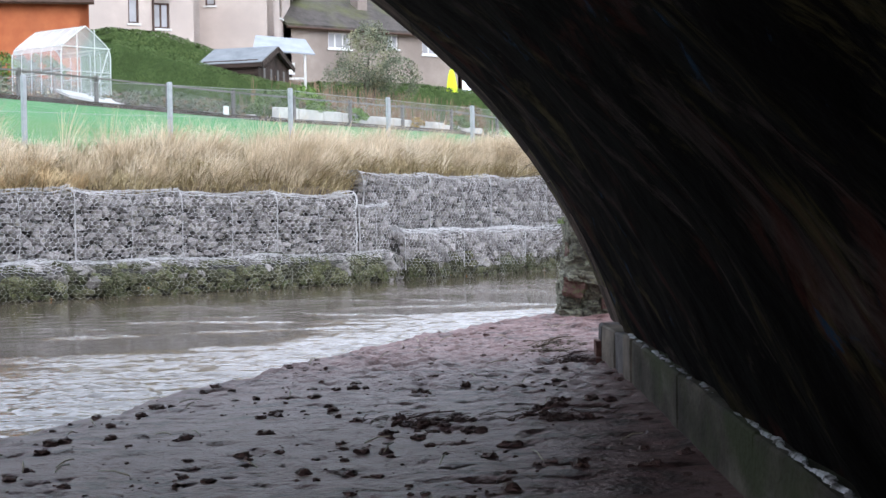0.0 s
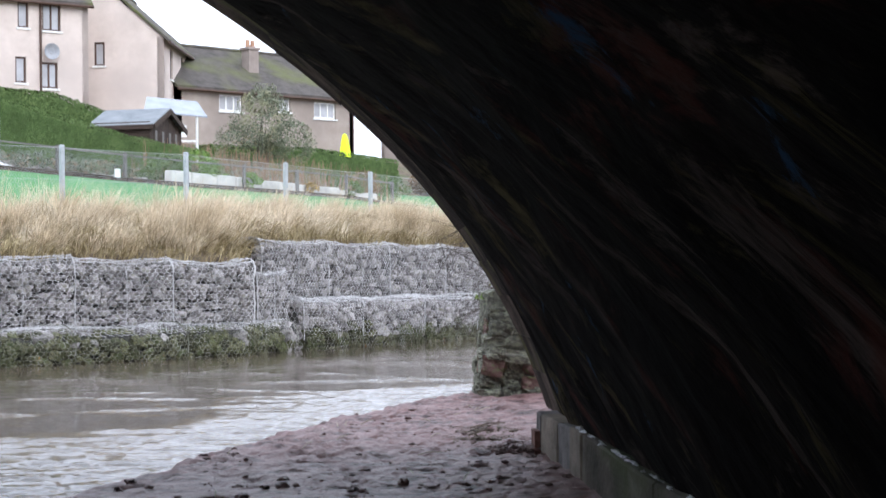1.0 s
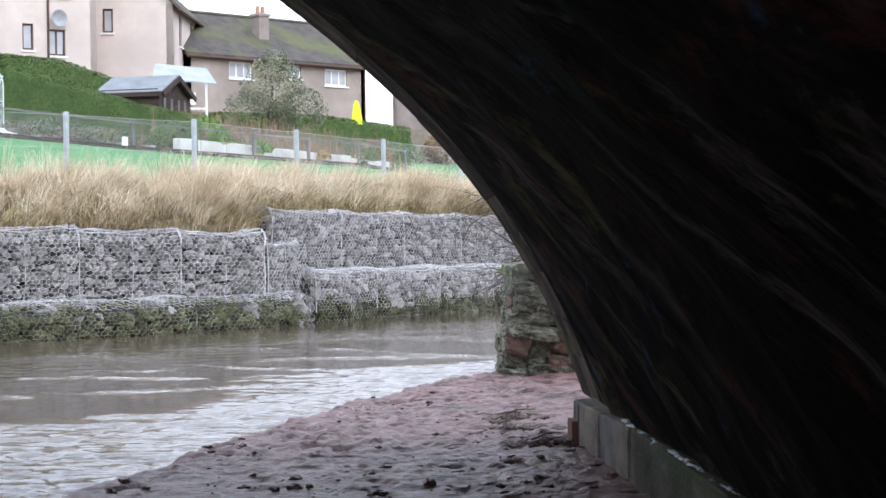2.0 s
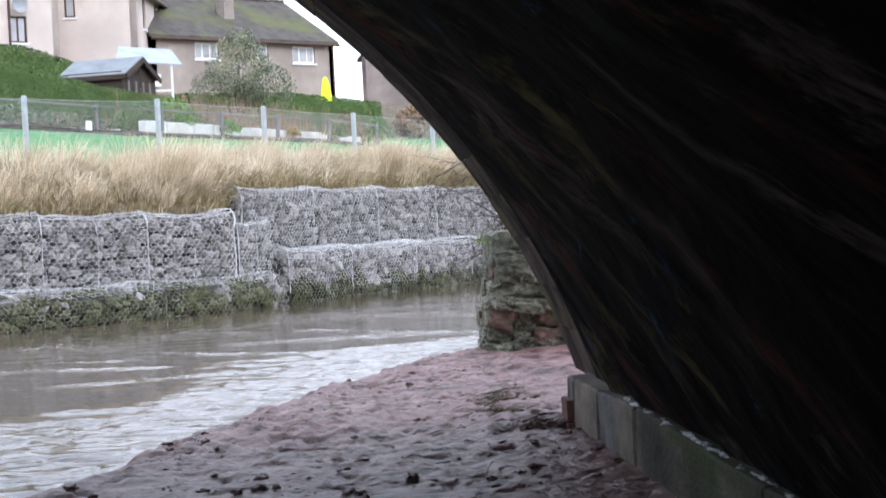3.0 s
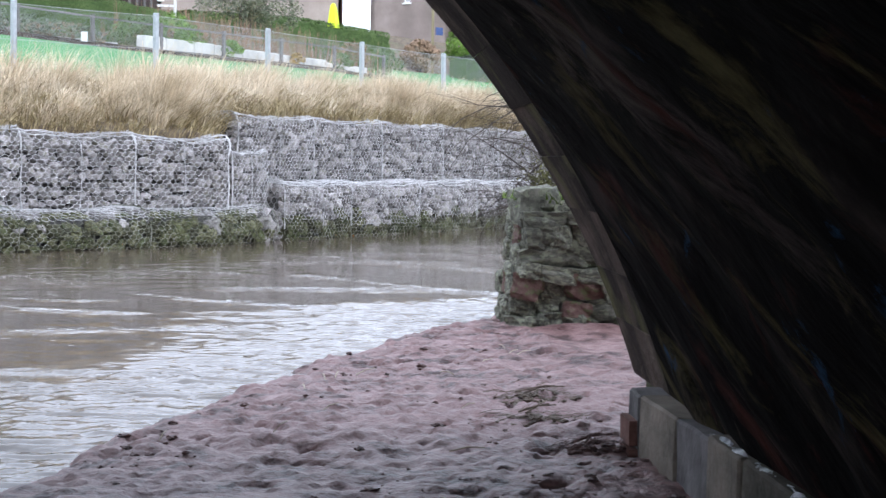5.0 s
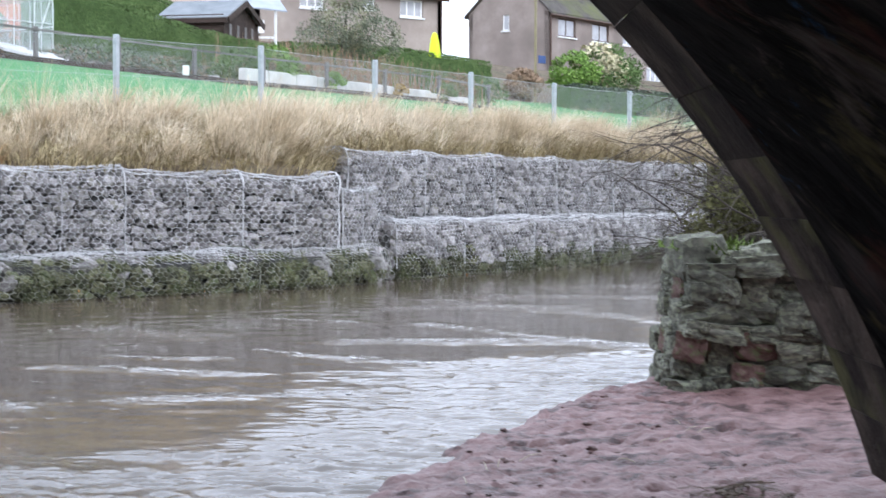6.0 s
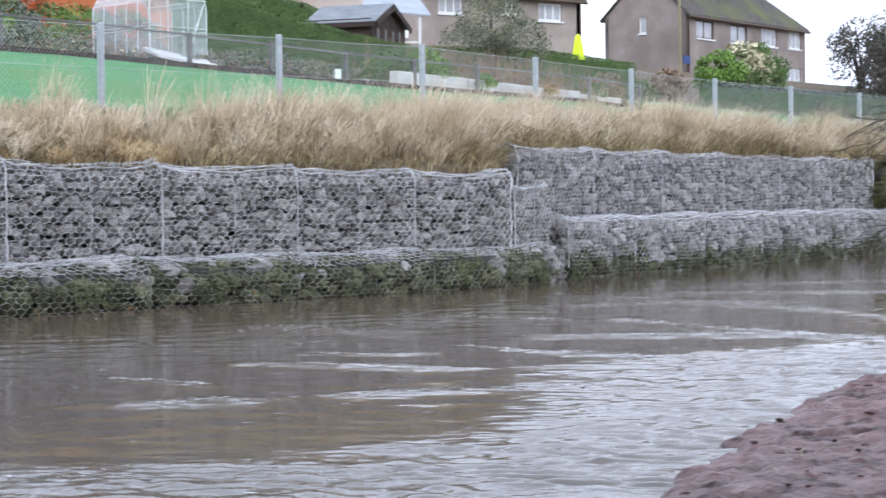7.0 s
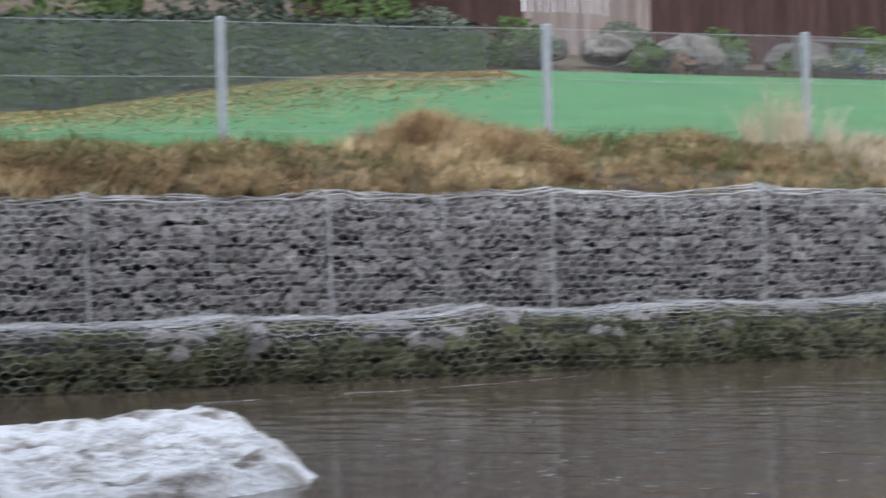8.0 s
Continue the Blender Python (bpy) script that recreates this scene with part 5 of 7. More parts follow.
def build_houses():
    # pale pink house: a front with windows and a projecting gable block
    h = thing("house", "pale pink roughcast two-storey house with brown window frames", "house")
    at = turned(14.6, 37.9, -8)
    win = lambda x, z, w, hh, n=2: (x - w / 2, z - hh / 2, x + w / 2, z + hh / 2, n)
    gable_house(h, at, 8.2, 6.0, 11.65, 14.2, 5.5, M_ROUGHCAST, [win(5.65, 11.0, 0.42, 0.95, 1), win(6.75, 10.98, 0.72, 1.0), win(5.55, 9.0, 0.42, 0.95, 1), win(6.65, 8.85, 0.66, 0.95), win(3.0, 9.0, 0.7, 0.95), win(3.0, 11.0, 0.7, 0.95)],
                roof_mat=M_ROOF, frame_mat=M_BROWNFRAME)
    part("downpipe", add_tube(([], []), [(6.3, -0.06, 6), (6.3, -0.06, 11.6)], [0.045, 0.045], 6), M_BROWNFRAME, h, at=at)
    dish = part("satellite_dish", dish_mesh(0.3), M_METAL, h, "round grey satellite dish", at=at @ Matrix.Translation((6.62, -0.3, 9.7)))
    part("bracket", add_tube(([], []), [(0, 0.02, -0.05), (0, 0.28, -0.2)], [0.025, 0.025], 5), M_METAL, dish)
    at2 = turned(25.7, 36.2, 44)
    gable_house(h, at2, 7.5, 5.2, 10.55, 12.9, 5.5, M_ROUGHCAST, [win(1.6, 9.7, 0.6, 1.2), win(4.0, 9.7, 0.6, 1.2), win(5.8, 9.7, 0.6, 1.2)], gable_holes=[(2.55, 9.5, 2.95, 10.4, 1)], roof_mat=M_ROOF, frame_mat=M_BROWNFRAME)
    # low brown terrace with a mossy roof and white windows
    h = thing("house", "tan roughcast cottage with mossy roof and white windows", "house")
    at = turned(27.2, 37.5, 0)
    gable_house(h, at, 9.15, 6.4, 8.95, 10.9, 5.5, M_TANCAST, [win(2.65, 8.4, 1.15, 0.66, 3), win(5.4, 8.5, 0.6, 0.6, 2), win(7.55, 8.38, 1.18, 0.68, 3)], roof_mat=M_ROOF, frame_mat=M_WHITE)
    chimney(h, at, 4.9, 1.6, 9.5, 10.85, 0.5)
    part("downpipe", add_tube(([], []), [(9.05, -0.06, 6), (9.05, -0.06, 8.8)], [0.03, 0.03], 6), M_BROWNFRAME, h, at=at)
    # brown two-storey house with dark frames
    h = thing("house", "brown roughcast two-storey house with mossy hipped roof and chimney", "house")
    at = turned(52.12, 47.4, 14.6)
    gable_house(h, at, 12.6, 4.7, 10.2, 12.4, 5.0, M_GREYCAST,
                [win(1.8, 9.45, 1.75, 0.9), win(5.25, 9.45, 1.75, 0.9), win(8.5, 9.47, 1.7, 0.9, 3), win(11.4, 9.5, 1.4, 0.9, 3), win(8.4, 7.5, 0.9, 1.1), win(11.2, 7.5, 1.7, 1.0, 3)],
                gable_holes=[(2.0, 9.3, 2.4, 10.1, 1)], roof_mat=M_ROOF, frame_mat=M_WHITE, hip_right=True, dark_pairs=True)
    chimney(h, at, 5.7, 1.5, 11.0, 12.75, 0.75)
    part("downpipe", add_tube(([], []), [(0.1, -0.06, 5), (0.1, -0.06, 10)], [0.05, 0.05], 6), M_BROWNFRAME, h, at=at)
    h = thing("house", "grey house gable far behind the trees", "house")
    gable_house(h, turned(82.5, 71.0, 60), 8.0, 5.5, 11.2, 13.0, 5.0, M_GREYCAST, [], roof_mat=M_ROOF, frame_mat=M_WHITE)
    # orange outbuilding
    o = thing("outbuilding", "orange-red rendered outbuilding behind the greenhouse", "outbuilding")
    gable_house(o, turned(5.1, 20.6, -25), 3.2, 3.0, 6.8, 7.8, 3.6, M_ORANGE, [], roof_mat=M_ROOF, frame_mat=M_WHITE)


def dish_mesh(r):
    v, f = [(0, 0.06, 0)], []
    k = 14
    for ring in (0.5, 1.0):
        for i in range(k):
            t = 2 * math.pi * i / k
            v.append((r * ring * math.cos(t), 0.06 - 0.09 * ring * ring, r * ring * math.sin(t)))
    for i in range(k):
        f.append((0, 1 + i, 1 + (i + 1) % k))
        f.append((1 + i, 1 + k + i, 1 + k + (i + 1) % k, 1 + (i + 1) % k))
    n = len(v)
    v += [(x, y + 0.012, z) for x, y, z in v]
    f += [tuple(n + q for q in reversed(p)) for p in f]
    return v, f


build_houses()


# ---- garden things ----
def build_shed():
    at = turned(10.67, 18.17, -58) @ Matrix.Translation((0, 0, 3.79))
    s = thing("garden_shed", "dark timber garden shed with a pale felt roof", "shed", at=at)
    L, W, E, R = 1.52, 2.05, 1.34, 1.78
    part("core", add_prism(([], []), [(0.03, 0), (W - 0.03, 0), (W - 0.03, E), (W / 2, R - 0.04), (0.03, E)], 0.03, L - 0.03), M_TIMBER, s, at=Matrix.Translation((0, W, 0)) @ Matrix.Rotation(-math.pi / 2, 4, "Z"))
    for k in range(11):
        z = k * 0.128
        part("board", add_box(([], []), (0, -0.012, z), (L, 0.02, z + 0.122)), M_TIMBER, s)
    for k in range(10):
        y0 = k * W / 10
        top = E + (R - E) * (1 - abs((y0 + W / 20) / (W / 2) - 1)) - 0.05
        part("board", add_box(([], []), (L - 0.02, y0 + 0.004, 0), (L + 0.015, y0 + W / 10 - 0.004, top)), M_TIMBER, s)
    part("window", add_box(([], []), (L + 0.01, 0.12, 0.42), (L + 0.03, 1.05, 0.8)), M_BLUETIMBER, s, "pale panel under the gable")
    for y in (0.3, 0.75, 1.2, 1.6):
        part("stud", add_box(([], []), (L + 0.016, y, 0.9), (L + 0.03, y + 0.12, 1.2)), M_GREYWOOD, s, "grey weathered upright")
    part("rail", add_box(([], []), (L + 0.02, 0.02, 0.82), (L + 0.045, W - 0.02, 0.9)), M_TIMBER, s)
    for sg in (0, 1):
        o = 0.1
        y0, y1 = (-o, W / 2) if sg == 0 else (W + o, W / 2)
        z0 = E - (R - E) / (W / 2) * o
        v = []
        for x in (-0.14, L + 0.14):
            v += [(x, y0, z0), (x, y1, R), (x, y1, R + 0.04), (x, y0, z0 + 0.04)]
        part("roof", (v, [(0, 1, 2, 3), (7, 6, 5, 4), (3, 2, 6, 7), (0, 4, 5, 1), (0, 3, 7, 4), (1, 5, 6, 2)]), M_FELT, s)
    part("fascia", add_box(([], []), (-0.14, -0.12, E - 0.14), (L + 0.14, -0.1, E - 0.03)), M_TIMBER, s)
    rise = math.atan2(R - E, W / 2)
    for sg in (-1, 1):
        board = Matrix.Translation((L + 0.14, W / 2, R + 0.02)) @ Matrix.Rotation(sg * rise, 4, "X")
        part("barge_board", add_box(([], []), (0.0, min(-sg * 1.2, 0), -0.13), (0.03, max(-sg * 1.2, 0), -0.005), board), M_TIMBER, s)


def build_greenhouse():
    at = turned(2.95, 11.6, 10) @ Matrix.Translation((0, 0, 3.72))
    g = thing("greenhouse", "small white-framed greenhouse with rounded eaves and clear glazing", "greenhouse", at=at)
    W, L = 1.3, 1.6
    half = [(0, 0), (0, 0.4), (0, 0.78), (0.015, 0.87), (0.06, 0.96), (0.13, 1.03), (0.24, 1.11), (0.45, 1.26), (0.65, 1.39)]
    arch = half + [(W - x, z) for x, z in reversed(half[:-1])]
    n = len(arch)
    for j, y in enumerate(np.linspace(0, L, 6)):
        part("rib", add_tube(([], []), [(x, y, z) for x, z in arch], [0.014 if j in (0, 5) else 0.008] * n, 5), M_ALLOY, g)
    for k in (1, 4, 8, 12, 15):
        part("rail", add_tube(([], []), [(arch[k][0], 0, arch[k][1]), (arch[k][0], L, arch[k][1])], [0.01, 0.01], 5), M_ALLOY, g)
    for z in (0.45,):
        part("rail", add_tube(([], []), [(0, 0, z), (0, L, z)], [0.009, 0.009], 5), M_ALLOY, g)
        part("rail", add_tube(([], []), [(0, 0, z), (W, 0, z)], [0.009, 0.009], 5), M_ALLOY, g)
    for x in (0.42, 0.88):
        part("door_post", add_tube(([], []), [(x, 0, 0), (x, 0, 1.33)], [0.013, 0.013], 5), M_ALLOY, g)
    part("rail", add_tube(([], []), [(0, 0, 0.95), (W, 0, 0.95)], [0.013, 0.013], 5), M_ALLOY, g)
    part("brace", add_tube(([], []), [(0.92, 0.02, 0.05), (1.26, 0.02, 0.9)], [0.013, 0.013], 5), M_ALLOY, g)
    for name, span, mat, label in (("side_glazing", range(0, 3), M_CLEAR, "clear wavy glazing"), ("side_glazing", range(13, 16), M_CLEAR, "clear wavy glazing"), ("roof_glazing", range(3, 13), M_MILKY, "milky white roof sheeting")):
        v, f = [], []
        for i in span:
            (x0, z0), (x1, z1) = arch[i], arch[i + 1]
            add_poly((v, f), [(x0, 0.02, z0), (x1, 0.02, z1), (x1, L - 0.02, z1), (x0, L - 0.02, z0)])
        part(name, (v, f), mat, g, label)
    for y in (0.03, L - 0.03):
        part("end_pane", ([(x, y, z) for x, z in arch], [tuple(range(n))]), M_CLEAR, g)
    rng = random.Random(3)
    part("bench", add_box(add_box(([], []), (0.08, 0.3, 0.5), (0.5, L - 0.1, 0.54)), (0.1, 0.35, 0), (0.14, 0.4, 0.5)), M_PALEWOOD, g)


def rough_block(seed):
    b = bmesh.new()
    bmesh.ops.create_cube(b, size=1)
    bmesh.ops.subdivide_edges(b, edges=b.edges[:], cuts=3, use_grid_fill=True)
    off = Vector((seed * 3.7, seed * 1.3, 0))
    for v in b.verts:
        d = v.co.normalized()
        v.co = v.co.lerp(d * 0.58, 0.34)
        v.co *= 1 + 0.26 * noise.noise(v.co * 2.6 + off) + 0.1 * noise.noise(v.co * 7 + off)
    me = bpy.data.meshes.new("stone")
    b.to_mesh(me)
    b.free()
    return me


ROUGH_STONES = [rough_block(20 + k) for k in range(4)]
for _me in ROUGH_STONES:
    _me.materials.append(M_CONCRETE)


def build_garden():
    rng = random.Random(21)
    # timber rail fence along the back of the lawn
    rail = thing("rail_fence", "grey weathered timber post and rail fence along the lawn", "fence", at=FENCE)
    ps = [-1.2 + 2.05 * k for k in range(11)]
    top = lambda p: ground_z(p, 7.15) + 0.62
    for p in ps:
        part("post", add_box(([], []), (p - 0.035, 7.1, ground_z(p, 7.15) - 0.2), (p + 0.035, 7.16, top(p) + 0.04)), M_GREYWOOD, rail)
    for a, b in zip(ps, ps[1:]):
        v = []
        for p in (a, b):
            z = top(p)
            v += [(p, 7.07, z - 0.036), (p, 7.1, z - 0.036), (p, 7.1, z), (p, 7.07, z)]
        part("rail", (v, [(0, 3, 2, 1), (4, 5, 6, 7), (0, 1, 5, 4), (1, 2, 6, 5), (2, 3, 7, 6), (3, 0, 4, 7)]), M_GREYWOOD, rail)
    edging = thing("timber_edging", "dark timber edging board at the back of the lawn", "edging", at=FENCE)
    for k in range(14):
        p = -3 + 2.0 * k
        v = []
        for pp in (p, p + 1.98):
            z = ground_z(pp, 7.0)
            v += [(pp, 7.0, z - 0.1), (pp, 7.05, z - 0.1), (pp, 7.05, z + 0.13), (pp, 7.0, z + 0.13)]
        part("board", (v, [(0, 3, 2, 1), (4, 5, 6, 7), (0, 1, 5, 4), (1, 2, 6, 5), (2, 3, 7, 6), (3, 0, 4, 7)]), M_TIMBER, edging)
    # low white wall
    wall = thing("garden_wall", "low whitewashed concrete block wall at the lawn edge", "wall", at=FENCE)
    p = 10.5
    while p < 19.2:
        w = rng.uniform(0.7, 1.2)
        q = 7.12 + (p - 10.5) * 0.11
        z = ground_z(p, 7.1)
        b = bmesh.new()
        bmesh.ops.create_cube(b, size=1, matrix=Matrix.Translation((p + w / 2, q + 0.1, z + 0.12)) @ Matrix.Rotation(math.atan(0.11), 4, "Z") @ Matrix.Diagonal((w - 0.015, 0.22, 0.5 + rng.uniform(-0.03, 0.03), 1)))
        bmesh.ops.bevel(b, geom=b.edges[:], offset=0.02, segments=1, affect="EDGES")
        me = bpy.data.meshes.new("block")
        b.to_mesh(me)
        b.free()
        me.materials.append(M_CONCRETE)
        part("block", me, None, wall)
        p += w
    # small white notice on the edging
    sg = thing("notice_board", "small blank white notice on a short stake", "sign", at=FENCE @ Matrix.Translation((8.65, 6.98, ground_z(8.65, 7))))
    part("panel", add_box(([], []), (-0.085, -0.01, 0.1), (0.085, 0.01, 0.29)), M_WHITE, sg)
    part("stake", add_box(([], []), (-0.02, 0.01, -0.1), (0.02, 0.04, 0.24)), M_TIMBER, sg)
    # cold frame
    cf = thing("cold_frame", "brick-sided cold frame with a sloping white lid", "cold frame", at=FENCE @ Matrix.Translation((4.55, 7.5, ground_z(4.6, 7.5))))
    v = [(x, y, z + e) for e in (0, -0.05) for x, y, z in ((0, 0, 0.2), (1.75, 0, 0.02), (1.75, 0.6, 0.23), (0, 0.6, 0.41))]
    part("lid", (v, [(0, 1, 2, 3), (7, 6, 5, 4), (0, 4, 5, 1), (1, 5, 6, 2), (2, 6, 7, 3), (3, 7, 4, 0)]), M_WHITE, cf, "white sloping lid")
    for row in range(3):
        for k in range(7):
            x0 = 0.02 + 0.232 * k + (0.11 if row % 2 else 0)
            z1 = -0.12 + 0.078 * (row + 1)
            if z1 < 0.13 - 0.108 * (x0 + 0.22):
                part("brick", add_box(([], []), (x0, 0.02 - 0.004 * (k % 2), z1 - 0.07), (x0 + 0.222, 0.12, z1)), M_REDSIDE, cf)
    part("back_board", add_box(([], []), (0.02, 0.52, -0.2), (1.7, 0.56, 0.08)), M_GREYWOOD, cf)
    # rotary dryer under a yellow cover
    c = thing("rotary_dryer", "rotary clothes dryer folded under a bright yellow-green cover", "clothes dryer", at=Matrix.Translation((24.92, 24.95, 0)))
    part("pole", add_tube(([], []), [(0, 0, 4.2), (0, 0, 5.4)], [0.03, 0.03], 6), M_METAL, c)
    k = 10
    v, f = [], []
    for z, r in ((5.3, 0.2), (5.55, 0.165), (5.9, 0.11), (6.04, 0.07), (6.08, 0.02)):
        for i in range(k):
            t = 2 * math.pi * i / k
            rr = r * (1 + (0.12 if i % 2 else -0.08))
            v.append((rr * math.cos(t), rr * math.sin(t), z))
    for j in range(4):
        for i in range(k):
            f.append((j * k + i, j * k + (i + 1) % k, (j + 1) * k + (i + 1) % k, (j + 1) * k + i))
    f.append(tuple(4 * k + i for i in range(k)))
    part("cover", (v, f), M_YELLOW, c, "bright yellow-green cover")
    # white shelter
    w = thing("garden_shelter", "white lean-to shelter with a pale sloping roof", "shelter", at=turned(15.9, 23.3, -30))
    part("roof", ([(-0.1, 0, 6.22), (1.75, 0, 6.05), (1.6, 1.3, 6.62), (0.1, 1.3, 6.75), (-0.1, 0, 6.18), (1.75, 0, 6.01), (1.6, 1.3, 6.58), (0.1, 1.3, 6.71)],
                  [(0, 1, 2, 3), (7, 6, 5, 4), (0, 4, 5, 1), (1, 5, 6, 2), (2, 6, 7, 3), (3, 7, 4, 0)]), M_PALEROOF, w, "pale blue-white sheeting")
    for x in (0.1, 0.8, 1.45):
        part("post", add_tube(([], []), [(x, 0.1, 4.4), (x, 0.1, 6.1)], [0.04, 0.04], 6), M_WHITE, w)
    part("panel", add_box(([], []), (0.85, 0.12, 5.45), (1.15, 0.14, 5.8)), M_WHITE, w)
    part("rail", add_box(([], []), (0.1, 0.08, 5.3), (1.45, 0.12, 5.36)), M_WHITE, w)
    # utility pole
    pole = thing("utility_pole", "tall weathered wooden utility pole", "pole", at=Matrix.Translation((29.28, 24.98, 0)))
    part("shaft", add_tube(([], []), [(0, 0, 3.8), (0, 0, 8), (0, 0, 12.5)], [0.05, 0.045, 0.04], 10), M_POLE, pole)
    part("plate", add_box(([], []), (0.05, -0.12, 5.35), (0.35, -0.08, 5.6)), M_BLUE, pole, "blue plate")
    # hedges
    hedge("clipped_hedge", "tall clipped green hedge with a sloping top", ((5.3, 14.3), (11.6, 15.9)), (5.15, 4.88, 4.58, 4.42), 1.0, 3.3, 64000, 0.016, M_HEDGE, 5)
    hedge("clipped_hedge", "darker clipped hedge in front of the pink house", ((9.5, 24.0), (16.3, 24.2)), (6.2, 6.6, 6.55, 6.15, 5.95), 1.2, 3.8, 26000, 0.034, M_HEDGE, 6)
    hedge("clipped_hedge", "clipped green hedge behind the yellow cover", ((18.5, 24.2), (27.5, 25.6)), (5.35, 5.5, 5.3), 0.8, 4.0, 20000, 0.034, M_HEDGE, 7)
    hedge("field_hedge", "long low dark hedge behind the far lawn", ((28.0, 22.5), (48.0, 21.0)), (4.5, 4.3, 3.85, 3.65), 0.9, 2.6, 22000, 0.04, M_IVY, 8)
    bush("shrub_tree", "large grey-green shrub with airy foliage", (17.9, 20.5, 4.0), [((0, 0, 1.7), (1.0, 0.9, 1.05)), ((-0.5, 0.3, 1.1), (0.8, 0.8, 0.8)), ((0.7, -0.4, 1.2), (0.75, 0.7, 0.7)), ((0.1, 0, 2.4), (0.55, 0.5, 0.5))], 15000, 0.031, M_AIRY, 31, 2.4, 0.05)
    bush("lime_shrub", "bright lime green shrub by the wall", (10.6, 13.7, 3.3), [((0, 0, 0.45), (0.55, 0.45, 0.5)), ((0.5, 0.2, 0.3), (0.45, 0.4, 0.4))], 3000, 0.035, M_LIME, 32)
    bush("shrub", "dark green shrub at the hedge end", (9.6, 13.6, 3.3), [((0, 0, 0.35), (0.7, 0.45, 0.5))], 2500, 0.035, M_HEDGE, 33)
    for i, (p, q, r, mat) in enumerate(((13.6, 7.3, 0.28, M_LIME), (16.4, 7.6, 0.2, M_DEADLEAF), (18.6, 7.9, 0.3, M_HEDGE), (19.8, 8.4, 0.5, M_CANE), (21.5, 8.6, 0.5, M_HEDGE))):
        P = fp(p, q, ground_z(p, q))
        bush("shrub", "small garden shrub by the low wall", P, [((0, 0, r * 0.8), (r, r, r * 0.9))], 900, 0.035, mat, 40 + i, r, 0.012)
    for i, (x, y, z, r, mat) in enumerate(((30.2, 24.1, 4.4, 0.85, M_LIME), (32.6, 25.0, 4.3, 1.2, M_HEDGE), (27.6, 23.8, 4.1, 0.6, M_CANE), (35.0, 27.0, 4.4, 1.0, M_HEDGE))):
        bush("shrub", "rounded garden bush in front of the brown house", (x, y, z), [((0, 0, r * 0.7), (r, r, r * 0.85))], 3200, 0.06, mat, 60 + i, r, 0.03)
    bush("pampas_grass", "cream pampas plumes over a green bush", (31.9, 24.7, 4.6), [((0, 0, 0.9), (1.0, 0.8, 0.6)), ((0.5, 0, 0.5), (0.9, 0.8, 0.5))], 900, 0.09, M_PLUME, 71, 1.2, 0.02)
    # canes and dry stalks in the vegetable beds
    v, f = [], []
    for k in range(900):
        p, q = rng.uniform(11, 21), rng.uniform(8.2, 12.5)
        P = fp(p, q, ground_z(p, q))
        h = rng.uniform(0.3, 1.0)
        dx, dy = rng.uniform(-0.15, 0.15), rng.uniform(-0.15, 0.15)
        add_tube((v, f), [P, P + Vector((dx * 0.5, dy * 0.5, h * 0.6)), P + Vector((dx, dy, h))], [0.012, 0.009, 0.004], 3, False)
    thing("dry_canes", "brown dead canes and stalks in the vegetable beds", "canes", m=(v, f), material=M_CANE, kind="stuff")
    v, f = leaf_cloud(rng, [(fp(p, q, ground_z(p, q) + 0.12), (1.2, 0.7, 0.3)) for p, q in ((2, 8.0), (0.6, 8.6), (6.4, 8.3), (7.6, 8.4), (8.8, 8.2), (12.5, 9), (15, 9.5), (17.5, 10), (20, 10))], 9000, 0.035)
    thing("bed_plants", "low mixed plants in the garden beds", "plants", m=(v, f), material=M_LEAF, kind="stuff")
    # rough beds: dead stalks, low plants and pale stones in front of the clipped hedge
    for name, label, mat, spots, n, size in (("bed_stalks", "tangle of brown dead stems in the garden beds", M_CANE, ((5.0, 8.8), (6.6, 8.6), (8.2, 8.5), (9.6, 8.6), (11.4, 8.4), (7.4, 9.6), (3.4, 8.2)), 5200, 0.03),
                                             ("bed_greens", "low olive green plants in the garden beds", M_LEAF, ((6.0, 7.9), (9.2, 8.0), (10.6, 8.2), (12.4, 8.1), (2.6, 7.7), (0.2, 7.7)), 4200, 0.03),
                                             ("bed_flowers", "pale cream flowers along the edge of the bed", M_PLUME, ((2.2, 7.55), (3.2, 7.5), (1.2, 7.6), (0.4, 7.6)), 420, 0.025)):
        lobes = [(fp(p, q, ground_z(p, q) + 0.1), (0.85, 0.5, 0.24)) for p, q in spots]
        thing(name, label, "plants", m=leaf_cloud(rng, lobes, n, size), material=mat, kind="stuff")
    for name, label, mat, spots, n, size in (("dead_perennials", "brown dead border plants standing in front of the clipped hedge", M_CANE, ((6.2, 9.8), (7.3, 10.1), (8.6, 9.9), (9.5, 10.2), (10.6, 10.0), (11.6, 10.2)), 5200, 0.028),
                                             ("border_plants", "grey-green border plants between the dead stems", M_AIRY, ((6.8, 9.5), (8.0, 9.7), (9.0, 9.6), (10.1, 9.7), (11.2, 9.8), (12.2, 9.9)), 5200, 0.026)):
        lobes = [(fp(p, q, ground_z(p, q) + 0.12 + 0.2 * rng.random()), (0.5, 0.35, 0.2 + 0.22 * rng.random())) for p, q in spots]
        thing(name, label, "plants", m=leaf_cloud(rng, lobes, n, size), material=mat, kind="stuff")
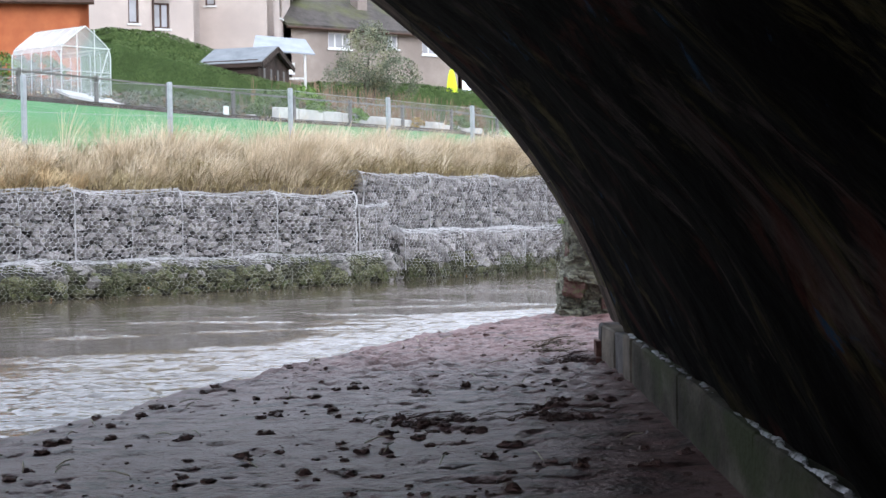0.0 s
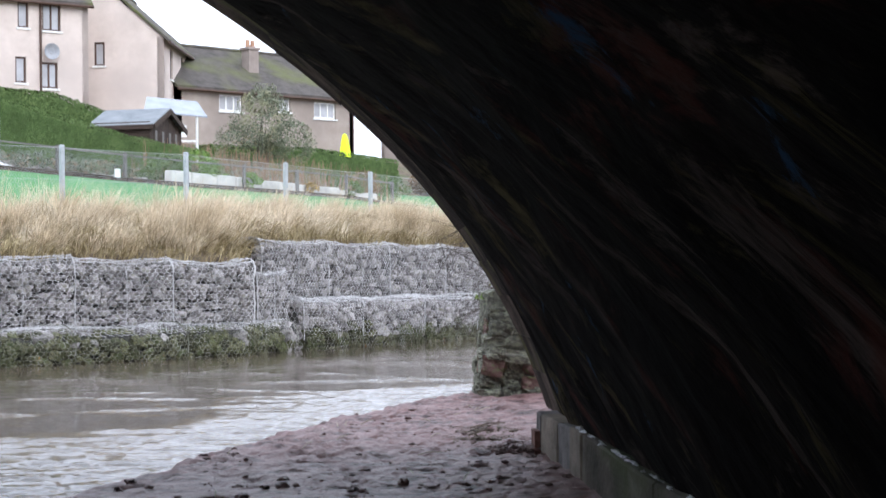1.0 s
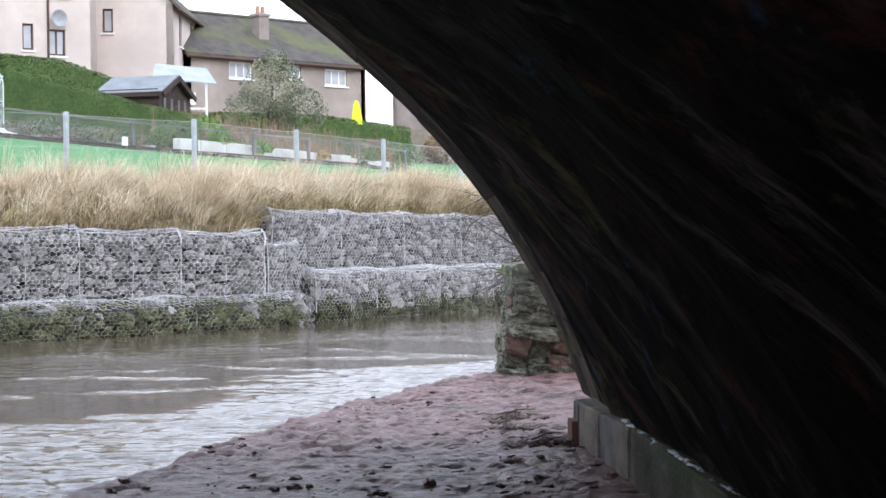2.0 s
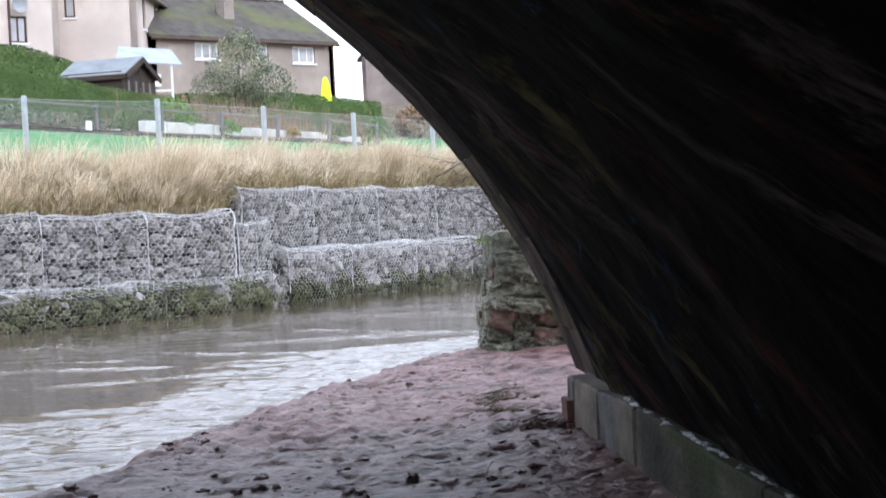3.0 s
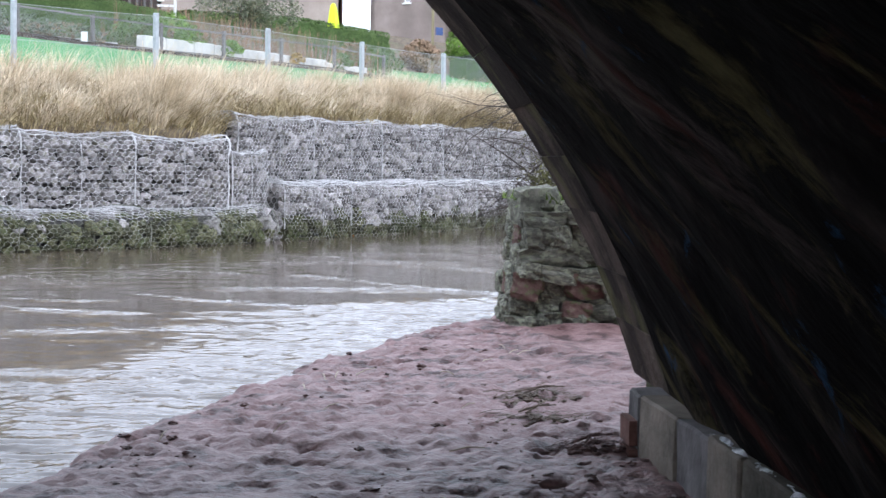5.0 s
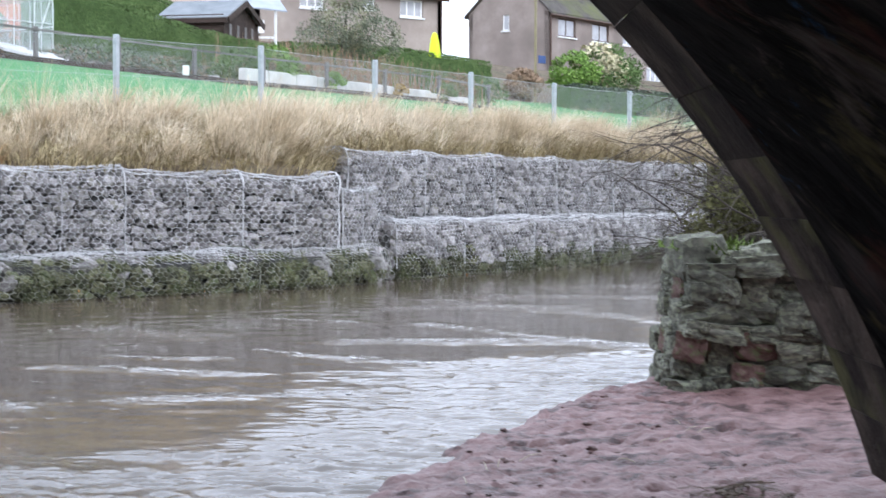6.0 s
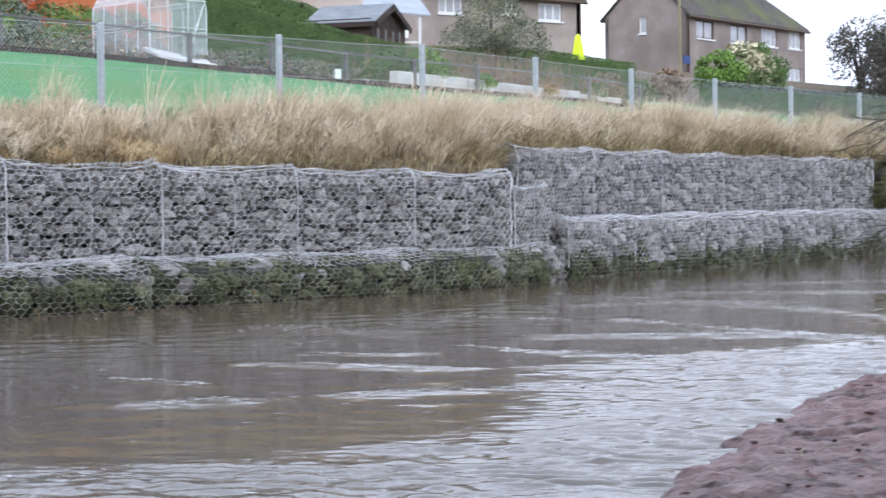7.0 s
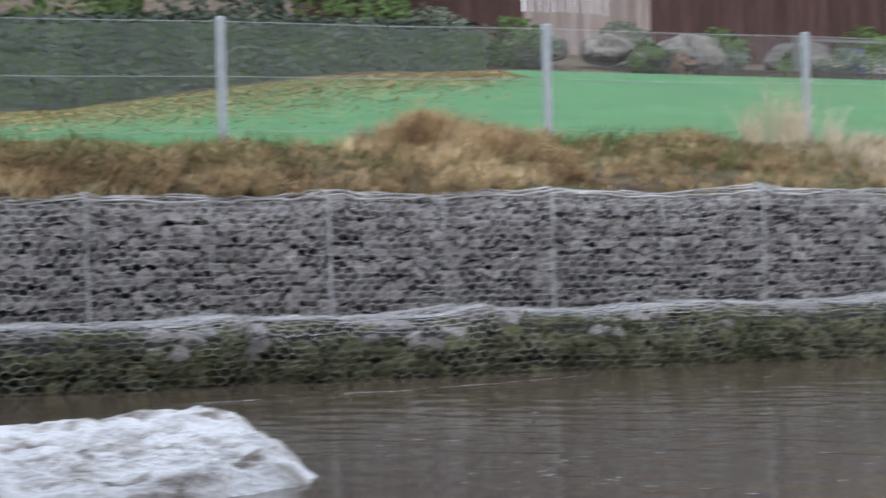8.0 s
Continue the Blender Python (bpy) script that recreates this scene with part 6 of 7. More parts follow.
    for k in range(26):
        p, q = rng.uniform(5.8, 11.2), rng.uniform(7.25, 8.6)
        r = rng.uniform(0.05, 0.13)
        ob = new("garden_stone", ROUGH_STONES[k % 4])
        ob.matrix_basis = FENCE @ Matrix.Translation((p, q, ground_z(p, q) + r * 0.35)) @ Matrix.Rotation(rng.uniform(0, 6.28), 4, "Z") @ Matrix.Diagonal((r * rng.uniform(1.2, 2.4), r * 1.2, r, 1))
        tagged(ob, "pale grey loose stone lying in the garden bed", "stone", group="bed stones")
    # rockery
    for i, (p, q, r, zz) in enumerate(((-2.5, 8.1, 0.62, 0.2), (-0.1, 8.6, 0.55, 0.2), (-3.6, 8.7, 0.4, 0.3), (-4.6, 9.2, 0.5, 0.3), (6.3, 7.9, 0.2, 0.08), (6.9, 7.7, 0.16, 0.06), (7.4, 7.8, 0.14, 0.06), (5.9, 8.3, 0.25, 0.1), (-5.6, 9.4, 0.45, 0.2))):
        b = bmesh.new()
        bmesh.ops.create_icosphere(b, subdivisions=3, radius=r)
        for vt in b.verts:
            vt.co *= 1 + 0.28 * noise.noise(vt.co * (1.6 / r) + Vector((i * 5, 0, 0)))
            vt.co.z *= 0.62
        me = bpy.data.meshes.new("boulder")
        b.to_mesh(me)
        b.free()
        me.materials.append(M_ROCK)
        ob = new("boulder", me)
        ob.location = fp(p, q, ground_z(p, q) + zz)
        tagged(ob, "rounded grey-brown rockery boulder among plants", "boulder", group="rockery")
    for i, (p, q, r, mat) in enumerate(((-3.0, 9.2, 0.5, M_LEAF), (-1.3, 9.0, 0.45, M_HEDGE), (-5.2, 8.6, 0.5, M_HEDGE), (1.9, 8.9, 0.45, M_LIME), (-6.6, 8.5, 0.6, M_LEAF), (4.6, 9.8, 0.6, M_LIME), (-1.9, 7.75, 0.26, M_LEAF), (-3.3, 8.0, 0.3, M_HEDGE), (0.5, 8.1, 0.3, M_LEAF), (-4.9, 8.5, 0.36, M_LEAF), (-0.7, 7.9, 0.25, M_HEDGE), (-2.9, 7.6, 0.2, M_CANE))):
        bush("shrub", "low leafy shrub in the rockery", fp(p, q, ground_z(p, q)), [((0, 0, r * 0.7), (r, r, r * 0.8))], 1500, 0.035, mat, 80 + i, r, 0.012)
    # stained timber building and slatted screen behind the rockery
    sh = thing("timber_garage", "long dark red-brown stained timber building", "garage", at=fp_turn(-6.0, 15.2, -14))
    for x0, x1 in ((0, 4.0), (6.4, 11.2)):
        part("core", add_box(([], []), (x0 + 0.02, 0.03, 3.4), (x1 - 0.02, 2.4, 6.6)), M_REDWOOD, sh)
        n = int((x1 - x0) / 0.2)
        for k in range(n):
            a = x0 + k * (x1 - x0) / n
            part("board", add_box(([], []), (a + 0.005, 0, 3.6), (a + (x1 - x0) / n - 0.005, 0.03, 6.65)), M_REDWOOD, sh)
        part("roof", add_box(([], []), (x0 - 0.1, -0.15, 6.6), (x1 + 0.1, 2.5, 6.7)), M_FELT, sh)
    sc = thing("slatted_screen", "weathered pale slatted timber screen", "fence", at=fp_turn(-2.1, 14.2, -14))
    for k in range(17):
        part("slat", add_box(([], []), (k * 0.142, 0, 4.2), (k * 0.142 + 0.125, 0.025, 6.9)), M_PALEWOOD, sc)
    for z in (4.6, 6.5):
        part("rail", add_box(([], []), (0, 0.026, z), (2.4, 0.07, z + 0.08)), M_PALEWOOD, sc)
    bb = thing("barrel", "blue plastic water butt", "barrel", at=FENCE @ Matrix.Translation((0.75, 8.3, ground_z(0.75, 8.3))))
    part("body", add_tube(([], []), [(0, 0, 0), (0, 0, 0.22), (0, 0, 0.44)], [0.17, 0.2, 0.17], 14), M_BLUE, bb)
    tub = thing("plant_tub", "white round plant tub", "tub", at=FENCE @ Matrix.Translation((1.1, 7.9, ground_z(1.1, 7.9) - 0.02)))
    part("body", add_tube(([], []), [(0, 0, 0), (0, 0, 0.2)], [0.14, 0.2], 14), M_WHITE, tub)
    # dark ivy hedge and trees closing the lawn on the far side
    hedge("ivy_hedge", "dark ivy-covered hedge above the leaf litter", ((-19.0, 6.6), (-7.3, 10.6)), (3.95, 4.05, 4.25, 4.3), 1.2, 2.4, 24000, 0.04, M_IVY, 9)
    tree(fp(-5.6, 13.5, 4.2), 3.6, 41)
    tree(fp(-13.0, 13.0, 4.0), 4.2, 42)
    v, f = [], []
    for k in range(17000):
        p = rng.uniform(-15.5, -6.3)
        q = 7.0 - abs(rng.gauss(0, 1)) * lerp_table(p, [(-15, 2.4), (-9, 1.5), (-6.3, 0.4)])
        if q < 1.5:
            continue
        P = fp(p, q, ground_z(p, q) + 0.045)
        s = rng.uniform(0.011, 0.026)
        a = rng.uniform(0, 6.28)
        d1, d2 = Vector((math.cos(a), math.sin(a), rng.uniform(-0.3, 0.9))), Vector((-math.sin(a), math.cos(a), rng.uniform(-0.3, 0.9)))
        add_poly((v, f), (P - d1 * s, P + d2 * s * 0.6, P + d1 * s, P - d2 * s * 0.6))
    thing("fallen_leaves", "orange-brown fallen leaves on the lawn edge", "leaves", m=(v, f), material=M_DEADLEAF, kind="stuff")
    for i, (x, y) in enumerate(((-15.5, 10.5), (-13.2, 11.2), (-11.0, 12.0), (-8.8, 13.2))):
        bush("laurel", "dark green leafy laurel behind the ivy hedge", (x, y, 3.6), [((0, 0, 1.1), (1.3, 0.9, 0.9))], 2600, 0.06, M_HEDGE if i % 2 else M_IVY, 500 + i, 1.2, 0.03)
    bush("acer", "small tree with orange-red autumn leaves", (3.4, 18.7, 3.9), [((0, 0, 1.6), (0.7, 0.6, 0.5)), ((0.4, 0, 1.2), (0.5, 0.5, 0.4))], 1800, 0.05, M_REDLEAF, 520, 1.7, 0.04, "tree")
    bush("shrub", "yellow-green leafy shrub by the timber building", (2.6, 17.2, 3.9), [((0, 0, 0.8), (0.7, 0.5, 0.5))], 1500, 0.045, M_LIME, 521, 0.9, 0.02)
    for i, (x, y) in enumerate(((1.2, 15.2), (2.2, 15.6), (3.2, 15.9), (4.2, 16.0), (5.1, 16.3))):
        bush("shrub", "leafy garden shrub in front of the orange outbuilding", (x, y, 4.05), [((0, 0, 0.4), (0.6, 0.5, 0.5))], 1500, 0.04, M_LEAF if i % 2 else M_HEDGE, 530 + i, 0.6, 0.015)
    for i, (x, y, r) in enumerate(((50.5, 34.0, 1.7), (53.0, 35.0, 1.9), (56.0, 35.0, 2.0), (48.2, 32.6, 1.3))):
        bush("shrub", "dark wintry thicket at the foot of the trees", (x, y, 4.3), [((0, 0, r * 0.6), (r, r, r * 0.9))], 3600, 0.06, M_DARKTREE, 540 + i, r, 0.03)
    # dark trees beyond the brown house
    tree(Vector((52.0, 36.5, 4.5)), 4.6, 43, M_DARKTREE)
    tree(Vector((55.0, 37.0, 4.5)), 4.2, 44, M_DARKTREE)
    tree(Vector((50.0, 32.0, 4.0)), 3.6, 45, M_DARKTREE)
    tree(Vector((47.5, 31.5, 4.0)), 3.6, 46, M_DARKTREE)
    tree(Vector((53.0, 33.5, 4.0)), 5.2, 47, M_DARKTREE)
    tree(Vector((57.0, 33.5, 4.0)), 5.6, 48, M_DARKTREE)


def fp_turn(p, q, degrees):
    P = fp(p, q, 0)
    return Matrix.Translation(P) @ Matrix.Rotation(FA + radians(degrees), 4, "Z")


M_DARKTREE = material("dark_foliage", [(0.3, (0.05, 0.05, 0.04)), (0.7, (0.14, 0.128, 0.105))], 1.5, bump=0, island=True)


def tree(at, h, seed, mat=None):
    rng = random.Random(seed)
    t = thing("tree", "broad dark-leaved garden tree" if mat is None else "dark bare-looking tree beyond the lawn", "tree", at=Matrix.Translation(at))
    trunk = ([], [])
    add_tube(trunk, [(0, 0, -0.4), (0.05, 0, h * 0.3), (0, 0.05, h * 0.6)], [0.16, 0.12, 0.07], 8)
    lobes = []
    for k in range(9):
        a, r = rng.uniform(0, 6.28), h * rng.uniform(0.15, 0.32)
        tip = Vector((math.cos(a) * r, math.sin(a) * r, h * rng.uniform(0.5, 0.95)))
        add_tube(trunk, [(0, 0, h * rng.uniform(0.25, 0.5)), tip * 0.6 + Vector((0, 0, h * 0.22)), tip], [0.06, 0.04, 0.015], 5)
        lobes.append((tuple(tip), (h * rng.uniform(0.12, 0.2),) * 2 + (h * rng.uniform(0.1, 0.17),)))
    part("trunk", trunk, M_BARK, t)
    part("crown", leaf_cloud(rng, lobes, 4200, 0.06), mat or M_HEDGE, t)


build_shed()
build_greenhouse()
build_garden()

# ---- rubble pier on the mud ----
def build_pier():
    pier = thing("stone_pier", "crumbling mossy rubble stone pier on the mud", "pier", at=BRIDGE)
    rng = random.Random(17)
    shapes = [rough_block(k) for k in range(8)]
    for k, me in enumerate(shapes):
        me.materials.append((M_RUBBLE, M_RUBBLE, M_RUBBLE, M_REDSTONE)[k % 4])
    D0, D1, S1, TOP = 10.3, 11.2, 4.4, 0.76
    lean = lambda z: 1.0 + 0.13 * max(z, 0) / 0.85
    core = ([], [])
    v = []
    for z in (-0.3, TOP - 0.06):
        v += [(lean(z) + 0.04, D0 + 0.03 + 0.05 * z, z), (S1, D0 + 0.03 + 0.05 * z, z), (S1, D1 - 0.05, z), (lean(z) + 0.04, D1 - 0.05, z)]
    part("core", (v, [(0, 3, 2, 1), (4, 5, 6, 7), (0, 1, 5, 4), (1, 2, 6, 5), (2, 3, 7, 6), (3, 0, 4, 7)]), M_MORTAR, pier)
    z = -0.12
    while z < TOP:
        h = min(rng.uniform(0.08, 0.17), TOP + 0.05 - z)
        s = lean(z)
        while s < S1:
            w = rng.uniform(0.1, 0.27)
            m = Matrix.Translation((s + w / 2, D0 + 0.09 + rng.uniform(-0.03, 0.05), z + h / 2 + rng.uniform(-0.03, 0.03))) @ Matrix.Rotation(rng.uniform(-0.22, 0.22), 4, "Y") @ Matrix.Rotation(rng.uniform(-0.25, 0.25), 4, "Z") \
                @ Matrix.Diagonal((w * 1.18, 0.26, h * 1.22, 1))
            part("stone", shapes[rng.randrange(8)], None, pier, at=m)
            s += w
        d = D0 + 0.15
        while d < D1:
            w = rng.uniform(0.18, 0.36)
            m = Matrix.Translation((lean(z) + 0.09 + rng.uniform(-0.02, 0.02), d + w / 2, z + h / 2)) @ Matrix.Rotation(rng.uniform(-0.1, 0.1), 4, "X") @ Matrix.Diagonal((0.24, w * 1.04, h * 1.08, 1))
            part("stone", shapes[rng.randrange(8)], None, pier, at=m)
            d += w
        z += h
    s = 1.05
    while s < S1:
        w = rng.uniform(0.16, 0.32)
        m = Matrix.Translation((s + w / 2, D0 + 0.3 + rng.uniform(-0.06, 0.08), TOP + 0.01 + rng.uniform(-0.06, 0.07))) @ Matrix.Rotation(rng.uniform(-0.3, 0.3), 4, "Z") @ Matrix.Rotation(rng.uniform(-0.2, 0.2), 4, "Y") @ Matrix.Diagonal((w * 1.1, 0.62, rng.uniform(0.14, 0.24), 1))
        part("cap_stone", shapes[rng.randrange(3)], None, pier, at=m)
        s += w
    v, f = [], []
    for _ in range(5200):
        s, d = rng.uniform(1.0, S1), rng.uniform(D0 - 0.06, D1)
        g = noise.noise(Vector((s * 3, d * 3, 0)))
        if g < -0.05:
            continue
        p = Vector((s, d, TOP + 0.07 + 0.06 * g - 0.6 * max(0.0, D0 + 0.03 - d)))
        t = rng.uniform(0, 6.28)
        a = Vector((math.cos(t), math.sin(t), rng.uniform(0.1, 1.3))) * rng.uniform(0.02, 0.06)
        b = Vector((-math.sin(t), math.cos(t), 0)) * 0.008
        add_poly((v, f), (p - b, p + b, p + a))
    part("moss", (v, f), M_MOSS, pier, "green moss and grass on the top")


M_REDSTONE = material("red_rubble", [(0.3, (0.1, 0.05, 0.045)), (0.5, (0.17, 0.1, 0.085)), (0.7, (0.25, 0.18, 0.15))], 6, bump=0.8, per_object=0.3, stain=(0.15, 0.16, 0.08), stain_scale=4, stain_at=(0.52, 0.64))
M_MOSS = material("moss", [(0.3, (0.06, 0.1, 0.015)), (0.7, (0.17, 0.23, 0.05))], 3, bump=0, island=True)


# ---- bank of scrub beyond the pier ----
def branch(m, rng, a, direction, length, radius, depth):
    pts, rad = [Vector(a)], [radius]
    d = Vector(direction).normalized()
    n = 7
    for k in range(n):
        d = (d + Vector((rng.gauss(0, 0.27), rng.gauss(0, 0.27), rng.gauss(0, 0.24) - 0.03 * k))).normalized()
        pts.append(pts[-1] + d * (length / n))
        rad.append(radius * (1 - 0.85 * (k + 1) / n))
    add_tube(m, pts, rad, 4, False)
    if depth:
        for k in range(2, n):
            for _ in range(rng.choice((1, 1, 2))):
                side = (d + Vector((rng.gauss(0, 0.8), rng.gauss(0, 0.8), rng.gauss(0.15, 0.6)))).normalized()
                branch(m, rng, pts[k], side, length * rng.uniform(0.25, 0.5), rad[k] * 0.6, depth - 1)


def build_scrub():
    bank = grid_mesh(40, 30, lambda i, j: br(1.45 + 0.35 * i, 11.0 + 0.45 * j, -0.25 + 1.3 * (1 - math.exp(-max(0, (0.35 * i - 0.20 * max(0, 0.45 * j - 1.5))) / 1.2)) + 0.08 * fbm(i * 0.3, j * 0.4)))
    thing("scrub_bank", "rough earth bank covered in scrub beyond the pier", "bank", m=bank, material=M_SOIL, kind="structure", smooth=True)
    for k, (s, d, z, aim, ln) in enumerate(((1.75, 11.9, 1.0, (-0.95, 0.05, 0.75), 0.9), (1.75, 12.1, 1.05, (-0.8, 0.1, 1.0), 1.1), (1.7, 11.8, 1.05, (-1.0, -0.05, 0.4), 0.75), (1.75, 12.6, 1.0, (-0.6, 0.1, 1.0), 1.4),
                                           (1.75, 12.4, 0.95, (-1.0, 0.2, 0.6), 0.9), (1.8, 11.9, 1.0, (-0.5, -0.1, 0.95), 1.5), (1.9, 12.8, 0.9, (-0.9, -0.1, 0.7), 1.4), (1.6, 11.6, 0.85, (-1.0, 0.0, 0.15), 0.45), (2.0, 12.0, 1.1, (-0.6, 0.0, 1.0), 1.6), (1.9, 12.4, 1.2, (-0.35, 0.1, 1.0), 1.6), (2.1, 12.2, 1.0, (-0.9, 0.0, 0.6), 1.5), (1.95, 11.9, 1.6, (-1.0, 0.0, 0.12), 1.2), (1.95, 12.2, 1.85, (-1.0, 0.0, 0.3), 1.2),
                                           (2.1, 12.1, 1.35, (-1.0, 0.0, 0.1), 1.6), (2.15, 11.7, 1.5, (-1.0, 0.05, 0.5), 1.5), (2.0, 11.6, 1.2, (-1.0, 0.0, -0.05), 1.5), (2.2, 12.4, 1.7, (-0.8, 0.0, 0.6), 1.5),
                                           (2.1, 11.9, 2.0, (-1.0, 0.0, -0.05), 1.6), (2.2, 12.3, 2.2, (-0.9, 0.0, 0.0), 1.7), (1.9, 12.6, 1.3, (-0.5, 0.0, 1.0), 1.3), (1.8, 11.5, 1.4, (-0.7, 0.0, 0.7), 1.2))):
        rng = random.Random(200 + k)
        t = thing("bare_shrub", "leafless thorny shrub with long arching twigs", "shrub", at=BRIDGE)
        m = ([], [])
        for q in range(3):
            branch(m, rng, (s + rng.uniform(-0.1, 0.1), d, z - 0.3), (aim[0] + rng.gauss(0, 0.15), aim[1] + rng.gauss(0, 0.15), aim[2] + rng.gauss(0, 0.12)), ln * rng.uniform(0.8, 1.1), 0.010, 2)
        part("branch_work", m, M_BARK, t)
        lv = leaf_cloud(rng, [((s - 0.12 * q, d + 0.1 * q, z - 0.15 + 0.16 * q), (0.36 - 0.05 * q, 0.4, 0.26)) for q in range(3)], 330, 0.013)
        part("leaves", lv, M_SCRUB, t, "sparse yellow-green leaves")
    for i, (ss, dd, zz, r) in enumerate(((1.5, 12.0, 0.95, 0.3), (1.75, 11.8, 1.1, 0.35), (2.0, 12.3, 1.3, 0.45), (1.6, 12.6, 0.8, 0.4), (2.3, 12.0, 1.5, 0.5))):
        P = br(ss, dd, zz - 0.25)
        bush("bramble", "yellow-green mossy bramble clump on the scrub bank", P, [((0, 0, 0.25), (r, r * 0.8, r * 0.6))], 1500, 0.018, M_SCRUB, 330 + i, r, 0.008)
    rng = random.Random(77)
    spots = []
    for _ in range(5200):
        s, d = rng.uniform(1.4, 5.5), rng.uniform(11.0, 17.0)
        P = br(s, d)
        i, j = (s - 1.45) / 0.35, (d - 11.0) / 0.45
        z = -0.25 + 1.3 * (1 - math.exp(-max(0, (0.35 * i - 0.20 * max(0, 0.45 * j - 1.5))) / 1.2))
        if z > 0.1:
            spots.append((P.x, P.y, z, rng.uniform(0.6, 1.3)))
    blades("scrub_grass", "rough yellow-green grass on the scrub bank", spots, M_GREENGRASS, rng, 0.3, 0.006, 0.9, (-0.3, -0.3))
    # overgrown end of the gabion wall
    for i, (x, y, z, r) in enumerate(((14.6, 4.75, 1.25, 0.55), (15.1, 4.8, 0.7, 0.6), (15.6, 4.9, 1.5, 0.7), (16.4, 5.0, 0.8, 0.8), (17.0, 5.2, 1.7, 0.8), (17.9, 5.4, 0.8, 1.0), (18.8, 5.6, 1.7, 1.0), (16.2, 4.6, 0.2, 0.55), (20.0, 6.2, 0.9, 1.1), (14.9, 5.0, 1.6, 0.42), (15.3, 5.15, 1.75, 0.5), (15.9, 6.2, 2.0, 0.7), (16.1, 5.3, 1.8, 0.55))):
        bush("bramble", "dark tangled brambles over the end of the wall", (x, y, z - 0.4), [((0, 0, r * 0.45), (r, r * 0.7, r * 0.75))], 3000, 0.03, M_DARKTREE if i % 2 else M_SCRUB, 300 + i, r, 0.015)


M_SCRUB = material("scrub_leaf", [(0.3, (0.07, 0.07, 0.025)), (0.7, (0.2, 0.19, 0.08))], 2, bump=0, island=True)


# ---- foam, painted sky glints, white water and drift on the river ----
def build_foam():
    rng = random.Random(8)
    v, f = [], []

    def patch(x, y, a, length, width, n):
        for _ in range(n):
            t, w = rng.gauss(0, 0.35), rng.gauss(0, 0.4)
            px, py = x + math.cos(a) * t * length - math.sin(a) * w * width, y + math.sin(a) * t * length + math.cos(a) * w * width
            la, lb = 0.006 + 0.034 * rng.random() ** 2, rng.uniform(0.004, 0.010)
            k = 7
            ring = []
            for i in range(k):
                g = 2 * math.pi * i / k
                r = rng.uniform(0.6, 1.2)
                ring.append((px + math.cos(a) * math.cos(g) * la * r - math.sin(a) * math.sin(g) * lb * r, py + math.sin(a) * math.cos(g) * la * r + math.cos(a) * math.sin(g) * lb * r, 0.011))
            add_poly((v, f), ring)
    flow = radians(-35)
    # foam along the riffles, its white also painting the sky caught on ripples
    for ax, ay, bx, by, h, k in RIFFLES:
        ln = math.hypot(bx - ax, by - ay)
        for _ in range(int(105 * ln * k)):
            t = rng.random()
            if noise.noise(Vector((ax + 3 * t * ln, ay, 7))) < -0.15:
                continue
            wob = 0.16 * noise.noise(Vector((t * ln * 1.3, ax, 2)))
            patch(ax + (bx - ax) * t + wob + rng.gauss(0, 0.6) * h, ay + (by - ay) * t + wob + rng.gauss(0, 0.6) * h, math.atan2(by - ay, bx - ax), 0.05, 0.02, 1)
    # clusters of white specks that paint sparkle on the water
    for cx, cy, r, n in ((-4.6, -4.8, 0.5, 90), (-3.6, -5.4, 0.4, 60), (-2.6, -4.4, 0.45, 60), (0.6, -3.6, 0.7, 80), (-5.8, -6.6, 0.35, 40), (2.6, -2.6, 0.7, 70), (-7.4, -5.6, 0.4, 25), (-9.0, -6.4, 0.4, 20)):
        for _ in range(n):
            patch(cx + rng.gauss(0, r), cy + rng.gauss(0, r * 0.5), flow, 0.05, 0.03, 1)
    for _ in range(1000):
        x = rng.uniform(-12, 8)
        y = rng.uniform(-10.5, -1.4 + 0.18 * x)
        s = BRIDGE_I @ Vector((x, y, 0))
        if s.x > lerp_table(s.y, EDGE) - 0.2:
            continue
        patch(x, y, flow, 0.1, 0.05, 1)
    thing("foam_and_glints", "scattered flecks and streaks of white foam on the river", "foam", m=(v, f), material=M_FOAM_GLINT, kind="stuff")


def build_white_water():
    nx, ny = 230, 210

    def place(i, j):
        u, w = i / (nx - 1), j / (ny - 1)
        y = -9.35 + 4.1 * w
        front = -12.4 + 0.10 * fbm(y * 0.9, 2.0, 0.5) + 0.07 * fbm(y * 5, 1.0, 0.1, 4) - max(0, (-8.75 - y)) * 0.9 - max(0, (y + 5.75)) * 2.2
        x = front - 4.0 * u ** 1.25
        edge = min(1, u * 22) * min(1, (1 - w) * 9) * min(1, w * 12)
        boil = noise.turbulence(Vector((x * 2.2, y * 2.2, 3)), 5, True)
        lumps = abs(fbm(x * 3.1, y * 3.1, 9, 4))
        fine = 0.02 * fbm(x * 12, y * 12, 6, 4)
        fall = 0.05 * math.exp(-((u - 0.10) / 0.11) ** 2)
        z = -0.02 + edge * (0.025 + fall + 0.035 * boil + 0.07 * lumps + fine) * (1 - 0.35 * u)
        return (x, y, z)
    thing("white_water", "tumbling white water below a small weir", "white water", m=grid_mesh(nx, ny, place), material=M_WHITEWATER, kind="stuff", smooth=True)


def white_water_material():
    mt = material("white_water", [(0.37, (0.22, 0.185, 0.15)), (0.45, (0.62, 0.6, 0.58)), (0.55, (0.93, 0.94, 0.95))], 2.8, rough=0.55, bump=1.0, bump_scale=34, bump_dist=0.03, detail=11)
    return mt


M_WHITEWATER = white_water_material()


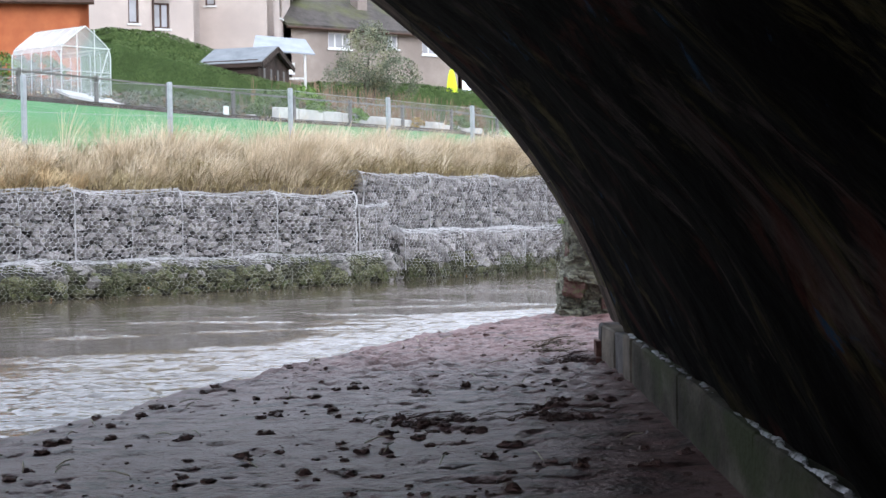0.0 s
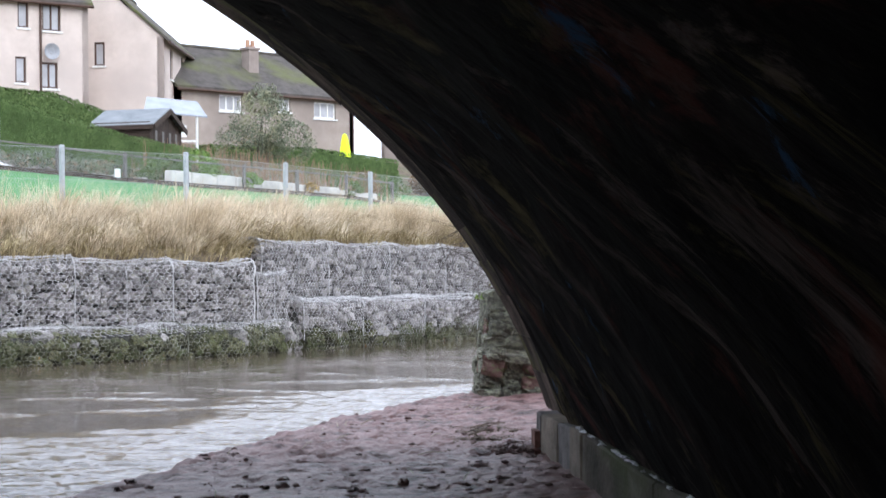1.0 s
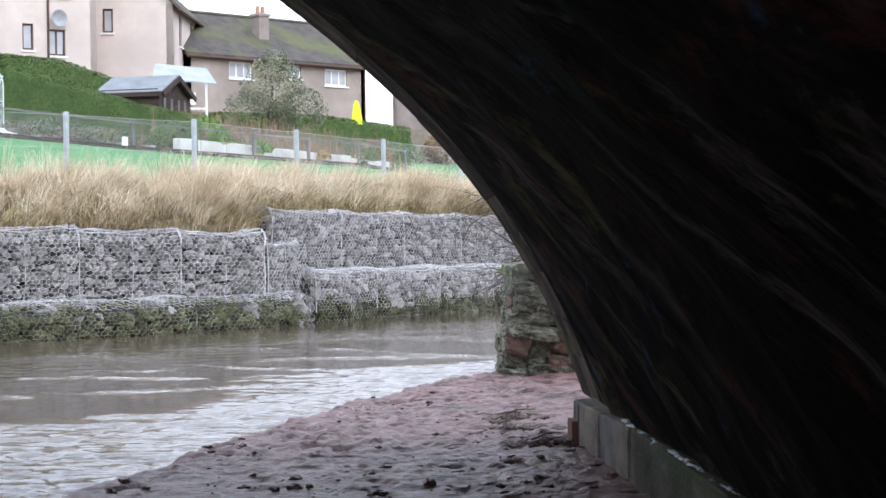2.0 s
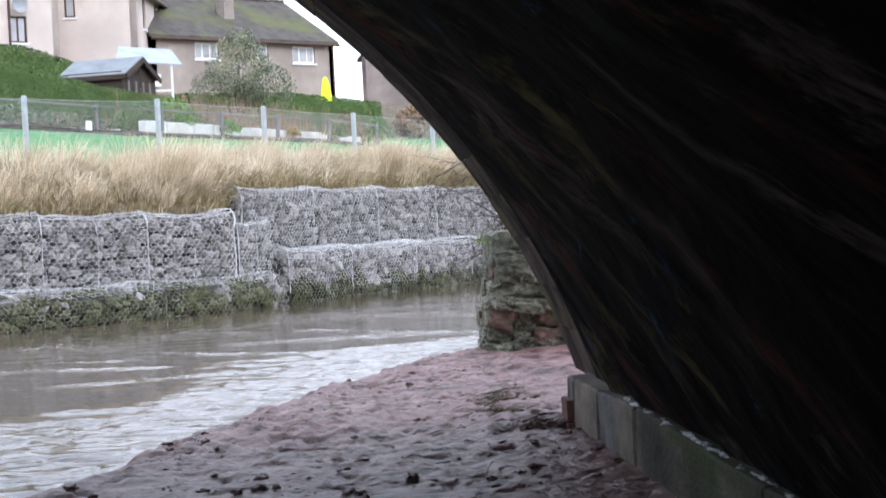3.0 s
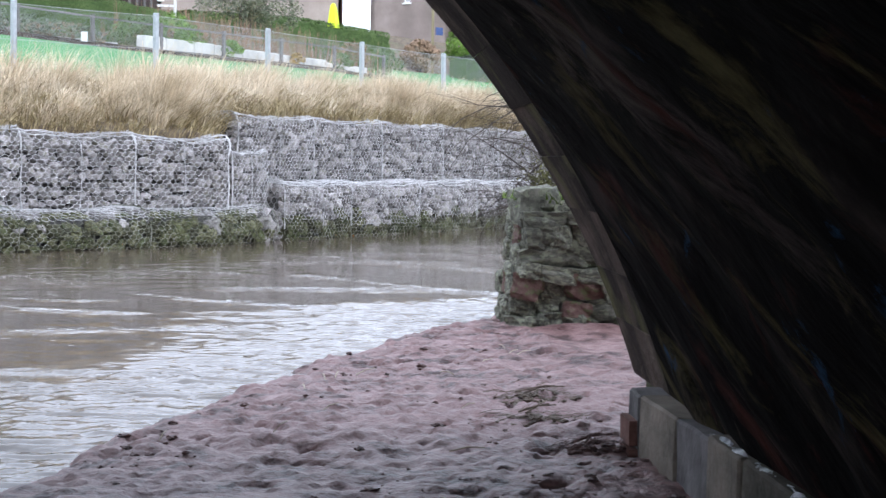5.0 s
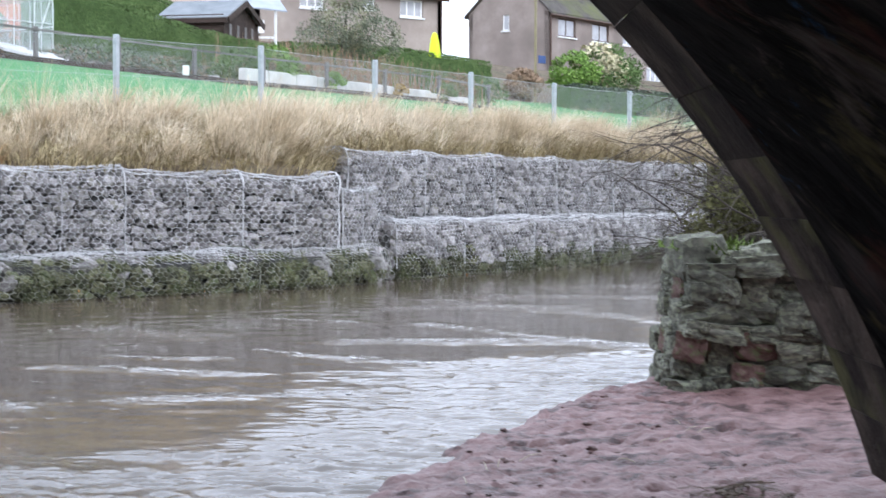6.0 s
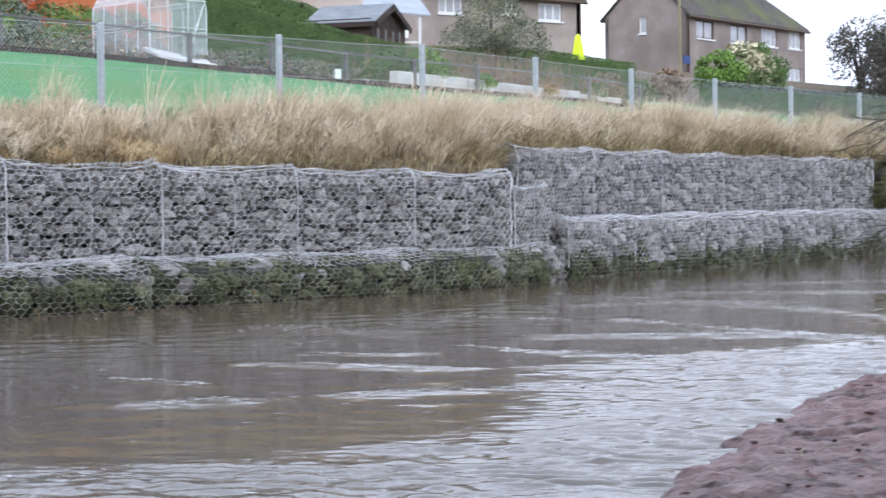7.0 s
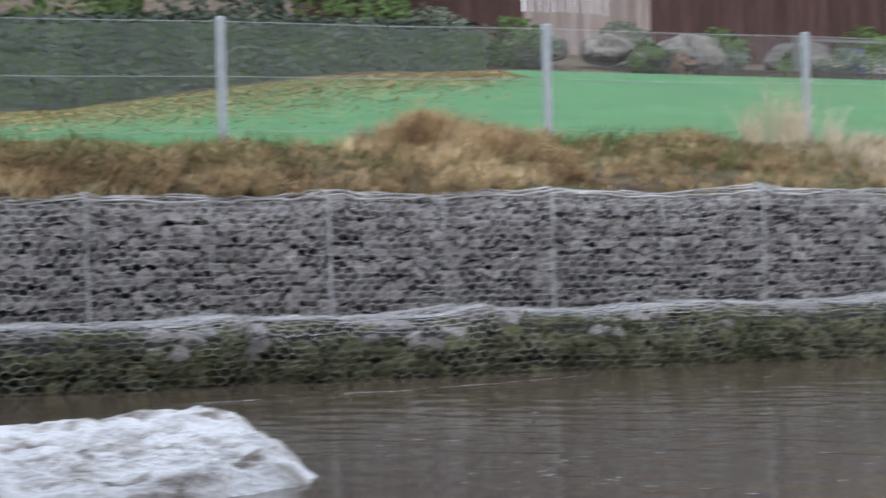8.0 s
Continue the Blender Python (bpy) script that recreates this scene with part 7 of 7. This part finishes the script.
# ---- litter on the mud ----
def build_litter():
    rng = random.Random(55)
    shapes = []
    for k in range(6):
        b = bmesh.new()
        bmesh.ops.create_icosphere(b, subdivisions=2, radius=1)
        for vt in b.verts:
            vt.co *= 1 + 0.75 * noise.noise(vt.co * 1.5 + Vector((k * 4, 0, 0))) + 0.3 * noise.noise(vt.co * 4 + Vector((0, k * 3, 0)))
            vt.co.z *= 0.6
        me = bpy.data.meshes.new("clod")
        b.to_mesh(me)
        b.free()
        shapes.append(me)
    v, f = [], []
    for _ in range(1700):
        d = rng.uniform(-3.0, 10.5) if rng.random() < 0.6 else rng.uniform(0, 6)
        e = lerp_table(d, EDGE)
        s = rng.uniform(e + 0.06, 1.0)
        if noise.noise(Vector((s * 2.2, d * 2.2, 4))) + rng.uniform(-0.3, 0.3) < (-0.05 if d < 4.5 else 0.12):
            continue
        r = 0.004 + (0.024 if d < 4.5 else 0.016) * rng.random() ** 3
        P = br(s, d, mud_z(s, d) + r * 0.2)
        me = shapes[rng.randrange(6)]
        rot = Matrix.Translation(P) @ Matrix.Rotation(rng.uniform(0, 6.28), 4, "Z") @ Matrix.Diagonal((r * rng.uniform(0.8, 1.5), r, r * rng.uniform(0.6, 1.1), 1))
        n = len(v)
        v.extend(tuple(rot @ q.co) for q in me.vertices)
        f.extend(tuple(n + i for i in p.vertices) for p in me.polygons)
    thing("mud_clods", "small dark clods and bits scattered on the mud", "clods", m=(v, f), material=M_CLOD, kind="stuff")
    # drifts of twigs and straw
    for k, (s, d, r) in enumerate(((0.15, 2.4, 0.24), (0.82, 6.8, 0.2), (0.63, 2.5, 0.26), (0.74, 6.1, 0.2), (0.85, 5.4, 0.14))):
        v, f = [], []
        for _ in range(60):
            a, rr = rng.uniform(0, 6.28), r * math.sqrt(rng.random())
            ss, dd = s + rr * math.cos(a), d + 0.6 * rr * math.sin(a)
            t = rng.gauss(0.3, 0.7)
            ln = rng.uniform(0.012, 0.055)
            z = mud_z(ss, dd) + rng.uniform(0.004, 0.03)
            A, B = br(ss - ln * math.cos(t), dd - ln * math.sin(t), z), br(ss + ln * math.cos(t), dd + ln * math.sin(t), z + rng.uniform(-0.01, 0.02))
            add_tube((v, f), [A, (A + B) / 2 + Vector((0, 0, 0.006)), B], [0.0017, 0.0014, 0.0007], 3, False)
        for _ in range(34):
            a, rr = rng.uniform(0, 6.28), r * rng.random()
            ss, dd = s + 0.8 * rr * math.cos(a), d + 0.6 * rr * math.sin(a)
            q = rng.uniform(0.006, 0.02)
            rot = Matrix.Translation(br(ss, dd, mud_z(ss, dd) + q * 0.3)) @ Matrix.Rotation(rng.uniform(0, 6.28), 4, "Z") @ Matrix.Diagonal((q * 1.5, q, q, 1))
            me = shapes[rng.randrange(6)]
            n = len(v)
            v.extend(tuple(rot @ w.co) for w in me.vertices)
            f.extend(tuple(n + i for i in p.vertices) for p in me.polygons)
        for _ in range(2):
            t, ln = rng.gauss(0.3, 0.6), rng.uniform(0.05, 0.12)
            z = mud_z(s, d) + 0.02
            A, B = br(s - ln * math.cos(t), d - ln * math.sin(t) * 0.5, z), br(s + ln * math.cos(t), d + ln * math.sin(t) * 0.5, z + 0.03)
            add_tube((v, f), [A, (A + B) / 2 + Vector((0, 0, 0.01)), B], [0.004, 0.0035, 0.002], 5)
        thing("twig_drift", "drift of dark wet twigs and straw on the mud", "twigs", m=(v, f), material=M_TWIG if k % 2 else M_CLOD, kind="stuff", group="drift")
    for k in range(34):
        d = rng.uniform(1.0, 9.0)
        s = rng.uniform(lerp_table(d, EDGE) + 0.25, 0.95)
        t, ln = rng.uniform(0, 3.14), rng.uniform(0.02, 0.06)
        z = mud_z(s, d) + 0.012
        A, B = br(s - ln * math.cos(t), d - ln * math.sin(t), z), br(s + ln * math.cos(t), d + ln * math.sin(t), z + rng.uniform(0, 0.03))
        thing("straw", "pale dry straw stalk lying on the mud", "straw", m=add_tube(([], []), [A, (A + B) / 2 + Vector((0, 0, 0.008)), B], [0.0026, 0.0028, 0.0014], 4), material=M_STRAW, group="loose straw")


M_CLOD = material("dark_clod", [(0.3, (0.07, 0.038, 0.032)), (0.7, (0.17, 0.1, 0.088))], 30, rough=0.5, bump=0.6, bump_scale=80)
M_TWIG = material("wet_twig", [(0.3, (0.09, 0.065, 0.048)), (0.7, (0.22, 0.175, 0.13))], 20, rough=0.6, bump=0.3)
M_STRAW = material("pale_straw", [(0.3, (0.4, 0.34, 0.25)), (0.7, (0.6, 0.54, 0.42))], 20, rough=0.6, bump=0.2)

build_pier()
build_scrub()
build_foam()
build_white_water()
build_litter()
